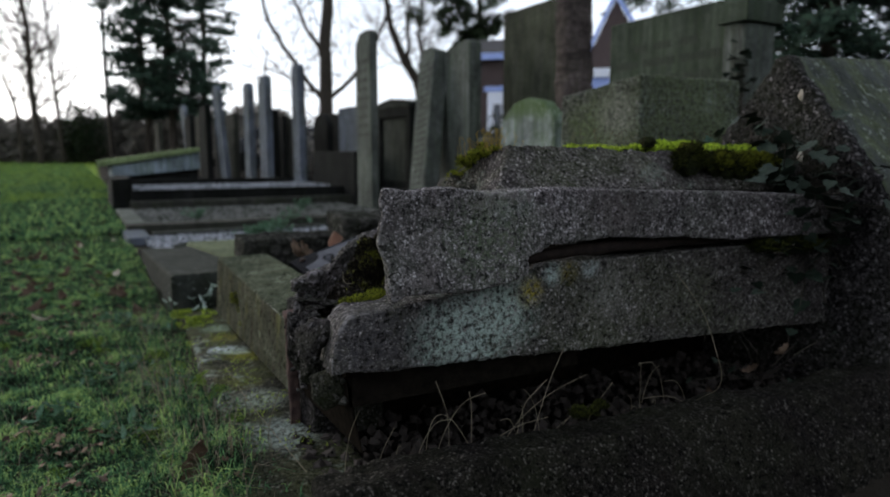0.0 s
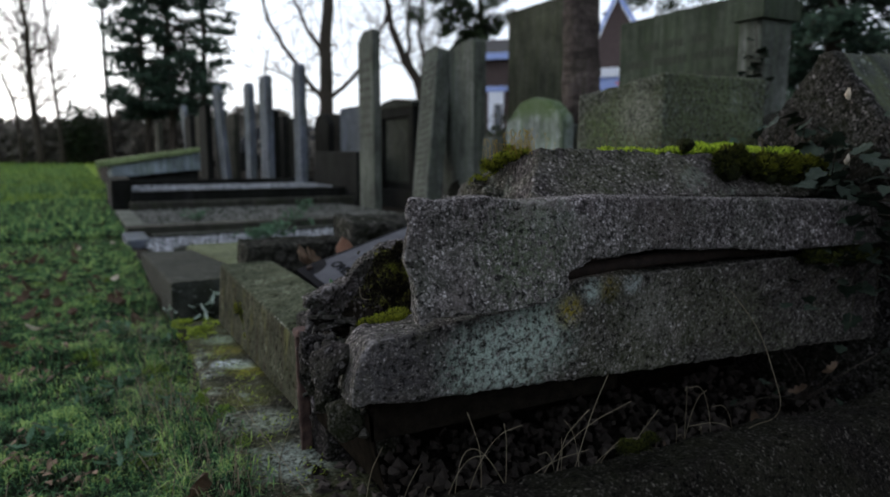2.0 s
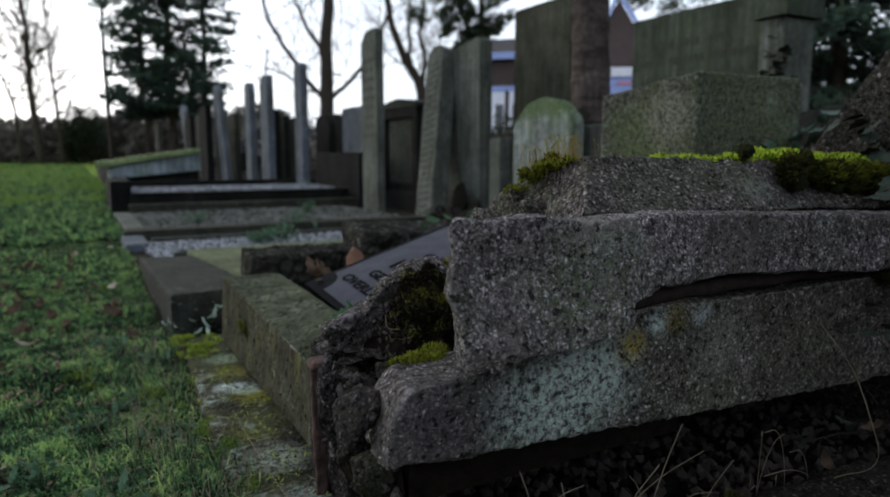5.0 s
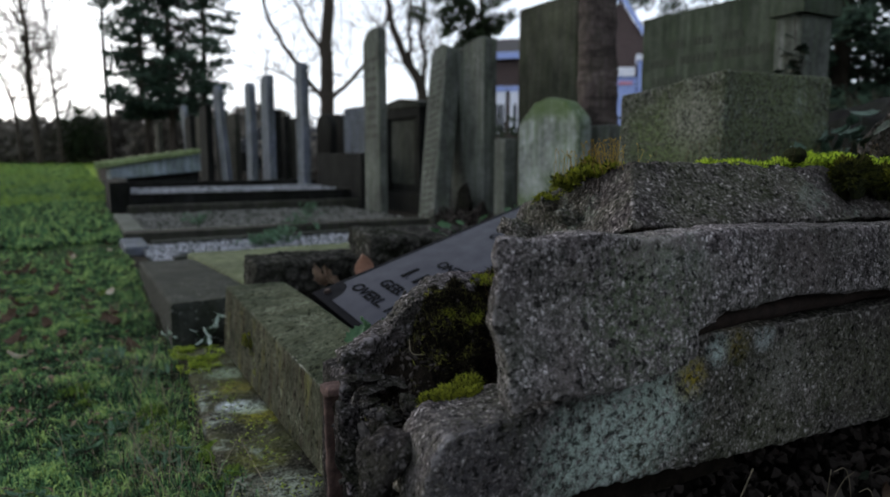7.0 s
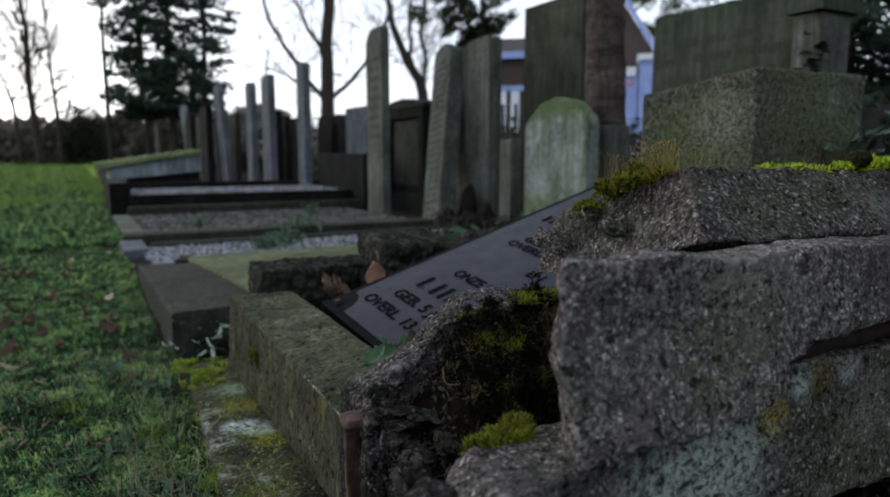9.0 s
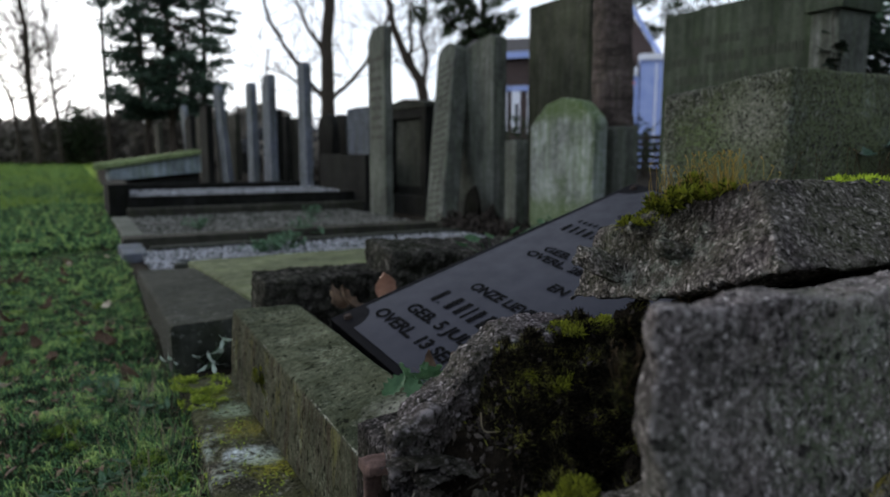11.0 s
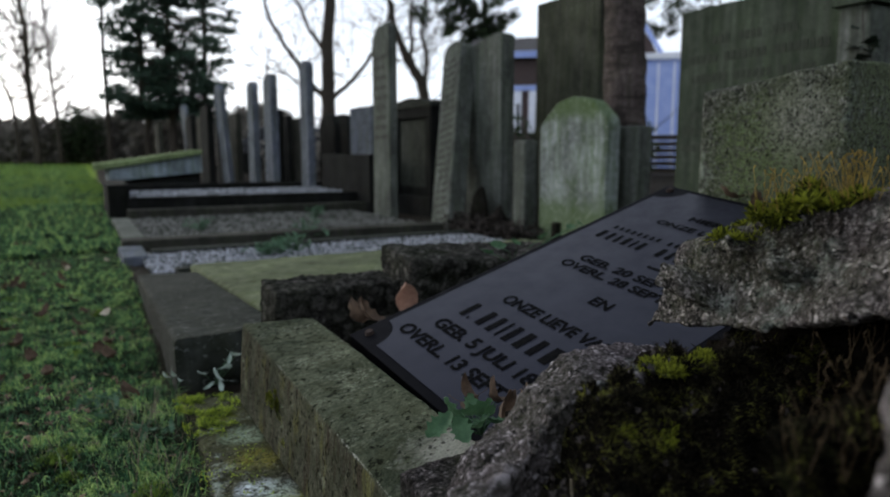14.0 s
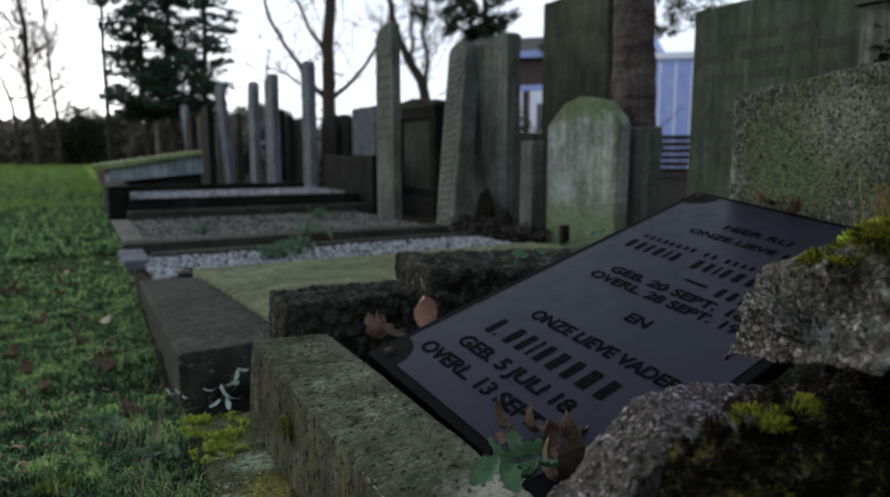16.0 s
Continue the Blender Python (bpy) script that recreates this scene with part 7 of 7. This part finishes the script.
ivy_off(6.75, 11.1, 0.12, 5.0, [((6.35, 11.0, 2.75), 0.42, 1300), ((6.65, 10.9, 3.1), 0.5, 1500), ((6.15, 11.15, 3.3), 0.45, 1300), ((6.85, 10.75, 2.7), 0.3, 620),
                                ((6.6, 11.0, 3.9), 0.7, 1600), ((6.05, 11.2, 2.85), 0.25, 360), ((6.30, 10.95, 2.35), 0.22, 360)], 3.0, "dark evergreen tree overhanging the headstones", 21)
ivy_off(10.6, 11.6, 0.13, 6.0, [((10.3, 10.6, 3.6), 0.5, 900), ((9.9, 10.8, 3.8), 0.4, 650), ((10.7, 10.4, 3.4), 0.4, 650), ((10.4, 10.4, 2.95), 0.22, 260), ((11.3, 10.3, 3.9), 0.7, 1100)], 2.4,
        "dark evergreen branches above the house", 22)
ivy_off(7.5, 9.6, 0.10, 4.0, [((7.25, 9.6, 2.35), 0.28, 400), ((7.7, 9.4, 2.3), 0.25, 350)], 2.6, "dark shrubby evergreen beside the house", 23)


def hedge(name, spans, n, size, material, label, seed):
    r = random.Random(seed)
    vs, fs = [], []
    bm = bmesh.new()
    for (x0, y0), (x1, y1), h, deep in spans:
        steps = max(2, int(math.hypot(x1 - x0, y1 - y0) / 0.9))
        for k in range(steps):
            f = (k + 0.5) / steps
            c = Vector((x0 + (x1 - x0) * f, y0 + (y1 - y0) * f, 0))
            hh = h * r.uniform(0.93, 1.04)
            leafy(vs, fs, c + Vector((0, 0, hh * 0.52)), (0.75, deep, hh * 0.56), n, size, r)
            for _ in range(7):
                b = c + Vector((r.gauss(0, 0.35), r.gauss(0, deep * 0.5), 0))
                limb(bm, [b, b + Vector((r.gauss(0, 0.12), r.gauss(0, 0.12), hh * 0.6)), b + Vector((r.gauss(0, 0.3), r.gauss(0, 0.3), hh * r.uniform(0.9, 1.25)))], 0.025, 0.006, 4)
    h = sheet(name, vs, fs, material)
    part("branches", bm, M_BARKFAR, h)
    return tagged(h, label, "hedge", kind="stuff")


hedge("winter_hedge", [((-9, 41), (2.0, 37.5), 2.2, 1.0), ((2.0, 37.5), (9.5, 33.0), 2.7, 1.0), ((2.5, 33.5), (8.0, 30.5), 1.6, 0.9)], 1500, 0.19, M_HEDGE, "brown bare winter hedge closing the lawn", 1)
hedge("winter_hedge", [((5.0, 27.0), (11.5, 21.5), 1.9, 0.8), ((4.5, 18.0), (8.5, 16.2), 1.15, 0.6)], 420, 0.12, M_HEDGE, "dark hedge behind the far headstones", 2)
hedge("evergreen_shrubs", [((-0.1, 36.8), (1.2, 36.0), 2.85, 0.8)], 700, 0.13, M_IVYFAR, "dark evergreen shrubs in the hedge", 3)
hedge("evergreen_shrubs", [((8.5, 15.5), (12.5, 12.5), 1.4, 0.7), ((9.5, 6.5), (13.5, 3.5), 1.3, 0.7)], 420, 0.10, M_IVYFAR, "dark evergreen shrubs behind the headstones", 4)
# tall evergreens added out of view behind and beside the camera to block light
for i, (x, y) in enumerate(((-7.0, -15), (-2.2, -16), (2.6, -15), (7.0, -12), (9.5, -7), (10.5, -3.0), (10.8, 0.6), (-12, -14))):
    conifer("conifer", x, y, 5.2, 5.0, 0.3, 14, "dark conifer closing the cemetery, added unseen to block sky light", 50 + i, size=0.34, per=18)

# ---- house beyond the wall ----
house = base("house", 19.5, 23.0, 0.0, "brown brick house with pale blue painted trim and a gabled roof", "house")
R_, N_ = Vector((0.725, -0.688, 0)), Vector((0.688, 0.725, 0))
H0 = Vector((20.69, 22.13, 0))


def hp(u, d, z):
    return H0 + R_ * u + N_ * d + Vector((0, 0, z))


def hbox(u0, u1, d0, d1, z0, z1):
    return solid([hp(u0, d0, z0), hp(u1, d0, z0), hp(u1, d0, z1), hp(u0, d0, z1)], [hp(u0, d1, z0), hp(u1, d1, z0), hp(u1, d1, z1), hp(u0, d1, z1)])


part("wall", hbox(-7.0, -1.2, 0.4, 7.0, -0.1, 4.75), M_BRICK, house, "brown brick wall")
part("roof", solid([hp(-7.2, 0.1, 4.98), hp(-1.1, 0.1, 4.98), hp(-1.1, 3.4, 6.1), hp(-7.2, 3.4, 6.1)], [hp(-7.2, 0.1, 4.84), hp(-1.1, 0.1, 4.84), hp(-1.1, 3.4, 5.9), hp(-7.2, 3.4, 5.9)]),
     M_ROOF, house, "dark tiled roof")
part("fascia", hbox(-7.2, -1.1, 0.02, 0.098, 4.70, 4.99), M_PAINTBLUE, house, "pale blue fascia board")
gable = [(-1.2, -0.1), (1.45, -0.1), (1.45, 4.35), (-0.16, 6.95), (-1.2, 4.75)]
gb = part("gable_wall", solid([hp(u, 0.0, z) for u, z in gable], [hp(u, 7.0, z) for u, z in gable]), M_BRICK, house, "brick gable")
for (u0, z0), (u1, z1) in (((-1.32, 4.55), (-0.16, 7.0)), ((-0.16, 7.0), (1.57, 4.2))):
    part("barge_board", solid([hp(u0, -0.14, z0), hp(u1, -0.14, z1), hp(u1, -0.14, z1 + 0.34), hp(u0, -0.14, z0 + 0.34)],
                              [hp(u0, -0.002, z0), hp(u1, -0.002, z1), hp(u1, -0.002, z1 + 0.34), hp(u0, -0.002, z0 + 0.34)]), M_PAINTBLUE, gb, "pale blue barge board")
for u0, u1 in ((-5.70, -5.00), (-4.80, -4.42), (-4.10, -3.35), (-2.6, -1.9)):
    w = part("window", hbox(u0, u1, 0.30, 0.398, 1.50, 3.30), M_PAINTWHITE, house, "white-framed window")
    part("pane", hbox(u0 + 0.42 * (u1 - u0), u1 - 0.07, 0.27, 0.298, 1.58, 2.75), M_GLASS, w, "dark glass pane")
    part("lintel", hbox(u0 - 0.15, u1 + 0.15, 0.28, 0.398, 3.32, 3.55), M_PAINTBLUE, w, "pale painted lintel")
annex = base("white_shed", 22.2, 20.2, 0.0, "pale blue and white painted shed beside the house", "shed")
part("wall", hbox(0.64, 4.2, -1.6, -0.3, -0.1, 4.22), M_PAINTBLUE, annex, "pale blue shed wall")
part("roof", hbox(0.55, 4.3, -1.7, -0.2, 4.222, 4.46), M_PAINTWHITE, annex, "white roof edge")
part("porch_wall", hbox(-1.2, 0.60, -1.5, -0.3, -0.1, 3.62), M_PAINTBLUE, annex, "pale blue porch wall")
part("porch_roof", hbox(-1.3, 0.53, -1.6, -0.2, 3.622, 3.98), M_PAINTWHITE, annex, "white flat porch roof")
part("sign_board", hbox(-0.1, 0.45, -1.56, -1.502, 3.30, 3.42), M_PINK, annex, "faded red strip")
for u in (1.2, 1.8, 2.4, 3.0, 3.6):
    part("wall_batten", hbox(u, u + 0.07, -1.64, -1.602, 0.0, 4.1), M_PAINTWHITE, annex)

# ---- slatted fence before the shed ----
fence = base("garden_fence", 13.5, 14.2, 0.0, "low dark slatted wooden fence beyond the headstones", "fence")
FB, FR = Vector((12.6, 14.6, 0)), Vector((0.70, -0.71, 0)).normalized()
for k in range(5):
    c = FB + FR * (k * 1.3)
    part("post", box(c.x - 0.06, c.x + 0.06, c.y - 0.06, c.y + 0.06, -0.1, 1.12), M_BARKFAR, fence)
for k in range(6):
    a, b, w = FB, FB + FR * 5.2, Vector((0.03, 0.03, 0))
    z = 0.06 + k * 0.17
    part("slat", solid([a - w + Vector((0, 0, z)), b - w + Vector((0, 0, z)), b - w + Vector((0, 0, z + 0.13)), a - w + Vector((0, 0, z + 0.13))],
                       [a + w + Vector((0, 0, z)), b + w + Vector((0, 0, z)), b + w + Vector((0, 0, z + 0.13)), a + w + Vector((0, 0, z + 0.13))]), M_BARKFAR, fence)

# ---- dark grave mound past the block ----
boulder("dark_mound", (2.35, 1.45, 0.30), (0.55, 0.40, 0.42), M_DARKST, None, (0, 0, 10))
tagged(bpy.context.scene.objects["dark_mound"], "dark rounded grave stone beyond the terrazzo block", "gravestone")


# ---- parked car beyond the headstones ----
car = base("parked_car", 5.9, 20.2, 0.0, "dark parked car with pale reflections on its screen", "car")
cbase = Vector((5.85, 20.2, -0.05))
R_, N_ = Vector((0.8746, -0.4848, 0)), Vector((0.4848, 0.8746, 0))


def cp(u, d, z):
    return cbase + R_ * u + N_ * d + Vector((0, 0, z))


side = [(-2.0, 0.35), (2.0, 0.35), (2.05, 0.75), (1.25, 0.92), (0.55, 1.38), (-0.9, 1.42), (-1.6, 0.95), (-2.05, 0.85)]
part("body", solid([cp(u, 0, z) for u, z in side], [cp(u, 1.6, z) for u, z in side], 0.04), M_CAR, car)
part("windscreen", solid([cp(1.20, 0.1, 0.98), cp(0.62, 0.1, 1.36), cp(0.62, 1.5, 1.36), cp(1.20, 1.5, 0.98)], [cp(1.22, 0.1, 1.0), cp(0.64, 0.1, 1.38), cp(0.64, 1.5, 1.38), cp(1.22, 1.5, 1.0)]), M_GLASS, car)
for u in (-1.3, 1.3):
    bm = bmesh.new()
    bmesh.ops.create_cone(bm, cap_ends=True, segments=20, radius1=0.33, radius2=0.33, depth=0.2)
    bmesh.ops.transform(bm, matrix=Matrix.Translation(cp(u, 0.08, 0.33)) @ N_.to_track_quat("Z", "Y").to_matrix().to_4x4(), verts=bm.verts)
    part("wheel", bm, M_DARKST, car)
